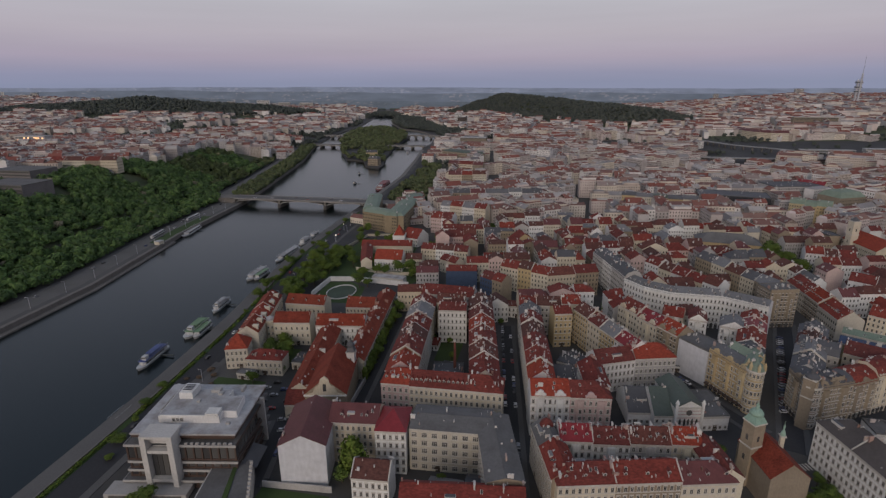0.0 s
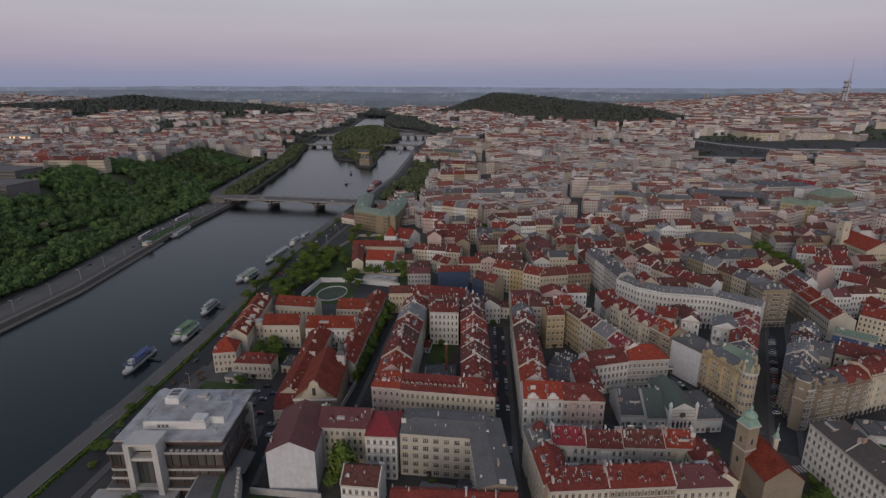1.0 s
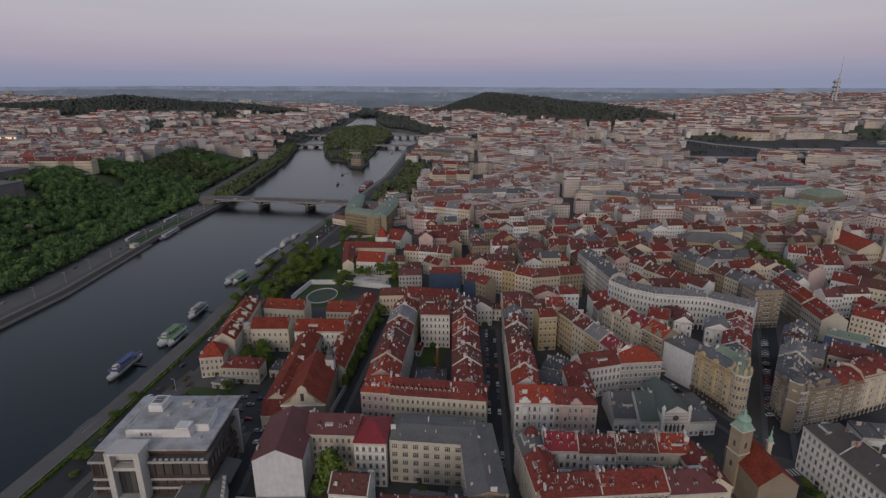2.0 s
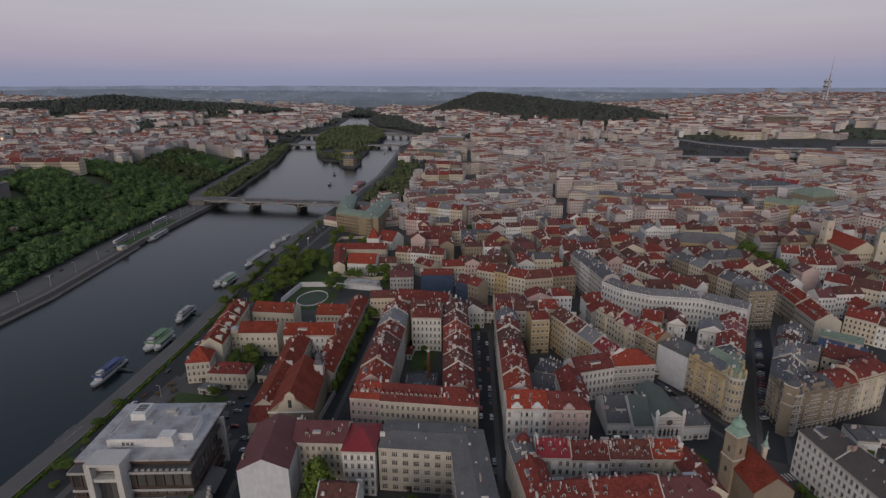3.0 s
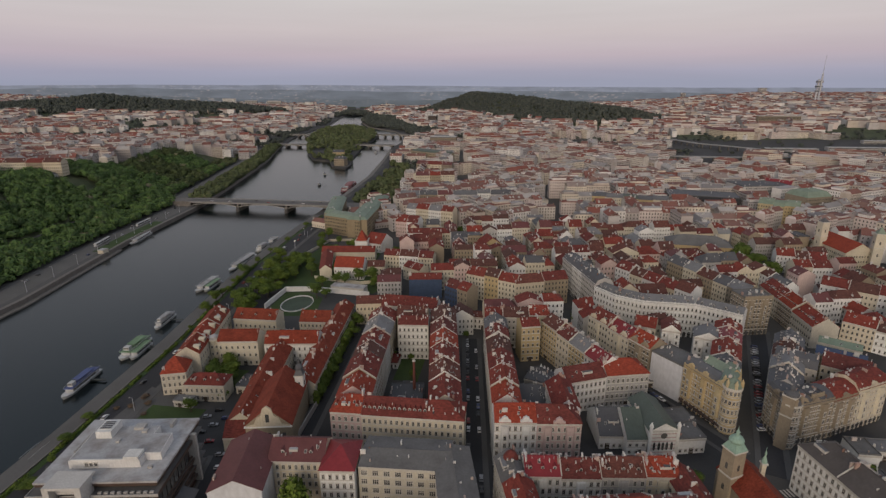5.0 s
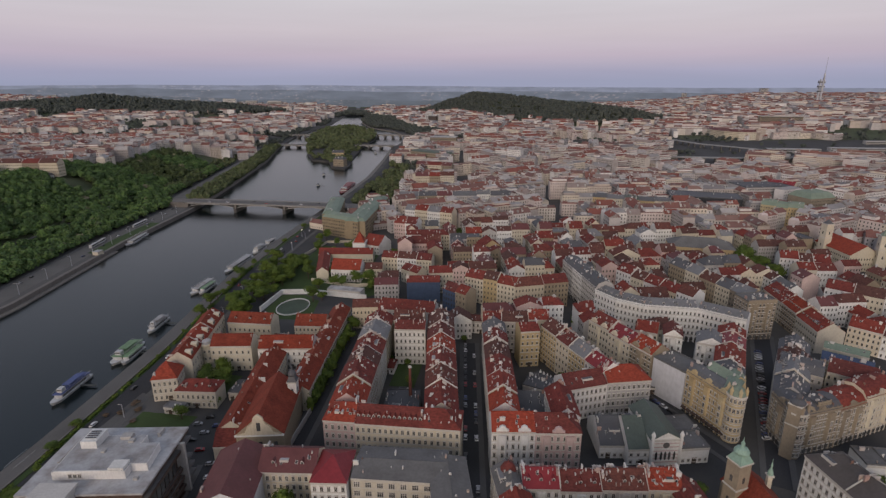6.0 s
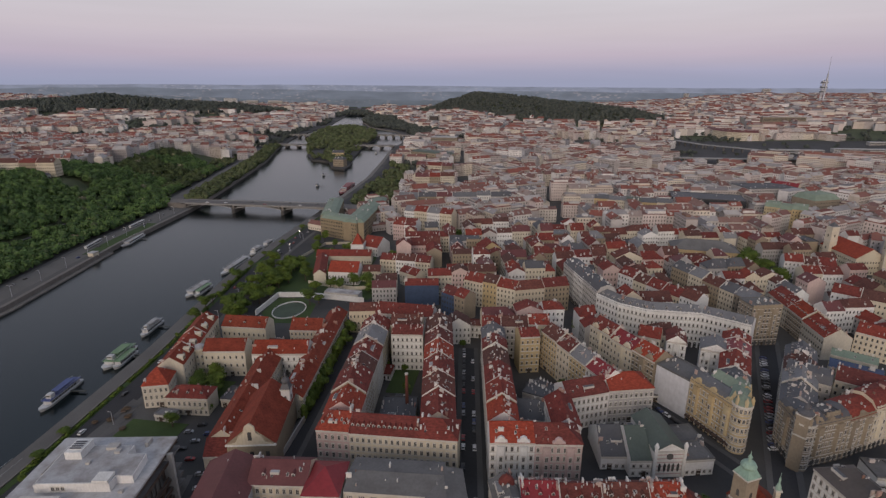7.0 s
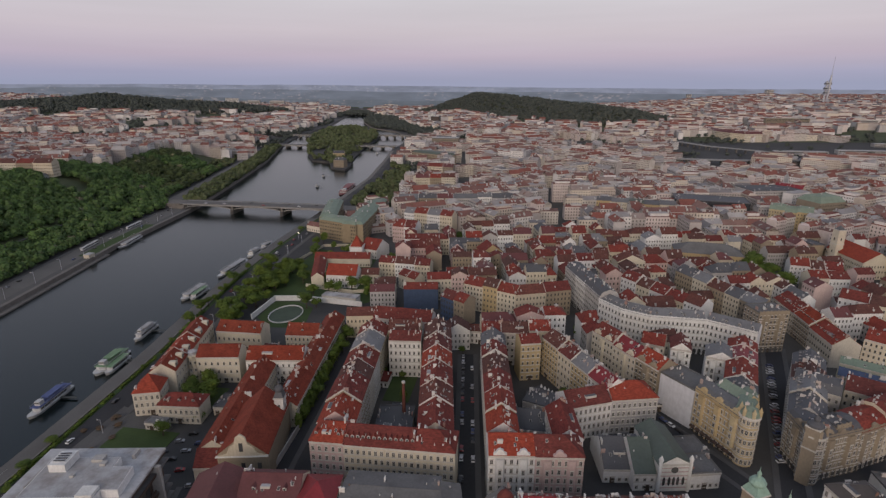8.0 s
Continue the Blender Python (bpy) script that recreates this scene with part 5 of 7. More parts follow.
for k, turn in enumerate((8, 34, -22)):
    fill(near_town, lambda x, y: right_side(x, y) and in_view(x, y) and y < 940 and zone(x, y) == k, -260, 900, 600, 940, radians(turn), 66, 52, 9, 2, 14, 25, 0.36, 8 + k, house_w=(13, 30))
fill(near_town, lambda x, y: x > 330 and in_view(x, y), 180, 700, 300, 600, radians(-20), 56, 46, 9, 2, 15, 21, 0.08, 9)
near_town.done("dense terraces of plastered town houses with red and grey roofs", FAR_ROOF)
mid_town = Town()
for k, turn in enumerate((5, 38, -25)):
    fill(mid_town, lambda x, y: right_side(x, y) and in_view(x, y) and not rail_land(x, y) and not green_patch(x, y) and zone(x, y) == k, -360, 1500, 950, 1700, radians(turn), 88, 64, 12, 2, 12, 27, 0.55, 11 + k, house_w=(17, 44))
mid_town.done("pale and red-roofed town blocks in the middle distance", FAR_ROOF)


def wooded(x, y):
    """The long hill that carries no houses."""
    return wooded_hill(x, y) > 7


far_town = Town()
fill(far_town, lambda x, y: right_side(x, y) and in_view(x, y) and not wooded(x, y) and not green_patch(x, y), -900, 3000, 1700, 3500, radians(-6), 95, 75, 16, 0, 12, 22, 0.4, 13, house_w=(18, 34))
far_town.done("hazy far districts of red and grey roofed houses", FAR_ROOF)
left_town = Town()


def left_ok(x, y):
    into = piecewise(LEFT_BANK, y) - x
    edge = 245 - 60 * smooth(690, 760, y) - 140 * smooth(1000, 1150, y)
    return into > edge and in_view(x, y) and not green_patch(x, y) and not 1230 < y + 0.1 * x < 1300


fill(left_town, lambda x, y: left_ok(x, y), -2400, -500, 560, 1700, radians(20), 80, 62, 13, 2, 15, 22, 0.3, 15, house_w=(13, 28))
fill(left_town, lambda x, y: left_ok(x, y) and left_hill(x, y) < 9, -4700, -700, 1700, 3400, radians(14), 100, 80, 18, 0, 12, 24, 0.5, 17, house_w=(18, 34))
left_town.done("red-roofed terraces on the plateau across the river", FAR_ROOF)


# ---- trees ----
def clump_cloud(verts, faces, cx, cy, z0, rx, rz, n, size, r):
    """A crown: a ragged core and n leafy tufts scattered over an uneven dome."""
    for _ in range(n):
        th, ph = r.uniform(0, 2 * math.pi), math.acos(r.uniform(-0.55, 1))
        k = r.uniform(0.62, 1.05)
        x, y, z = cx + rx * k * math.sin(ph) * math.cos(th), cy + rx * k * math.sin(ph) * math.sin(th), z0 + rz * k * math.cos(ph)
        s = size * r.uniform(0.6, 1.35)
        # tufts lie roughly on the dome, tilted at random
        nx, ny, nz = math.sin(ph) * math.cos(th) + r.uniform(-.45, .45), math.sin(ph) * math.sin(th) + r.uniform(-.45, .45), math.cos(ph) + r.uniform(-.35, .45)
        q = Vector((nx, ny, nz)).normalized()
        a = q.orthogonal().normalized()
        b = q.cross(a)
        turn = r.uniform(0, math.pi)
        ct, st = math.cos(turn) * s, math.sin(turn) * s
        ax, ay, az = a.x * ct + b.x * st, a.y * ct + b.y * st, a.z * ct + b.z * st
        ct, st = -math.sin(turn) * s * 0.8, math.cos(turn) * s * 0.8
        bx, by, bz = a.x * ct + b.x * st, a.y * ct + b.y * st, a.z * ct + b.z * st
        lift = s * r.uniform(0.1, 0.35)
        n0 = len(verts)
        verts.extend(((x - ax - q.x * lift, y - ay - q.y * lift, z - az - q.z * lift), (x - bx * .9, y - by * .9, z - bz * .9), (x + ax - q.x * lift, y + ay - q.y * lift, z + az - q.z * lift), (x + bx, y + by, z + bz)))
        faces.append((n0, n0 + 1, n0 + 2))
        faces.append((n0, n0 + 2, n0 + 3))


def core(verts, faces, cx, cy, z0, rx, rz, r):
    n0 = len(verts)
    rings = ((-0.75, 0.5), (-0.2, 0.8), (0.35, 0.75), (0.75, 0.4))
    for z, k in rings:
        for i in range(6):
            t = 2 * math.pi * i / 6 + z
            q = k * r.uniform(0.75, 1.05) * rx
            verts.append((cx + q * math.cos(t), cy + q * math.sin(t), z0 + rz * z))
    for j in range(3):
        for i in range(6):
            a, b = n0 + j * 6 + i, n0 + j * 6 + (i + 1) % 6
            faces.append((a, b, b + 6, a + 6))
    faces.append(tuple(n0 + 18 + i for i in range(6)))


def wood(name, places, mat_, label, n, size, seed, squash=0.8):
    r = random.Random(seed)
    verts, faces = [], []
    for x, y, rad in places:
        z = max(ground_z(x, y), -0.5)
        rz = rad * squash * r.uniform(0.85, 1.3)
        core(verts, faces, x, y, z + rz * 1.25, rad * 0.85, rz * 0.9, r)
        clump_cloud(verts, faces, x, y, z + rz * 1.25, rad, rz, n, size, r)
    g = Geo()
    g.v, g.f, g.m = verts, faces, [0] * len(faces)
    return tagged(new(name, g.mesh(name, mat_)), label, "woodland", kind="stuff")


r = random.Random(21)
park = []
near_trees = {}
for _ in range(16000):
    y = r.uniform(60, 1050)
    into = r.uniform(36 + 28 * smooth(680, 730, y), 250 - 70 * smooth(690, 760, y))
    x = piecewise(LEFT_BANK, y) - into
    if not -150 - 1.7 * y < x or (y > 430 and noise.noise((x * 0.012, y * 0.012, 1.5)) < -0.36) or 80 < into < 93 and y > 380 and noise.noise((0.0, y * 0.014, 5.5)) > -0.08 or taken(x, y, 5.0):
        continue
    rad = r.uniform(3.0, 7.0)
    cell = (int(x // 9), int(y // 9))
    if any(abs(x - a) + abs(y - b) < 0.92 * max(rad, q) for i in (-1, 0, 1) for j in (-1, 0, 1) for a, b, q in near_trees.get((cell[0] + i, cell[1] + j), ())):
        continue
    near_trees.setdefault(cell, []).append((x, y, rad))
    park.append((x, y, rad))
park.sort(key=lambda p: p[1])
bare = [p for p in park if p[1] > 800 and noise.noise((p[0] * 0.011, p[1] * 0.011, 3.3)) > -0.1]
blossom = [park[k] for k in range(40, len(park), 97)]
park = [p for p in park if p not in blossom]
wood("blossom_trees", blossom, BLOSSOM, "pale blossoming trees in the park", 90, 1.0, 9)
wood("park_trees", [p for p in park if p not in bare], WOOD_LEAF, "dense fresh green park trees on the river slope", 96, 1.15, 1)
wood("budding_trees", bare, BUD_LEAF, "brown budding park trees at the end of the slope", 70, 1.1, 6)

far_wood = []
for _ in range(16000):
    x, y = r.uniform(-560, 620), r.uniform(1950, 3340)
    if wooded(x, y) and right_side(x, y):
        far_wood.append((x, y, r.uniform(6, 10)))
for _ in range(12000):
    x, y = r.uniform(-2900, -900), r.uniform(2050, 3100)
    if left_hill(x, y) > 7 and in_view(x, y):
        far_wood.append((x, y, r.uniform(8, 13)))
for _ in range(16000):
    x, y = r.uniform(-3800, 1900), r.uniform(900, 3400)
    if in_view(x, y) and (x < piecewise(LEFT_BANK, y) - 60 or right_side(x, y)) and (green_patch(x, y) or (x < -400 and 1235 < y + 0.1 * x < 1295) or (rail_land(x, y) and noise.noise((x * 0.01, y * 0.01, 2)) > 0.2) or r.random() < 0.04):
        far_wood.append((x, y, r.uniform(4, 8)))
for _ in range(1500):
    y = r.uniform(1640, 2560)
    x = piecewise(RIGHT_BANK, y) + r.uniform(25, 190)
    far_wood.append((x, y, r.uniform(5, 9)))
for _ in range(2200):
    y = r.uniform(1340, 2900)
    x = piecewise(LEFT_BANK, y) - r.uniform(12, 230)
    if noise.noise((x * 0.006, y * 0.004, 3.1)) > -0.05:
        far_wood.append((x, y, r.uniform(4, 8)))
for _ in range(420):
    y = r.uniform(2660, 2960)
    far_wood.append((r.uniform(piecewise(LEFT_BANK, y) - 60, piecewise(RIGHT_BANK, y) + 60), y, r.uniform(7, 11)))
for _ in range(500):
    y = r.uniform(1960, 2600)
    far_wood.append((piecewise(RIGHT_BANK, y) + r.uniform(3, 60), y, r.uniform(6, 10)))
wood("hill_woods", far_wood, HAZED_LEAF, "dark woods on the far hills, greyed blue by haze", 13, 3.0, 2, 0.7)
bankside = []
for _ in range(1100):
    y = r.uniform(722, 1360)
    bankside.append((piecewise(LEFT_BANK, y) - (r.uniform(-1.5, 30) if r.random() < 0.78 else r.uniform(60, 90)), y, r.uniform(3.2, 5.6)))
for _ in range(760):
    y = r.uniform(725, 1070)
    b = piecewise(RIGHT_BANK, y)
    x = r.uniform(b + 28, -172 - 0.13 * (y - 730))
    if noise.noise((x * 0.03, y * 0.02, 8.0)) > -0.15:
        bankside.append((x, y, r.uniform(2.8, 5.5)))
for _ in range(120):
    y = r.uniform(1070, 1350)
    bankside.append((piecewise(RIGHT_BANK, y) + r.uniform(27, 33), y, r.uniform(3, 5)))


def on_island(x, y):
    hit = False
    for (xa, ya), (xb, yb) in zip(ISLAND, ISLAND[1:] + ISLAND[:1]):
        if (ya > y) != (yb > y) and x < (xb - xa) * (y - ya) / (yb - ya) + xa:
            hit = not hit
    return hit


for _ in range(3600):
    x, y = r.uniform(-690, -320), r.uniform(1060, 1980)
    if on_island(x, y) and noise.noise((x * 0.02, y * 0.012, 6)) > (-0.2 if y < 1400 else -0.45) and not (-385 < x < -340 and y < 1120):
        bankside.append((x, y, r.uniform(3.5, 6) if y < 1400 else r.uniform(5, 8)))
wood("bankside_trees", bankside, BANK_LEAF, "trees along the river banks and on the island", 26, 2.0, 3)

# ---- landmarks ----
def frame_on(A, B, z=0.0):
    return Matrix.Translation((A[0], A[1], z)) @ Matrix.Rotation(math.atan2(B[1] - A[1], B[0] - A[0]), 4, "Z")


def hotel():
    root = thing("hotel", "terraced concrete hotel with pale flat roof and brown cladding", "hotel", frame_on((-166, 164), (-126, 171)))
    claim(-148, 185, 26, 24, radians(10))
    W, D = 41, 36
    g = Geo()
    g.box(-1.5, -1.5, 23.2, W + 1.5, D + 0.5, 24.0)
    part("roof_plate", g, ROOFS["pale"], root, "pale weathered flat roof membrane")
    g = Geo()
    for x0, y0, x1, y1 in ((-1.2, -1.2, W + 1.2, -0.6), (-1.2, D - 0.4, W + 1.2, D + 0.2), (-1.2, -0.6, -0.6, D - 0.4), (W + 0.6, -0.6, W + 1.2, D - 0.4)):
        g.box(x0, y0, 21.9, x1, y1, 23.2)
    part("fascia", g, WALLS["brown"], root, "brown metal roof edge")
    g = Geo()
    g.slab([(7, 6), (33, 6), (33, 10), (39, 10), (38, 22), (31, 22), (31, 27), (6, 27)], 24.0, 27.2)
    pent = part("penthouse", g, WALLS["white"], root, "whitewashed rooftop plant storey")
    g = Geo()
    g.slab([(7.3, 6.3), (32.7, 6.3), (32.7, 10.3), (38.7, 10.3), (37.7, 21.7), (30.7, 21.7), (30.7, 26.7), (6.4, 26.7)], 27.2, 27.32)
    part("roof_membrane", g, ROOFS["pale"], pent)
    g = Geo()
    g.box(8, 5.9, 27.2, 32, 6.4, 27.7)
    g.box(27, 6.2, 27.2, 32.5, 11, 28.4)
    part("parapet", g, WALLS["white"], root)
    for k in range(3):
        part("window", WIN_SMALL, None, pent, "", pose(13.5 + k * 1.7, 6, 24.9))
    g = Geo()
    g.box(10, 19, 27.2, 16, 27, 30.4)
    g.box(10.8, 20.5, 30.4, 15.2, 26, 30.6)
    lift = part("lift_housing", g, WALLS["white"], root, "white box with louvred top")
    for k in range(4):
        g = Geo()
        g.box(11, 20.8 + k * 1.3, 30.62, 15, 21.3 + k * 1.3, 30.9)
        part("louvre", g, ROOFS["slate"], lift)
    for x, y, a, b, h in ((22, 24, 4, 3, 1.3), (26, 22, 2, 2, 1.0), (4, 30, 1.0, 5, 0.8), (33, 30, 1.2, 4, 1.8), (19, 16, 1.4, 1.4, 1.0), (36, 5, 1.6, 1.2, 0.9), (3, 15, 0.6, 12, 0.6)):
        g = Geo()
        g.box(x, y, 23.9 if not (6 < x < 31 and 6 < y < 27) else 27.1, x + a, y + b, (24.0 if not (6 < x < 31 and 6 < y < 27) else 27.2) + h)
        part("roof_unit", g, WALLS["concrete"], root)
    # storeys: pale slab edges, dark glass between brown piers
    pier = Geo()
    pier.box(-0.35, -0.25, 0, 0.35, 0.25, 3.1)
    pier = pier.mesh("pier", WALLS["brown"])
    pane = Geo()
    pane.box(-1.2, -0.05, 0, 1.2, 0.05, 2.5)
    pane = pane.mesh("window", GLASS)
    for k, (z, out) in enumerate(((19.8, 3.4), (11.6, 3.0), (7.8, 3.4), (3.9, 5.2))):
        side = W + min(out, 3.4) * 0.55
        g = Geo()
        g.box(-out, -out, z - 0.9, side, D + 0.5, z)
        part("floor_slab", g, ROOFS["bitumen"], root)
        for x0, y0, x1, y1 in ((-out - 0.25, -out - 0.3, side + 0.3, -out), (side, -out, side + 0.3, D - 10), (-out - 0.25, -out, -out, D)):
            g = Geo()
            g.box(x0, y0, z - 0.75, x1, y1, z + 0.3)
            part("slab_edge", g, WALLS["brown"] if x0 == side else WALLS["concrete"], root, "dark brown side slab edge" if x0 == side else "pale concrete slab edge")
        foot, tall = (z - 7.6, 2.3) if k == 0 else (z - 3.8, 1.0)
        g = Geo()
        for x0, y0, x1, y1 in ((-out + 0.5, -out + 0.5, side - 0.5, -out + 0.9), (side - 0.9, -out + 0.9, side - 0.5, D - 10), (-out + 0.5, -out + 0.9, -out + 0.9, D - 0.5)):
            g.box(x0, y0, foot, x1, y1, foot + 0.9)
        part("cladding", g, WALLS["brown"], root, "dark brown stone cladding")
        n = int((side + out) // 3.4)
        for i in range(n + 1):
            x = -out + 0.6 + (side + out - 1.2) * i / n
            part("pier", pier, None, root, "", Matrix.Translation((x, -out + 0.6, foot)) @ Matrix.Diagonal((1, 1, tall, 1)))
            if i < n:
                part("window", pane, None, root, "", Matrix.Translation((x + (side + out - 1.2) / n / 2, -out + 0.75, foot + 0.7)) @ Matrix.Diagonal((1, 1, tall * 1.06, 1)))
        for i in range(8):
            part("window", pane, None, root, "", pose(side - 0.62, -out + 2.6 + i * 3.1, foot + 0.7, 0, 0, 90) @ Matrix.Diagonal((1, 1, tall * 1.06, 1)))
    for i in range(9):
        g = Geo()
        x = 21.5 + i * 2.3
        g.box(x, -2.9, 19.8, x + 1.3, -2.1, 20.5)
        part("planter", g, WALLS["concrete"], root, "pale terrace planter")
    g = Geo()
    g.box(0.5, 1.0, -1, W - 0.5, D - 0.5, 22.8)
    part("core", g, WALLS["brown"], root, "brown stone walls behind the terraces")
    g = Geo()
    g.box(W - 1.0, D - 9, -1, W + 3.2, D - 7.6, 22.6)
    part("fin", g, WALLS["concrete"], root, "upright pale concrete fin")
    # glass canopy over the side entrance
    g = Geo()
    g.solid([(W + 2, 0, 8.6), (W + 8, 0, 6.6), (W + 8, 14, 6.6), (W + 2, 14, 8.6), (W + 2, 0, 8.4), (W + 8, 0, 6.4), (W + 8, 14, 6.4), (W + 2, 14, 8.4)], [(0, 1, 2, 3), (7, 6, 5, 4), (0, 4, 5, 1), (1, 5, 6, 2), (2, 6, 7, 3), (3, 7, 4, 0)])
    part("canopy", g, ROOFS["slate"], root, "sloping blue-grey glass canopy")
    # tall pale portal in front
    for x0, x1 in ((6.0, 8.2), (17.0, 19.2)):
        g = Geo()
        g.box(x0, -7.5, -1, x1, -0.6, 25.6)
        part("portal_leg", g, WALLS["portal"], root, "tall pale concrete portal leg")
    for x0, y0, z0, x1, y1, z1 in ((6.0, -7.5, 25.6, 19.2, 1.5, 26.6), (8.2, -7.0, 18.4, 17.0, -4.0, 19.8), (8.2, -7.0, 4.6, 17.0, -4.0, 6.0)):
        g = Geo()
        g.box(x0, y0, z0, x1, y1, z1)
        part("portal_beam", g, WALLS["portal"], root, "pale concrete portal beam")
    g = Geo()
    g.slab([(8.2, -4.5), (17, -4.5), (15, -2.5), (12.5, -3.5), (10.5, -2.4)], 21.5, 24.0)
    part("balcony", g, WALLS["portal"], root)
    for i in range(4):
        g = Geo()
        g.box(8.4 + i * 2.15, -4.6, 6.0, 10.4 + i * 2.15, -4.35, 18.4)
        part("glazing", g, GLASS, root)
    # low entrance terrace
    g = Geo()
    g.box(-10, -12, -1, 24, -4, 2.6)
    part("podium", g, WALLS["concrete"], root)
    g = Geo()
    g.box(-8, -12.1, 0.6, 22, -11.9, 2.0)
    part("glazing", g, GLASS, root)
    return root


hotel()
annex = thing("hotel_annex", "low grey-roofed hotel wing with planted roof strip", "hotel wing", frame_on((-131, 148), (-108, 153)))
claim(-122, 162, 13, 13, radians(10))
g = Geo()
g.solid([(0, 0, -1), (22, 0, -1), (16, 24, -1), (0, 24, -1), (0, 0, 8), (22, 0, 8), (16, 24, 8), (0, 24, 8)], [(0, 1, 5, 4), (1, 2, 6, 5), (2, 3, 7, 6), (3, 0, 4, 7), (4, 5, 6, 7)])
part("body", g, WALLS["portal"], annex)
g = Geo()
g.slab([(0.6, 0.6), (21, 0.6), (15.4, 23.4), (0.6, 23.4)], 8.0, 8.15)
part("roof", g, ROOFS["bitumen"], annex)
g = Geo()
g.slab([(11, 1), (13, 1), (10.5, 23), (9, 23)], 8.15, 8.6)
part("planting_strip", g, LAWN, annex)
for k in range(9):
    g = Geo()
    y = 1.5 + k * 2.5
    x = 22 - y * 0.25
    g.box(x - 1.2, y, 8.15, x, y + 0.7, 9.4)
    part("merlon", g, WALLS["concrete"], annex)
g = Geo()
g.slab([(-0.2, -0.3), (22.2, -0.3), (22.2, 0.2), (-0.2, 0.2)], 7.6, 8.8)
part("parapet", g, WALLS["concrete"], annex)


def tower(name, x, y, w, h, label, wall, cap, ang=0.0, dome=9.0, lantern=True, openings=True, skirt=False):
    root = thing(name, label, "tower", Matrix.Translation((x, y, 0)) @ Matrix.Rotation(ang, 4, "Z"))
    claim(x, y, w / 2, w / 2, ang)
    a = w / 2
    g = Geo()
    g.box(-a, -a, -1, a, a, h)
    shaft = part("shaft", g, WALLS[wall], root)
    for z in (h * 0.62, h - 0.5):
        g = Geo()
        g.box(-a - 0.35, -a - 0.35, z, a + 0.35, a + 0.35, z + 0.6)
        part("cornice", g, TRIM, root)
    if openings:
        for k in range(4):
            for z in (h * 0.72, h * 0.4):
                g = Geo()
                pts = [(-0.6, z), (0.6, z), (0.6, z + 2.0), (0.35, z + 2.6), (-0.35, z + 2.6), (-0.6, z + 2.0)]
                g.face([(u, -a - 0.06, q) for u, q in pts])
                part("belfry_opening", g, GLASS, shaft, "", Matrix.Rotation(k * math.pi / 2, 4, "Z"))
    R = a * 1.25
    if skirt:
        g = Geo()
        g.lathe(0, 0, [(a * 1.55, h), (a * 1.5, h + 0.3), (a * 0.95, h + 2.6), (a * 0.8, h + 3.0)], 4)
        part("skirt_roof", g, ROOFS[cap], root)
        R, h = a * 0.95, h + 2.6
    g = Geo()
    if skirt:
        prof = [(R * 0.8, h), (R * 1.0, h + 0.7), (R * 1.02, h + 1.3), (R * 0.75, h + 2.4), (R * 0.3, h + 3.0), (R * 0.22, h + 3.4), (R * 0.24, h + 4.2), (R * 0.3, h + 4.4), (R * 0.06, h + 5.6), (0.06, h + 7.0)]
    elif lantern:
        prof = [(R, h + 0.1), (R * 0.98, h + 1.0), (R * 0.86, h + dome * 0.25), (R * 0.55, h + dome * 0.42), (R * 0.34, h + dome * 0.48), (R * 0.32, h + dome * 0.68), (R * 0.42, h + dome * 0.72), (R * 0.3, h + dome * 0.84), (R * 0.06, h + dome), (0.08, h + dome * 1.25)]
    else:
        prof = [(R, h + 0.1), (R * 0.6, h + dome * 0.4), (0.05, h + dome)]
    g.lathe(0, 0, prof, 12 if lantern else 4)
    part("cap", g, ROOFS[cap], root)
    return root


# church of the close: gable front, side turret
church = [o for o in bpy.data.objects if o.name == "church"][0]
g = Geo()
prof = [(0.5, 14.4), (4.0, 15.4), (5.4, 18.6), (7.4, 19.8), (8.2, 23.0), (10.2, 24.6), (12.2, 23.0), (13.0, 19.8), (15.0, 18.6), (16.4, 15.4), (19.9, 14.4)]
g.solid([(x, -0.6, z) for x, z in prof] + [(x, 0.15, z) for x, z in prof], [tuple(range(10, -1, -1)), tuple(range(11, 22))] + [(i, i + 1, i + 12, i + 11) for i in range(10)])
part("gable", g, WALLS["cream"], church, "curved cream baroque gable")
g = Geo()
g.box(9.4, -0.72, 16.5, 11.0, -0.6, 20.5)
part("niche", g, GLASS, church)
for x in (3.5, 10.2, 16.8):
    g = Geo()
    g.box(x - 0.8, -0.1, 5.0, x + 0.8, 0.0, 10.5)
    part("window", g, GLASS, church)
g = Geo()
g.box(-0.4, -0.8, 13.7, 20.8, 0.0, 14.4)
part("cornice", g, WALLS["white"], church)
tower("belfry", -104.5, 252, 4.2, 21.5, "slim white church belfry with a dark slated cap", "white", "slate", radians(8), 9, skirt=True)
stair = thing("stair_turret", "pale eight-sided stair turret in the hospital court", "turret", Matrix.Translation((-174.5, 292, 0)))
g = Geo()
g.lathe(0, 0, [(3.4, -0.5), (3.4, 15.2), (3.8, 15.5), (3.8, 16.1), (3.0, 16.3)], 8)
part("shaft", g, WALLS["cream"], stair)
g = Geo()
g.lathe(0, 0, [(2.7, 16.2), (2.5, 17.6), (2.8, 17.8), (0.5, 18.8), (0.1, 19.2)], 8)
part("cap", g, ROOFS["pale"], stair)
for k in range(3):
    for a in (-1.57, -0.785, -2.356):
        part("window", WIN_SMALL, None, stair, "", pose(3.18 * math.cos(a), 3.18 * math.sin(a), 2.6 + k * 4.4, 0, 0, math.degrees(a) + 90))
house((-127, 216), (-117, 218), 12, 8, "cream", "red", chimneys=1, small=True, rise=5)
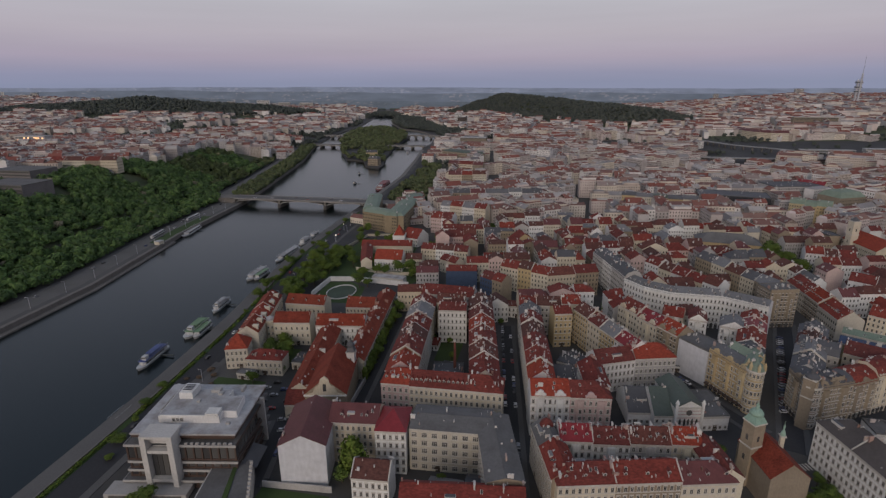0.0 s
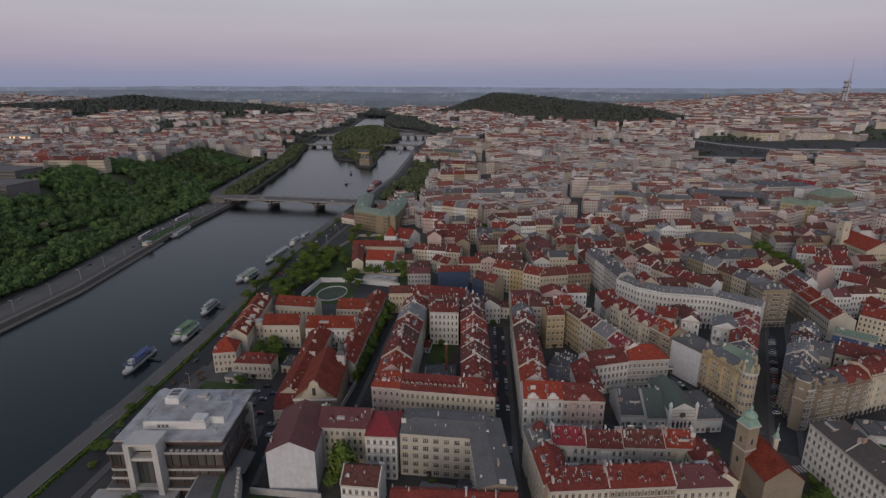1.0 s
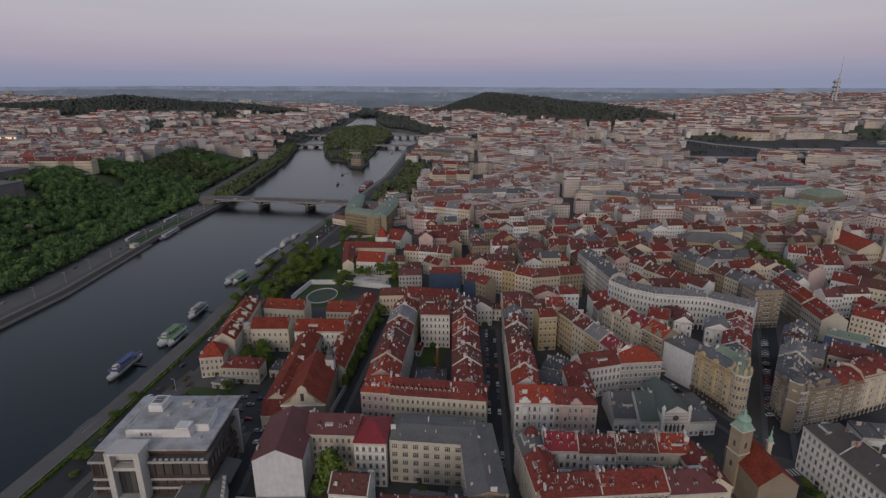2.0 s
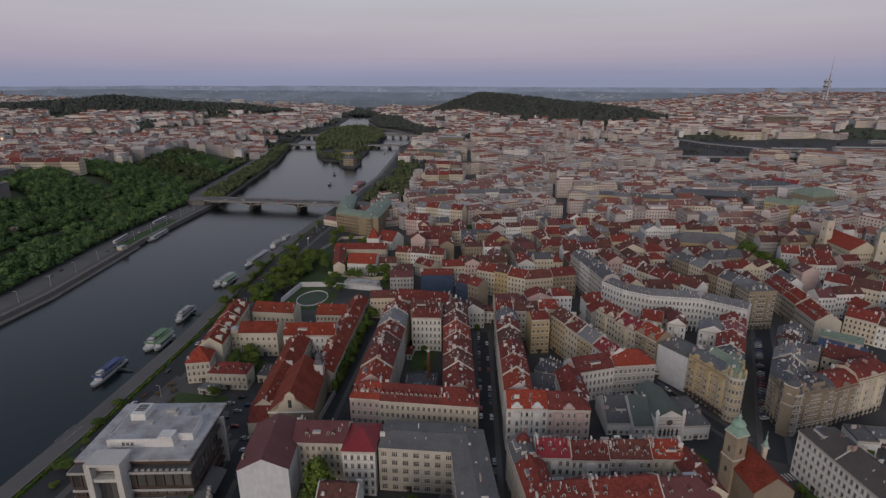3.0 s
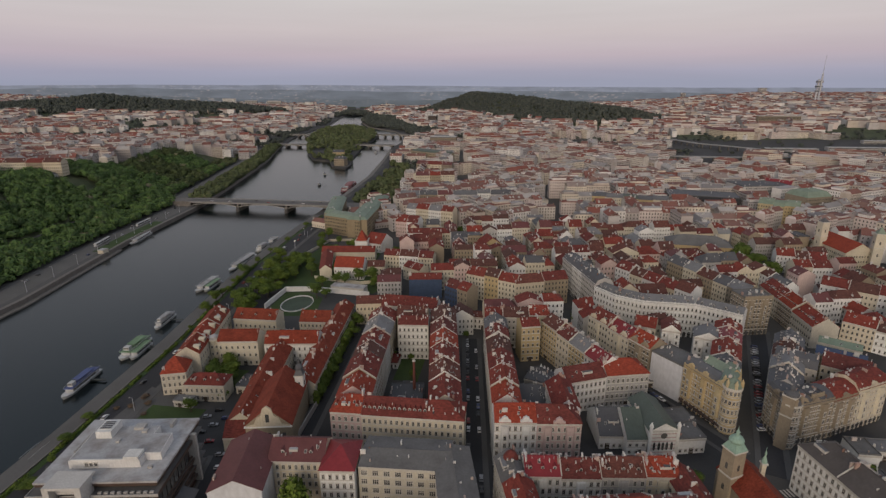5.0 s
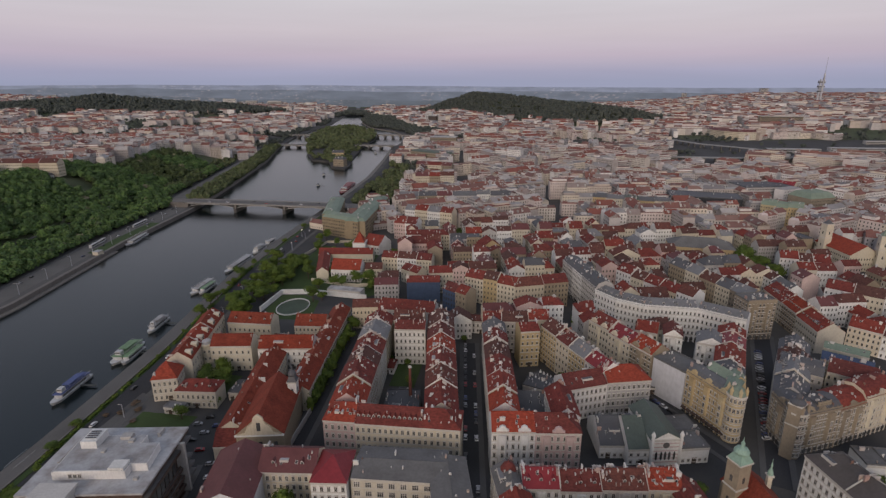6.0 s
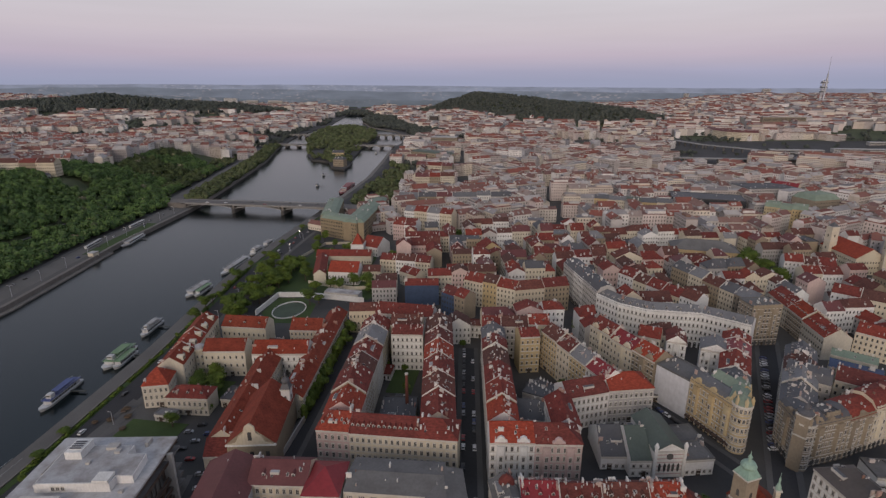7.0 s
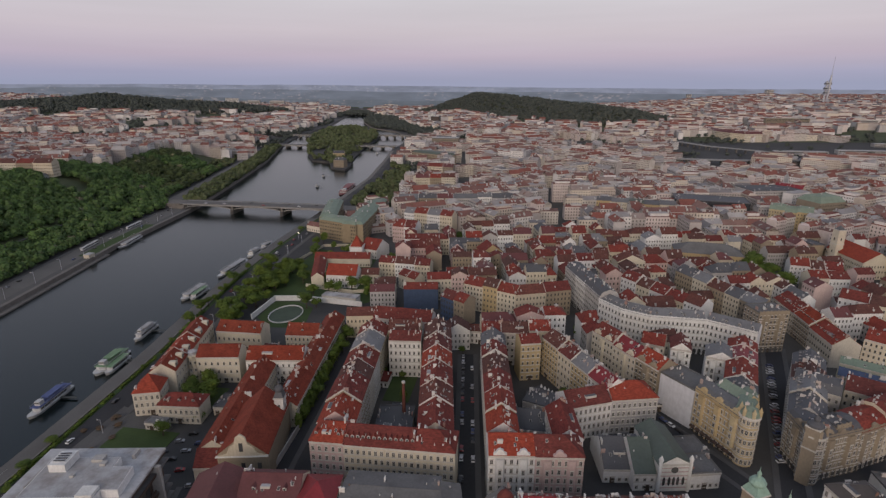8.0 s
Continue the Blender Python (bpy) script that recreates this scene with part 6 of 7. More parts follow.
# church with the green-capped tower
tower("church_tower", 84.5, 211, 5.6, 29.5, "pale stone church tower with a bright green copper cap", "beige", "verdigris", radians(28), 8.5, skirt=True)
house((87, 194.5), (102, 197.5), 24, 15, "beige", "rust", "cross", rise=6.5, chimneys=0, windows=(False, False), name="church", label="small gothic church with a plain gable and brown roof", group="")
tower("turret", 97, 214, 1.6, 22, "slender green copper ridge turret", "cream", "verdigris", 0, 5.5, openings=False)
# synagogue with its low wings
house((62, 241), (75, 243.6), 26, 13, "white", "darkgreen", "cross", rise=4, chimneys=0, windows=(False, False), name="synagogue", label="striped pale stone synagogue hall with dark green roof", group="")
house((41, 243), (52, 244.5), 22, 7, "white", "slate", "gable", chimneys=3, small=True, skylights=2)
shul = [o for o in bpy.data.objects if o.name == "synagogue"][0]
for x in (0.4, 12.9):
    g = Geo()
    g.taper(x, -0.2, 0, 15.2, 0.75, 0.7, 8)
    g.lathe(x, -0.2, [(0.95, 15.2), (0.95, 15.7), (0.7, 16.4), (0.08, 17.6)], 8)
    part("turret", g, WALLS["white"], shul)
for k in range(6):
    g = Geo()
    g.box(0.02, -0.12, 1.6 + k * 1.9, 13.2, 0.02, 2.05 + k * 1.9)
    part("stone_band", g, WALLS["pink"], shul)
for x, z, q, e in ((6.6, 10.4, 1.5, 1.5), (2.6, 5.0, 0.6, 2.2), (4.8, 5.0, 0.6, 2.2), (6.6, 5.0, 0.6, 2.2), (8.4, 5.0, 0.6, 2.2), (10.6, 5.0, 0.6, 2.2)):
    g = Geo()
    g.face([(x + q * math.cos(2 * math.pi * i / 14), -0.16, z + e * math.sin(2 * math.pi * i / 14)) for i in range(14)])
    part("window", g, GLASS, shul)
g = Geo()
g.box(-0.4, -0.5, 12.6, 13.7, 0.0, 13.3)
part("cornice", g, TRIM, shul)
house((52.5, 240), (61.5, 241.5), 24, 8.5, "white", "darkgreen", "gable", chimneys=2, small=True)
house((75.5, 244), (88, 247), 12, 8, "white", "bitumen", "flat", chimneys=2, small=True)
house((77, 259), (88, 262), 12, 6, "grey", "bitumen", "flat", chimneys=1, small=True)
tower("corner_turret", 124.5, 257, 5.0, 27, "domed stone turret on the beige corner house", "beige", "slate", radians(-45), 5, openings=False)
# parish church on the right with two towers
tower("church_tower", 283, 562, 7.0, 35, "tall pale church tower with a small open crown", "cream", "grey", radians(15), 4, lantern=False)
tower("church_tower", 312, 528, 7.5, 34, "broad pale church tower with a green copper roof", "cream", "green", radians(-12), 6, lantern=False)
house((288, 528), (314, 532), 46, 15, "cream", "orange", "cross", rise=8.5, chimneys=0, windows=(True, True), ends=(True, True), near=False, name="church", label="large pale church nave with a steep red roof", group="")
# the ministry by the bridge
house((-213, 581), (-167, 563), 20, 20, "ochre", "green", "mansard", rise=4, near=False, hips=(True, True), dormers=6, chimneys=3, label="large ochre public building with green copper roofs")
house((-160, 566), (-166, 690), 22, 20, "ochre", "green", "mansard", rise=4, near=False, hips=(True, True), dormers=0, chimneys=4, label="ochre public building wing with a green copper roof")
house((-236, 672), (-216, 590), 18, 20, "ochre", "green", "mansard", rise=4, near=False, hips=(True, True), dormers=0, chimneys=3, label="ochre public building river wing with a green copper roof")
tower("gate_tower", -151, 517, 12, 13, "low white tower under a red pyramid roof", "white", "orange", radians(5), 10, lantern=False, openings=False)
house((-150, 522), (-132, 516), 22, 9, "white", "red", near=False, chimneys=1)


def tv_tower():
    root = thing("television_tower", "tall pale three-tube television tower on the far hill", "tower", Matrix.Translation((1224, 2600, 55)))
    for dx, dy, h in ((-6, 0, 112), (6, 3, 118), (2, -8, 136)):
        g = Geo()
        g.taper(dx, dy, 0, h, 3.6, 3.2, 10)
        part("tube", g, STEEL, root)
    for z, r0 in ((58, 11), (76, 13), (95, 13)):
        g = Geo()
        g.box(-r0 * 0.75 - 2, -r0 * 0.6, z, r0 * 0.75, r0 * 0.7, z + 12)
        part("cabin", g, STEEL, root)
        g = Geo()
        g.box(-r0 * 0.75 - 2.2, -r0 * 0.6 - 0.2, z + 4, r0 * 0.75 + 0.2, r0 * 0.7 + 0.2, z + 8)
        part("window_band", g, GLASS, root)
    g = Geo()
    g.taper(2, -8, 135, 205, 1.1, 0.4, 8)
    part("mast", g, STEEL, root)


tv_tower()


def slab_block(x, y, w, d, h, wall, label, z=None, roof="pale"):
    root = thing("office_block", label, "building", Matrix.Translation((x, y, ground_z(x, y) if z is None else z)), "far large buildings")
    g = Geo()
    g.box(0, 0, -5, w, d, h)
    part("body", g, WALLS[wall], root)
    g = Geo()
    g.box(-0.3, -0.3, h, w + 0.3, d + 0.3, h + 1)
    part("roof", g, ROOFS[roof], root)
    n = int(h // 4)
    g = Geo()
    for k in range(n):
        g.box(1, -0.2, 2 + k * 4, w - 1, 0.0, 3.8 + k * 4)
    part("strip_glazing", g, GLASS, root, "", None, "stuff")


slab_block(735, 1905, 125, 20, 30, "beige", "long brown office slab across the rail yards")
slab_block(985, 1890, 150, 25, 18, "concrete", "long low concrete office building")
slab_block(-395, 2230, 28, 20, 42, "white", "white far tower block near the river")
slab_block(-360, 2100, 30, 24, 36, "brown", "brown far tower block near the river")
slab_block(1330, 3480, 40, 26, 52, "grey", "grey high-rise on the horizon")
slab_block(905, 3480, 26, 22, 44, "grey", "grey high-rise on the horizon")
slab_block(-240, 1420, 70, 30, 24, "beige", "brown riverside building beyond the bridges")
slab_block(-1010, 1500, 90, 30, 22, "white", "pale school building on the plateau")
for k in range(26):
    rr = random.Random(900 + k)
    slab_block(rr.uniform(-4200, -1500), rr.uniform(3100, 3500), rr.uniform(30, 90), 14, rr.uniform(24, 46), rr.choice(("white", "concrete", "grey")), "pale far housing slab on the hill")

# railway viaduct and yards
BALLAST = surface("track_ballast", [(0.060, 0.058, 0.058), (0.070, 0.066, 0.064)], big=0.02, fine=0.3)
g = Geo()
for i in range(26):
    x0, x1 = 300 + i * 45, 345 + i * 45
    for y0, y1 in ((1262, 1380), (1380, 1500), (1500, 1636)):
        k = max(0, 0.25 * (y0 - 1250))
        g.face([(x0 + k, y0, ground_z(x0 + k, y0) + 0.4), (x1 + k, y0, ground_z(x1 + k, y0) + 0.4), (x1 + k, y1, ground_z(x1 + k, y1) + 0.4), (x0 + k, y1, ground_z(x0 + k, y1) + 0.4)])
g.face([(270, 1112, 0.4), (400, 1112, 0.4), (560, 1262, 0.4), (270, 1262, 0.4)])
for y in range(1640, 1960, 40):
    g.face([(255, y, ground_z(255, y) + 0.5), (440, y, ground_z(440, y) + 0.5), (440, y + 40, ground_z(440, y + 40) + 0.5), (255, y + 40, ground_z(255, y + 40) + 0.5)])
setting("rail_yard", g, BALLAST, "dark rail yard with tracks", "rail yard")


def viaduct(pts, z, w, label):
    root = thing("viaduct", label, "viaduct")
    g = Geo()
    c = Geo()
    for a, b in zip(pts, pts[1:]):
        n = math.hypot(b[0] - a[0], b[1] - a[1])
        ux, uy = (b[0] - a[0]) / n, (b[1] - a[1]) / n
        ox, oy = -uy * w / 2, ux * w / 2
        g.slab([(a[0] - ox, a[1] - oy), (b[0] - ox, b[1] - oy), (b[0] + ox, b[1] + oy), (a[0] + ox, a[1] + oy)], z - 1.6, z)
        k = 8.0
        while k < n:
            x, y = a[0] + ux * k, a[1] + uy * k
            c.box(x - 1, y - w * 0.3, -2, x + 1, y + w * 0.3, z - 1.6)
            k += 22
    part("deck", g, BRIDGE, root)
    part("columns", c, STONE, root, "", None, "stuff")


viaduct([(270, 1960), (350, 1690), (440, 1480), (560, 1360), (760, 1270)], 11, 13, "curving railway viaduct over the yards")
viaduct([(300, 1230), (420, 1225), (640, 1250), (1000, 1300)], 10, 16, "long grey road viaduct over the rail yards")
for x, y, w, d, h in ((560, 1400, 120, 16, 9), (720, 1440, 150, 18, 8), (900, 1400, 130, 20, 8), (860, 1560, 140, 16, 9), (1020, 1520, 110, 18, 9)):
    slab_block(x, y, w, d, h, "concrete", "long low railway shed with a pale roof")
slab_block(-640, 492, 62, 40, 24, "office", "large dark grey office block at the park edge", 30, "bitumen")
slab_block(-700, 560, 60, 40, 20, "office", "dark grey stepped office block behind the park", 38, "bitumen")
house((-618, 646), (-604, 652), 12, 9, "white", "grey", near=False, z0=36, hips=(True, True), label="white villa among the park trees")
lit = thing("office_block", "long grey office building with rows of lit windows", "building", Matrix.Translation((-1105, 952, 38)), "far large buildings")
g = Geo()
g.box(0, 0, -6, 75, 20, 22)
part("body", g, WALLS["grey"], lit)
g = Geo()
g.box(-0.4, -0.4, 22, 75.4, 20.4, 23)
part("roof", g, ROOFS["pale"], lit)
rs = random.Random(3)
for k in range(3):
    for i in range(14):
        g = Geo()
        g.box(3 + i * 5, -0.3, 7 + k * 5, 6 + i * 5, -0.02, 10 + k * 5)
        part("window", g, LIT if rs.random() < 0.6 else GLASS, lit)
# small house at the island's tip
house((-372, 1066), (-350, 1063), 16, 14, "beige", "slate", "mansard", rise=5, near=False, z0=-0.5, hips=(True, True), label="beige lock house with dark roof at the island tip")
house((-420, 1195), (-395, 1200), 14, 10, "yellow", "slate", near=False, z0=-0.5)


# ---- garden court and walls beside the hospital ----
g = Geo()
g.slab([(-181, 376), (-166, 362), (-142, 364), (-148, 398), (-164, 408), (-181, 405)], -0.2, 0.1)
setting("lawn", g, LAWN, "green garden lawn behind the hospital", "lawn")
g = Geo()
n = 20
g.slab([(-163 + 11 * math.cos(2 * math.pi * i / n), 384 + 15 * math.sin(2 * math.pi * i / n)) for i in range(n)], 0.1, 0.16)
setting("sports_court", g, COURT, "oval green playing field with a pale rim", "playing field")
g = Geo()
for i in range(n):
    t0, t1 = 2 * math.pi * i / n, 2 * math.pi * (i + 1) / n
    a = [(-163 + q * 11.6 * math.cos(t) , 384 + q * 15.6 * math.sin(t)) for q, t in ((0.96, t0), (1.0, t0), (1.0, t1), (0.96, t1))]
    g.slab(a, 0.1, 0.9)
setting("court_rim", g, WALLS["white"], "low pale rim wall round the playing field", "low wall")


def garden_wall(name, pts, h, t, mat_, label):
    root = thing(name, label, "wall", None, "", "structure")
    for a, b in zip(pts, pts[1:]):
        n = math.hypot(b[0] - a[0], b[1] - a[1])
        ox, oy = -(b[1] - a[1]) / n * t / 2, (b[0] - a[0]) / n * t / 2
        g = Geo()
        g.slab([(a[0] - ox, a[1] - oy), (b[0] - ox, b[1] - oy), (b[0] + ox, b[1] + oy), (a[0] + ox, a[1] + oy)], -0.5, h)
        part("panel", g, mat_, root)


garden_wall("garden_wall", [(-183, 372), (-182, 407), (-160, 411), (-113, 406)], 4.0, 0.8, WALLS["white"], "high white garden wall round the playing field")
garden_wall("garden_wall", [(-170, 438), (-128, 430), (-112, 436)], 3.0, 0.6, WALLS["cream"], "pale convent garden wall")
garden_wall("church_wall", [(-98, 224), (-99, 258)], 3.2, 0.5, WALLS["grey"], "grey wall along the church lane")
house((-146, 411), (-118, 408), 8, 5, "white", "pale", "flat", small=True, chimneys=0, label="low white pavilion beside the garden wall")
for x0, y0, x1, y1 in ((-172, 262, -151, 286), (-138, 300, -124, 326), (-66, 288, -52, 318), (-184, 216, -154, 246), (-172, 312, -158, 325)):
    g = Geo()
    g.box(x0, y0, -0.2, x1, y1, 0.16)
    setting("lawn", g, LAWN, "small dark green courtyard lawn", "lawn")
g = Geo()
for k in range(9):
    x, y = 112.5 + k * 1.5, 222.5 + k * 0.5
    g.slab([(x, y), (x + 0.7, y + 0.2), (x - 0.6, y + 4.2), (x - 1.3, y + 4.0)], 0.0, 0.012 + 0.06)
setting("crossing", g, TRIM, "white zebra crossing bars on the asphalt", "zebra crossing")
g = Geo()
g.slab([(-196, 205), (-182, 200), (-160, 214), (-160, 250), (-196, 262)], -0.2, 0.1)
setting("forecourt", g, PAVING, "paved forecourt beside the embankment road", "forecourt")

g = Geo()
g.box(-114, 152, -0.2, -84, 169, 0.12)
setting("lawn", g, LAWN, "narrow dark lawn behind the hotel wing", "lawn")
garden_wall("garden_wall", [(-114, 169.5), (-84, 171.5)], 3.0, 0.6, WALLS["grey"], "grey yard wall below the white gable")
g = Geo()
g.slab([(-192, 414), (-112, 412), (-100, 440), (-104, 468), (-130, 470), (-132, 515), (-196, 540), (-202, 440)], -0.2, 0.09)
setting("convent_garden", g, LAWN, "rough green gardens round the old convent", "garden")
garden_wall("garden_wall", [(-199, 420), (-203, 500), (-196, 548), (-160, 556)], 2.6, 0.5, WALLS["cream"], "plain garden wall along the embankment")
garden_wall("garden_wall", [(-100, 440), (-103, 468)], 2.6, 0.5, WALLS["cream"], "plain convent boundary wall")

# ---- trees ----
def tree_meshes(seed, rad, height, leaf):
    r = random.Random(seed)
    t = Geo()
    t.taper(0, 0, -0.4, height * 0.45, 0.32, 0.2, 8)
    for k in range(5):
        a = k * 1.257 + r.uniform(-0.3, 0.3)
        t.taper(0.1 * math.cos(a), 0.1 * math.sin(a), height * 0.36, height * 0.72, 0.14, 0.05, 5, 0, rad * 0.55 * math.cos(a), rad * 0.55 * math.sin(a))
    t.taper(0, 0, height * 0.44, height * 0.8, 0.2, 0.06, 6)
    v, f = [], []
    for k in range(7):
        a, q = r.uniform(0, 6.3), r.uniform(0.1, 0.6) * rad
        cx, cy, cz = q * math.cos(a), q * math.sin(a), height * r.uniform(0.5, 0.8)
        core(v, f, cx, cy, cz, rad * 0.42, rad * 0.4, r)
        clump_cloud(v, f, cx, cy, cz, rad * 0.6, rad * 0.57, 150, 0.36, r)
    c = Geo()
    c.v, c.f, c.m = v, f, [0] * len(f)
    return t.mesh("trunk", BARK), c.mesh("crown", leaf)


TREES = [tree_meshes(40 + k, 3.4 + 0.5 * (k % 3), 9 + k, LEAF) for k in range(5)]


def tree(x, y, size=1.0, k=None, label="broad street tree in fresh spring leaf", tall=1.0, sorts=None):
    r = random.Random(int(x * 31 + y * 17))
    trunk, crown = (sorts or TREES)[r.randrange(len(sorts or TREES)) if k is None else k]
    root = thing("tree", label, "tree", pose(x, y, max(ground_z(x, y), 0.0), 0, 0, r.uniform(0, 360)) @ Matrix.Diagonal((size * 1.55, size * 1.55, size * r.uniform(1.2, 1.5) * tall * 0.76, 1)), "town trees")
    part("trunk", trunk, None, root)
    part("crown", crown, None, root)


tree(-79.5, 181, 1.3, None, "tall dense courtyard tree in fresh leaf", 1.6)
for x, y, s in ((-82, 178, 0.8), (-160.5, 243, 0.62), (-152, 396, 1.0), (-146, 399, 0.8),
                (-170, 338, 1.0), (-166, 334, 0.7), (-207, 345, 0.7), (-207, 380, 1.2), (-203, 388, 1.1), (-208, 407, 1.3), (-202, 400, 1.1), (-210, 420, 1.1), (-213, 445, 1.2), (-206, 436, 1.0), (-217, 474, 1.1),
                (-212, 460, 0.9), (-194, 372, 0.9), (-190, 392, 1.0), (-188, 404, 0.9), (-117, 434, 1.1), (-113, 430, 0.8), (-116, 344, 0.7), (-103, 296, 0.9), (-101, 285, 0.8), (-104, 306, 0.8), (-102, 275, 0.7), (-104, 320, 0.7),
                (-122, 604, 1.1), (-127, 598, 0.9), (-118, 598, 0.8), (-71, 590, 0.9), (-62, 592, 1.0), (-80, 585, 0.8), (200, 526, 1.5), (206, 520, 1.4), (211, 515, 1.5), (217, 504, 1.3), (197, 538, 1.4), (192, 546, 1.2), (204, 510, 1.3), (209, 500, 1.4), (214, 492, 1.2), (203, 494, 1.3), (208, 484, 1.2), (198, 512, 1.3), (216, 524, 1.2), (205, 538, 1.3),
                (-165, 272, 0.9), (-158, 278, 1.0), (-162, 283, 0.9), (-154, 270, 0.8), (-170, 280, 0.7), (-132, 312, 0.9), (-128, 306, 0.7), (-60, 312, 0.5), (-56, 292, 0.5), (27, 300, 0.7), (31, 296, 0.6), (29, 303, 0.6), (44, 385, 0.8), (41, 378, 0.7), (46, 373, 0.7), (106, 196, 0.7), (110, 202, 0.7),
                (74, 222, 0.7), (78, 226, 0.6), (-200, 556, 0.9), (-203, 548, 0.8), (-190, 510, 0.8), (-178, 515, 0.8), (-140, 505, 0.7), (-186, 470, 0.9), (-192, 455, 0.9), (-196, 440, 0.9), (-190, 425, 0.9), (-48, 470, 0.8), (-42, 465, 0.8),
                (-60, 455, 0.7), (-158, 455, 0.8), (-148, 430, 0.8), (-140, 428, 0.8), (-108, 520, 0.8), (-112, 528, 0.9), (-153, 150, 0.8), (-158, 146, 0.7)):
    tree(x, y, s)
BARE = [tree_meshes(60 + k, 3.2, 8, TWIGS) for k in range(2)]
for x, y, s in ((-207.6, 231, 0.62), (-203.5, 212.5, 0.6), (-196, 184, 0.66), (-200, 199, 0.36), (-191, 172, 0.5)):
    tree(x, y, s, None, "round green bush on the verge of the quay road", 0.55)
for x, y, s in ((-194, 243, 0.42), (-192, 251, 0.5), (-200, 240, 0.36), (-187, 246, 0.45), (-183, 237, 0.4), (-186, 228, 0.35)):
    tree(x, y, s, None, "bare budding shrub beside the hotel forecourt", 0.5, BARE)
for y in list(range(270, 360, 30)) + list(range(360, 450, 13)) + [470, 498, 540, 600]:
    rr = random.Random(y)
    tree(piecewise(RIGHT_BANK, y) + 11.2 + rr.uniform(-0.6, 0.6), y + rr.uniform(-4, 4), rr.uniform(0.22, 0.34) if y < 360 else rr.uniform(0.5, 0.9), None, "young riverside tree in light green leaf")


def hedge(name, line, w, h, label, seed):
    r = random.Random(seed)
    v, f = [], []
    for (x0, y0), (x1, y1) in zip(line, line[1:]):
        n = max(1, int(math.hypot(x1 - x0, y1 - y0) / 1.3))
        for i in range(n):
            if noise.noise((x0 * 0.1, (y0 + (y1 - y0) * i / n) * 0.09, seed)) < -0.22:
                continue
            x, y = x0 + (x1 - x0) * i / n + r.uniform(-.3, .3), y0 + (y1 - y0) * i / n
            k = r.uniform(0.6, 1.3)
            core(v, f, x, y, h * 0.5 * k, w * 0.45, h * 0.5 * k, r)
            clump_cloud(v, f, x, y, h * 0.5 * k, w * 0.6, h * 0.6 * k, 16, 0.45, r)
    g = Geo()
    g.v, g.f, g.m = v, f, [0] * len(f)
    tagged(new(name, g.mesh(name, LEAF)), label, "hedge", kind="stuff")


hedge("hedge", [(piecewise(RIGHT_BANK, y) + 11.3, y) for y in range(120, 345, 15)], 2.4, 1.2, "low clipped hedge between quay and road", 4)
hedge("hedge", [(piecewise(RIGHT_BANK, y) + 11.3, y) for y in range(345, 480, 15)], 3.4, 2.2, "ragged green hedge between quay and road", 3)
hedge("hedge", [(-99.5, 258), (-107, 345)], 6.0, 8.5, "overgrown green hedge along the church lane", 5)


def roof_cones():
    root = thing("glazed_court", "grey courtyard roof with two rows of small white cone skylights", "courtyard roof", pose(15, 296, 0, 0, 0, -44))
    g = Geo()
    g.box(-7, -2, -0.5, 17, 9, 5.6)
    part("roof_slab", g, ROOFS["slate"], root)
    cone = Geo()
    cone.lathe(0, 0, [(0.75, 5.55), (0.7, 5.8), (0.08, 7.4)], 6)
    cone = cone.mesh("skylight_cone", WALLS["white"])
    for j in range(2):
        for k in range(9):
            part("skylight_cone", cone, None, root, "white cone skylight", Matrix.Translation((-5 + k * 2.5, 7.6 - j * 6.5, 0)))


roof_cones()
dome = thing("corner_dome", "small red tiled dome on a round house corner", "dome", Matrix.Translation((1.5, 203.5, 0)))
g = Geo()
g.lathe(0, 0, [(2.9, -0.5), (2.9, 20.4), (3.2, 20.5), (3.2, 21.0)], 14)
part("drum", g, WALLS["beige"], dome)
g = Geo()
g.lathe(0, 0, [(3.1, 20.9), (2.9, 22.4), (2.1, 23.8), (0.9, 24.7), (0.15, 25.1), (0.06, 26.4)], 14)
part("dome_roof", g, ROOFS["red"], dome)

rs = random.Random(5)
for x, y, w, d, h in ((-74, 300, 8, 10, 4), (-58, 276, 6, 5, 4), (12, 276, 12, 6, 5), (26, 250, 4, 10, 4), (60, 312, 9, 8, 5), (70, 300, 8, 5, 4), (100, 300, 10, 8, 6), (112, 296, 8, 12, 8), (20, 186, 16, 7, 6), (44, 191, 12, 6, 7),
                      (-70, 176, 10, 6, 4), (-45, 175, 14, 8, 5), (-30, 178, 8, 8, 6), (-182, 214, 8, 6, 4), (-172, 246, 10, 5, 4), (-146, 262, 6, 12, 5), (-60, 340, 12, 7, 6), (-30, 360, 14, 9, 9), (-12, 352, 12, 10, 11), (10, 360, 12, 10, 10),
                      (150, 246, 9, 12, 7), (160, 252, 10, 9, 5), (140, 230, 14, 8, 6), (142, 210, 18, 10, 8)):
    house((x, y), (x + w, y + rs.uniform(-0.6, 0.6)), d, h, rs.choice(("grey", "cream", "white", "beige")), rs.choice(("slate", "bitumen", "brown", "grey", "red")), rs.choice(("flat", "gable")), small=True, chimneys=rs.choice((1, 2)),
          name="outbuilding", label="low courtyard outbuilding with a plain dull roof", group="courtyard sheds", rise=1.5, skylights=1)
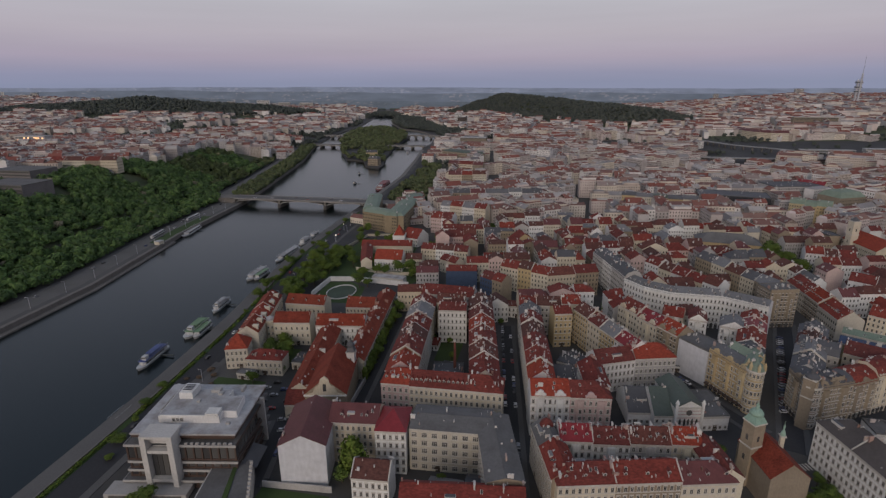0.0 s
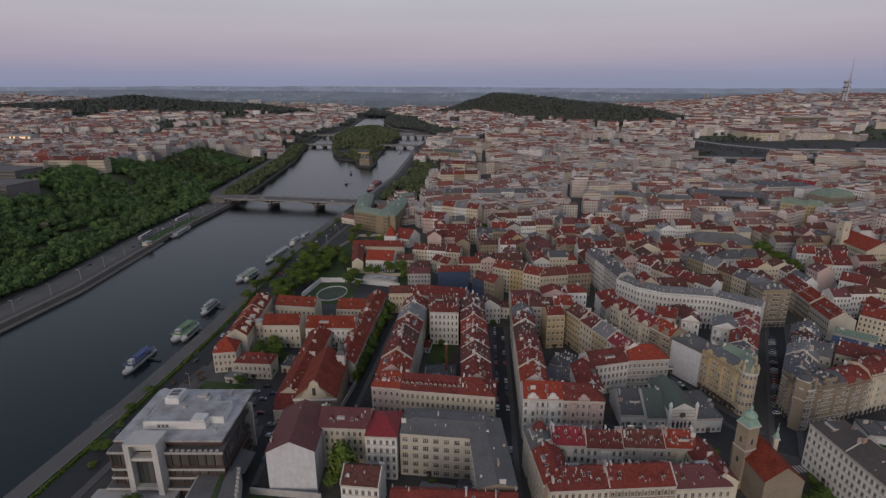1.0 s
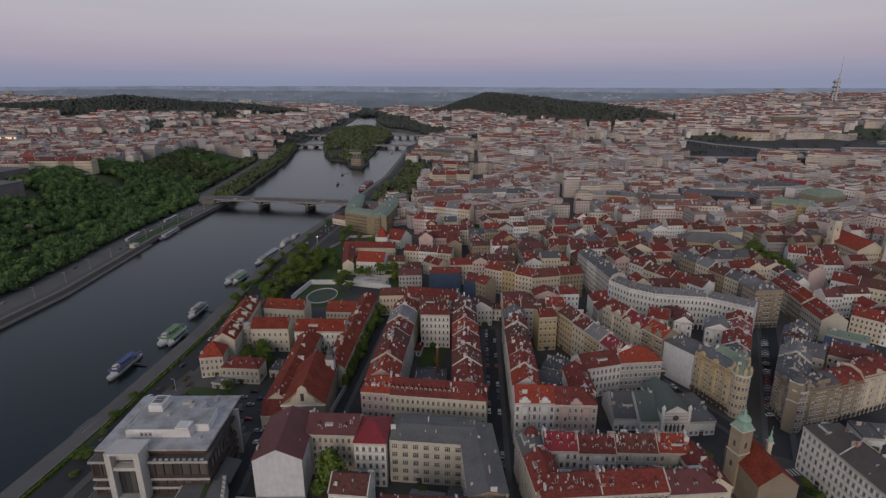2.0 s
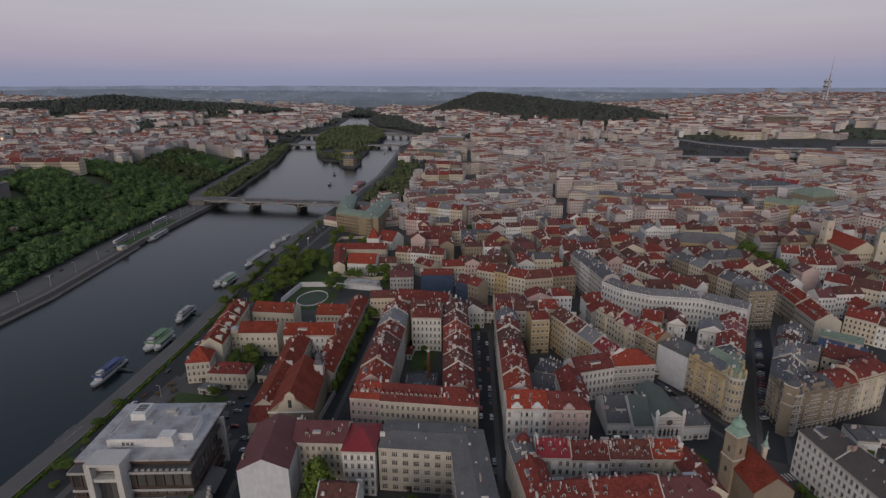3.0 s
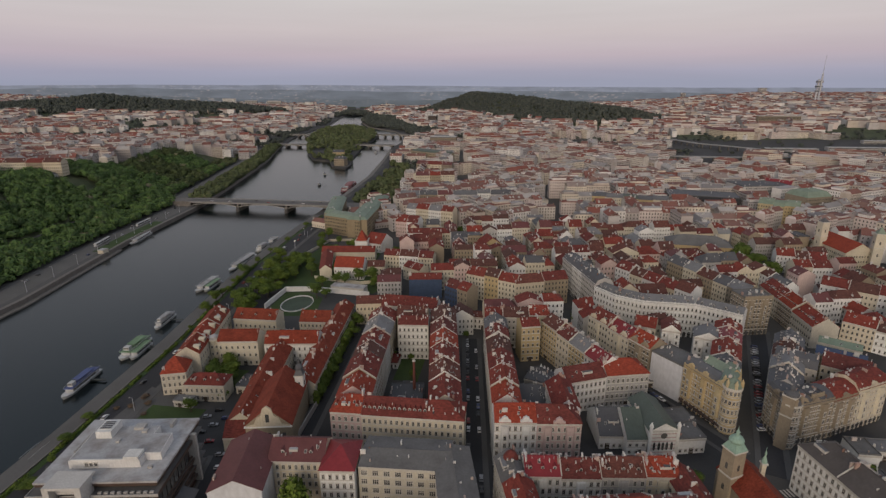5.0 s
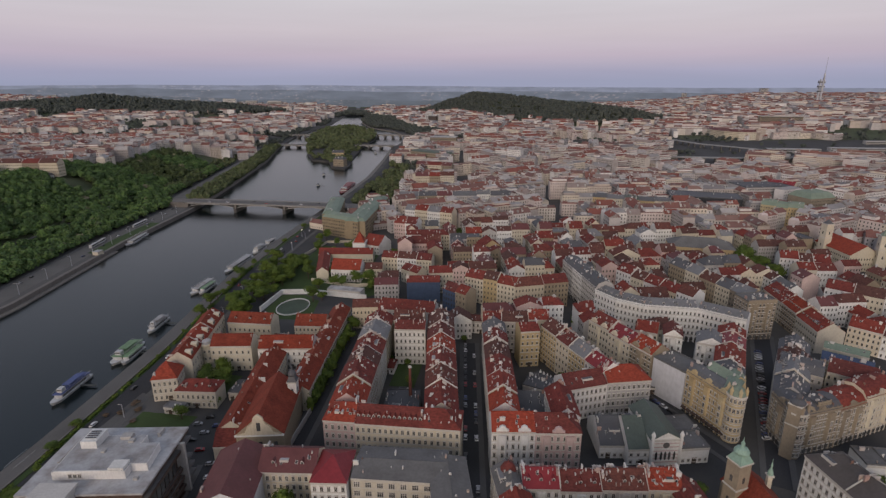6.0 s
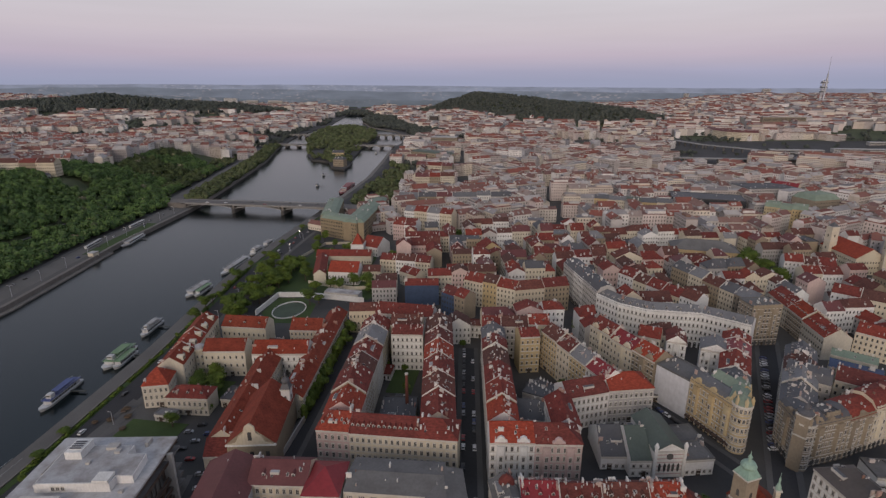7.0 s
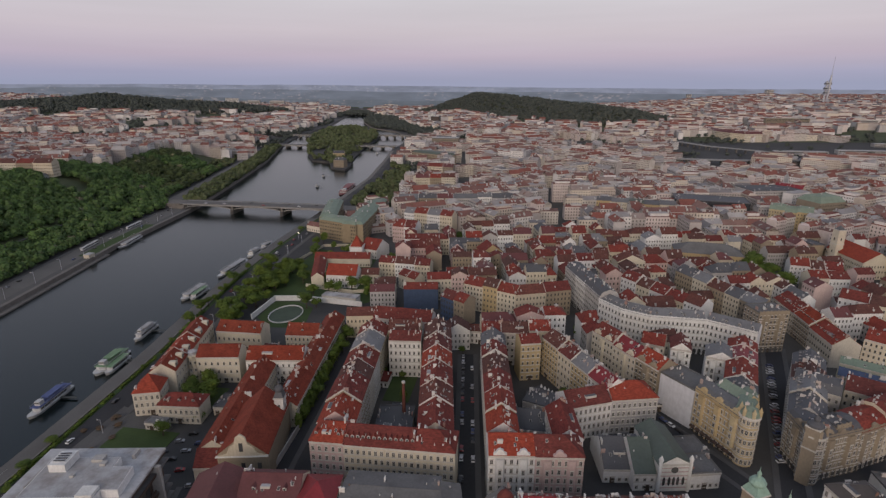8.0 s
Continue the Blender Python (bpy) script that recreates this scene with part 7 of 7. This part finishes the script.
for x, y, q in ((-77, 290, 0.5), (-72, 314, 0.45), (9, 270, 0.45), (22, 290, 0.5), (66, 318, 0.5), (95, 305, 0.5), (35, 190, 0.5), (60, 195, 0.45), (-40, 184, 0.5), (-150, 256, 0.6),
                (146, 222, 0.6), (152, 238, 0.6), (117, 203, 0.5), (113, 213, 0.45), (115, 208, 0.5), (-30, 345, 0.5), (-10, 372, 0.6), (20, 375, 0.6), (-104, 336, 0.8), (-106, 350, 0.8), (-101, 264, 0.7)):
    tree(x, y, q)

rs = random.Random(15)
for k in range(26):
    x, y = rs.uniform(-200, -105), rs.uniform(414, 545)
    if not taken(x, y, 2.5) and x > piecewise(RIGHT_BANK, y) + 36:
        tree(x, y, rs.uniform(0.5, 0.95))
for k in range(30):
    x, y = rs.uniform(-206, -192), rs.uniform(362, 480)
    if not taken(x, y, 1.0):
        tree(x, y, rs.uniform(0.8, 1.2))

# ---- boats ----
def boat(x0, y0, x1, y1, w, deck, label, upper=True, hull=None):
    L = math.hypot(x1 - x0, y1 - y0)
    root = thing("excursion_boat", label, "boat", frame_on((x0, y0), (x1, y1), -4.0), "moored boats")
    a = w / 2
    g = Geo()
    plan = [(0, 0), (L * 0.06, -a * 0.6), (L * 0.16, -a), (L * 0.94, -a), (L, -a * 0.75), (L, a * 0.75), (L * 0.94, a), (L * 0.16, a), (L * 0.06, a * 0.6)]
    n = len(plan)
    low = [(L * 0.04 + x * 0.94, y * 0.85, -0.4) for x, y in plan]
    top = [(x, y, 1.3 + 0.7 * max(0, 1 - x / (L * 0.2))) for x, y in plan]
    g.solid(low + top, [tuple(range(n, 2 * n))] + [(i, (i + 1) % n, n + (i + 1) % n, n + i) for i in range(n)])
    part("hull", g, hull or BOATWHITE, root)
    g = Geo()
    g.slab([(L * 0.2, -a * 0.82), (L * 0.9, -a * 0.82), (L * 0.9, a * 0.82), (L * 0.2, a * 0.82), (L * 0.16, 0)], 1.3, 3.6)
    cabin = part("cabin", g, BOATWHITE, root)
    for s in (-1, 1):
        for k in range(int(L * 0.66 / 2.4)):
            g = Geo()
            u = L * 0.22 + k * 2.4
            g.box(u, s * a * 0.83 - 0.03, 1.9, u + 1.9, s * a * 0.83 + 0.03, 3.0)
            part("window", g, GLASS, cabin)
    g = Geo()
    g.slab([(L * 0.17, -a * 0.9), (L * 0.93, -a * 0.9), (L * 0.93, a * 0.9), (L * 0.17, a * 0.9)], 3.6, 3.8)
    part("upper_deck", g, deck, root)
    if upper:
        g = Geo()
        g.box(L * 0.24, -a * 0.5, 3.8, L * 0.34, a * 0.5, 6.0)
        bridge = part("wheelhouse", g, BOATWHITE, root)
        g = Geo()
        g.box(L * 0.235, -a * 0.42, 4.8, L * 0.345, a * 0.42, 5.6)
        part("window_band", g, GLASS, bridge)
        g = Geo()
        g.slab([(L * 0.4, -a * 0.75), (L * 0.78, -a * 0.75), (L * 0.78, a * 0.75), (L * 0.4, a * 0.75)], 5.6, 5.75)
        for u in (0.41, 0.53, 0.65, 0.77):
            for s in (-1, 1):
                g.box(L * u - 0.06, s * a * 0.7 - 0.06, 3.8, L * u + 0.06, s * a * 0.7 + 0.06, 5.6)
        part("awning", g, deck, root)
    g = Geo()
    for s in (-1, 1):
        g.box(L * 0.17, s * a * 0.89 - 0.04, 4.6, L * 0.93, s * a * 0.89 + 0.04, 4.7)
        for k in range(10):
            u = L * (0.18 + 0.083 * k)
            g.box(u, s * a * 0.89 - 0.03, 3.8, u + 0.06, s * a * 0.89 + 0.03, 4.6)
    part("railing", g, BOATWHITE, root)
    g = Geo()
    g.box(L * 0.6, -a - 9, 1.0, L * 0.6 + 1.6, -a, 1.25)
    part("gangway", g, IRON, root)


boat(-240, 248, -244, 280, 5.4, BOATBLUE, "white excursion boat with a blue upper deck at the quay")
boat(-239, 291, -242, 322, 7.0, BOATGREEN, "green and white double-decked restaurant boat at the quay")
boat(-246, 334, -249, 360, 4.8, ROOFS["pale"], "small grey and white excursion boat at the quay")
boat(-258, 402, -258.5, 436, 6.0, ROOFS["pale"], "long white passenger boat at the quay", False)
boat(-252.2, 405, -252.8, 430, 4.6, BOATGREEN, "low white and green boat moored inside another", False)
boat(-233.4, 293, -236, 316, 4.4, BOATGREEN, "green and white pontoon terrace beside the quay", False)
boat(-258, 454, -258.5, 505, 6.0, ROOFS["pale"], "very long white passenger boat with flat roof", False)
boat(-260, 512, -260, 537, 6.5, ROOFS["pale"], "white passenger boat with a raised bridge")
boat(-261, 542, -260.5, 560, 5.5, ROOFS["pale"], "small white boat moored astern", False)
boat(-405, 518, -416, 565, 8.0, ROOFS["pale"], "white passenger boat moored at the far bank", False)
boat(-271, 815, -282, 905, 13.0, BOATRED, "large red and white moored hotel ship", True, BOATRED)
boat(-330, 868, -331, 878, 4.0, ROOFS["slate"], "small dark boat out on the river", False, HULL)
boat(-355, 965, -362, 985, 4.5, ROOFS["slate"], "small dark motor boat under way", False, HULL)
boat(-347, 1290, -352, 1312, 6.0, ROOFS["pale"], "white boat near the far bridge", False)
boat(-213, 196, -214, 212, 5.0, ROOFS["pale"], "white motor boat at the near quay", False)
for y in (376, 384, 575, 590, 604, 618, 632):
    g = Geo()
    x = piecewise(RIGHT_BANK, y) - 3.5
    g.box(x - 1.5, y, -4.3, x + 1.5, y + 8, -3.2)
    tagged(new("pontoon", g.mesh("pontoon", HULL)), "dark floating pontoon moored at the quay", "pontoon", "moored pontoons")


# ---- cars ----
def car_meshes(paint):
    g = Geo()
    side = [(-2.1, 0.35), (2.1, 0.35), (2.15, 0.75), (1.3, 0.95), (-1.95, 0.98), (-2.15, 0.7)]
    n = len(side)
    g.solid([(x, -0.86, z) for x, z in side] + [(x, 0.86, z) for x, z in side], [tuple(range(n)), tuple(range(2 * n - 1, n - 1, -1))] + [(i, i + n, (i + 1) % n + n, (i + 1) % n) for i in range(n)])
    g.solid([(-1.4, -0.66, 1.46), (0.35, -0.66, 1.46), (0.35, 0.66, 1.46), (-1.4, 0.66, 1.46), (-1.4, -0.66, 1.4), (0.35, -0.66, 1.4), (0.35, 0.66, 1.4), (-1.4, 0.66, 1.4)], [(0, 1, 2, 3), (0, 4, 5, 1), (1, 5, 6, 2), (2, 6, 7, 3), (3, 7, 4, 0)])
    c = Geo()
    c.solid([(-1.95, -0.8, 0.95), (1.1, -0.8, 0.95), (1.1, 0.8, 0.95), (-1.95, 0.8, 0.95), (-1.42, -0.66, 1.42), (0.36, -0.66, 1.42), (0.36, 0.66, 1.42), (-1.42, 0.66, 1.42)],
            [(0, 1, 5, 4), (1, 2, 6, 5), (2, 3, 7, 6), (3, 0, 4, 7)])
    return g.mesh("body", paint), c.mesh("greenhouse", GLASS)


CARS = [car_meshes(p) for p in CAR_PAINTS]
g = Geo()
g.solid([(0.32 * math.cos(t), s, 0.32 + 0.32 * math.sin(t)) for s in (-0.1, 0.1) for t in [2 * math.pi * i / 10 for i in range(10)]],
        [tuple(range(9, -1, -1)), tuple(range(10, 20))] + [(i, (i + 1) % 10, 10 + (i + 1) % 10, 10 + i) for i in range(10)])
WHEEL = g.mesh("wheel", TYRE)
PAINT_WORDS = ("white", "black", "silver", "red", "dark blue")


def car(x, y, deg, z=0.06):
    r = random.Random(int(x * 91 + y * 53))
    k = r.choice((0, 0, 1, 1, 1, 1, 2, 2, 2, 3, 4, 4))
    root = thing("car", PAINT_WORDS[k] + " hatchback car standing on the street", "car", pose(x, y, z, 0, 0, deg), "parked cars")
    part("body", CARS[k][0], None, root)
    part("greenhouse", CARS[k][1], None, root)
    for u, v in ((-1.3, -0.78), (1.3, -0.78), (-1.3, 0.78), (1.3, 0.78)):
        part("wheel", WHEEL, None, root, "", Matrix.Translation((u, v, 0)))


rr = random.Random(77)
for k in range(30):
    q = k / 29
    if rr.random() < 0.9:
        car(113 + 50 * (q * 0.6 + 0.22) - 3.4, 235 + 150 * (q * 0.6 + 0.22), 15 + rr.uniform(-4, 4))
for k in range(24):
    q = 0.2 + 0.78 * k / 23
    for off, share in ((-2.6, 0.6), (2.6, 0.4)):
        if rr.random() < share:
            car(-6 - 21 * q + off, 150 + 195 * q, 96 + rr.uniform(-2, 2))
for k in range(9):
    if rr.random() < 0.8:
        car(-116 - 10 * k / 9 + 2.0, 172 + 40 * k / 9, 100)
for k in range(4):
    for j in range(5):
        if rr.random() < 0.85:
            car(-117 + k * 4.2, 365 + j * 3.6 + k, 8)
for x, y in ((-153, 232), (-150, 240), (-147, 246), (-157, 226), (-146, 228), (-143, 234), (-140, 240), (-138, 222), (-133, 230), (-130, 238), (-128, 214), (-124, 206)):
    car(x, y, 20)
for y in (196, 232, 265, 300, 352, 420, 433, 470, 512, 520, 548, 566, 590, 622):
    car(piecewise(RIGHT_BANK, y) + 17 + rr.choice((0, 5)), y, 94)
for y in (330, 398, 412, 470, 505, 540, 566, 590, 610, 640, 668, 730, 780, 860):
    car(piecewise(LEFT_BANK, y) - rr.choice((13, 18, 24)), y, 102, 0.14)
for k in range(12):
    car(60 + 3.0 * k * 0.9, 316 - 4.4 * k * 0.9, -57)


for x, y, dg in ((-410, 686, 2), (-385, 688, 0), (-352, 697, 181), (-330, 687, 1), (-300, 698, 180), (-282, 687, 2), (-262, 698, 179)):
    car(x, y, dg, 7.06)

# ---- lamps, trams ----
def lamp_meshes():
    g = Geo()
    g.taper(0, 0, 0, 7.5, 0.17, 0.11, 6)
    a = Geo()
    a.box(-0.05, -1.4, 7.3, 0.05, 0.1, 7.42)
    h = Geo()
    h.box(-0.16, -1.9, 7.28, 0.16, -1.2, 7.45)
    return g.mesh("pole", STEEL), a.mesh("arm", STEEL), h.mesh("lantern", TRIM)


LAMP = lamp_meshes()


def lamp(x, y, deg, z=0.15, size=1.0):
    root = thing("street_lamp", "slim grey street lamp with a single arm", "lamp", pose(x, y, z, 0, 0, deg) @ Matrix.Scale(size, 4), "street lamps")
    part("pole", LAMP[0], None, root)
    arm = part("arm", LAMP[1], None, root)
    part("lantern", LAMP[2], None, arm)


for y in range(240, 680, 34):
    lamp(piecewise(LEFT_BANK, y) - 7.0, y, -80, 0.15, 1.3)
for y in range(200, 640, 40):
    lamp(piecewise(RIGHT_BANK, y) + 28, y, -90)


def lit_lamp(x, y):
    root = thing("street_lamp", "lit street lamp with a warm glowing globe", "lamp", pose(x, y, 0.1), "street lamps")
    part("pole", LAMP[0], None, root)
    g = Geo()
    g.lathe(0, 0, [(0.08, 7.4), (0.26, 7.55), (0.3, 7.8), (0.24, 8.0), (0.05, 8.15)], 8)
    part("globe", g, LAMP_LIGHT, root)


for x, y in ((-231, 566), (-143, 640), (-226, 640), (-222, 520)):
    lit_lamp(x, y)


def tram(x, y, deg, z=0.15):
    root = thing("tram", "plain white tram on the far embankment", "tram", pose(x, y, z, 0, 0, deg))
    for k in range(2):
        g = Geo()
        g.box(k * 15, -1.2, 0.4, k * 15 + 14.4, 1.2, 3.3)
        part("car_body", g, BOATWHITE, root)
        g = Geo()
        g.box(k * 15 + 0.6, -1.24, 1.6, k * 15 + 13.8, 1.24, 2.6)
        part("window_band", g, GLASS, root)


tram(piecewise(LEFT_BANK, 575) - 22, 575, 98)
tram(piecewise(LEFT_BANK, 500) - 20, 495, 104)
g = Geo()
kx = piecewise(LEFT_BANK, 478) - 1
kiosk = thing("kiosk", "small pale stone landing house on the river wall", "kiosk", Matrix.Translation((kx, 478, 0.2)))
g.box(-4, -3, -0.3, 2, 4, 3.4)
part("wall", g, WALLS["cream"], kiosk)
g = Geo()
g.box(-4.4, -3.4, 3.4, 2.4, 4.4, 3.8)
part("roof", g, ROOFS["pale"], kiosk)

g = Geo()
g.taper(0, 0, 0, 24, 1.0, 0.65, 12)
stack = thing("factory_chimney", "tall red brick chimney in the courtyard", "chimney", Matrix.Translation((-49.5, 268, 0)))
part("shaft", g, surface("dark_red_brick", [(0.14, 0.05, 0.04), (0.16, 0.06, 0.045)], fine=3), stack)
g = Geo()
g.taper(0, 0, 24, 24.8, 0.85, 0.85, 12)
part("rim", g, TRIM, stack)

# ---- hills that close the view, haze put into their glow ----
def hills(dist, bend, mat_, base, amp, seed, label):
    g = Geo()
    n = 150
    rows = []
    for i in range(n + 1):
        x = -6400 + 11600 * i / n
        z = base(x) + amp * noise.fractal((x * 0.0012, seed, 0.5), 1.0, 2.0, 5)
        y = dist - bend * max(0.0, -x)
        rows.append([(x, y, -20), (x, y, z), (x, y + 120, z - 8), (x, y + 120, -20)])
    g.v = [p for q in rows for p in q]
    for i in range(n):
        for k in range(3):
            a = i * 4 + k
            g.f.append((a, a + 4, a + 5, a + 1))
            g.m.append(0)
    return tagged(new("backdrop", g.mesh("backdrop", mat_)), label, "hills", kind="structure")


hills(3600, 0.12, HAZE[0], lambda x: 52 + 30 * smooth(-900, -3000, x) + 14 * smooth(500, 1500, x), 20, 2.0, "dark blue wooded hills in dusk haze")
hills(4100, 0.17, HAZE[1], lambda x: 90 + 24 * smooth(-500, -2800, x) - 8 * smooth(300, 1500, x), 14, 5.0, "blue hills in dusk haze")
hills(4650, 0.22, HAZE[2], lambda x: 120 + 16 * smooth(200, -1800, x) - 10 * smooth(300, 1500, x), 7, 9.0, "pale hazy far hills on the horizon")
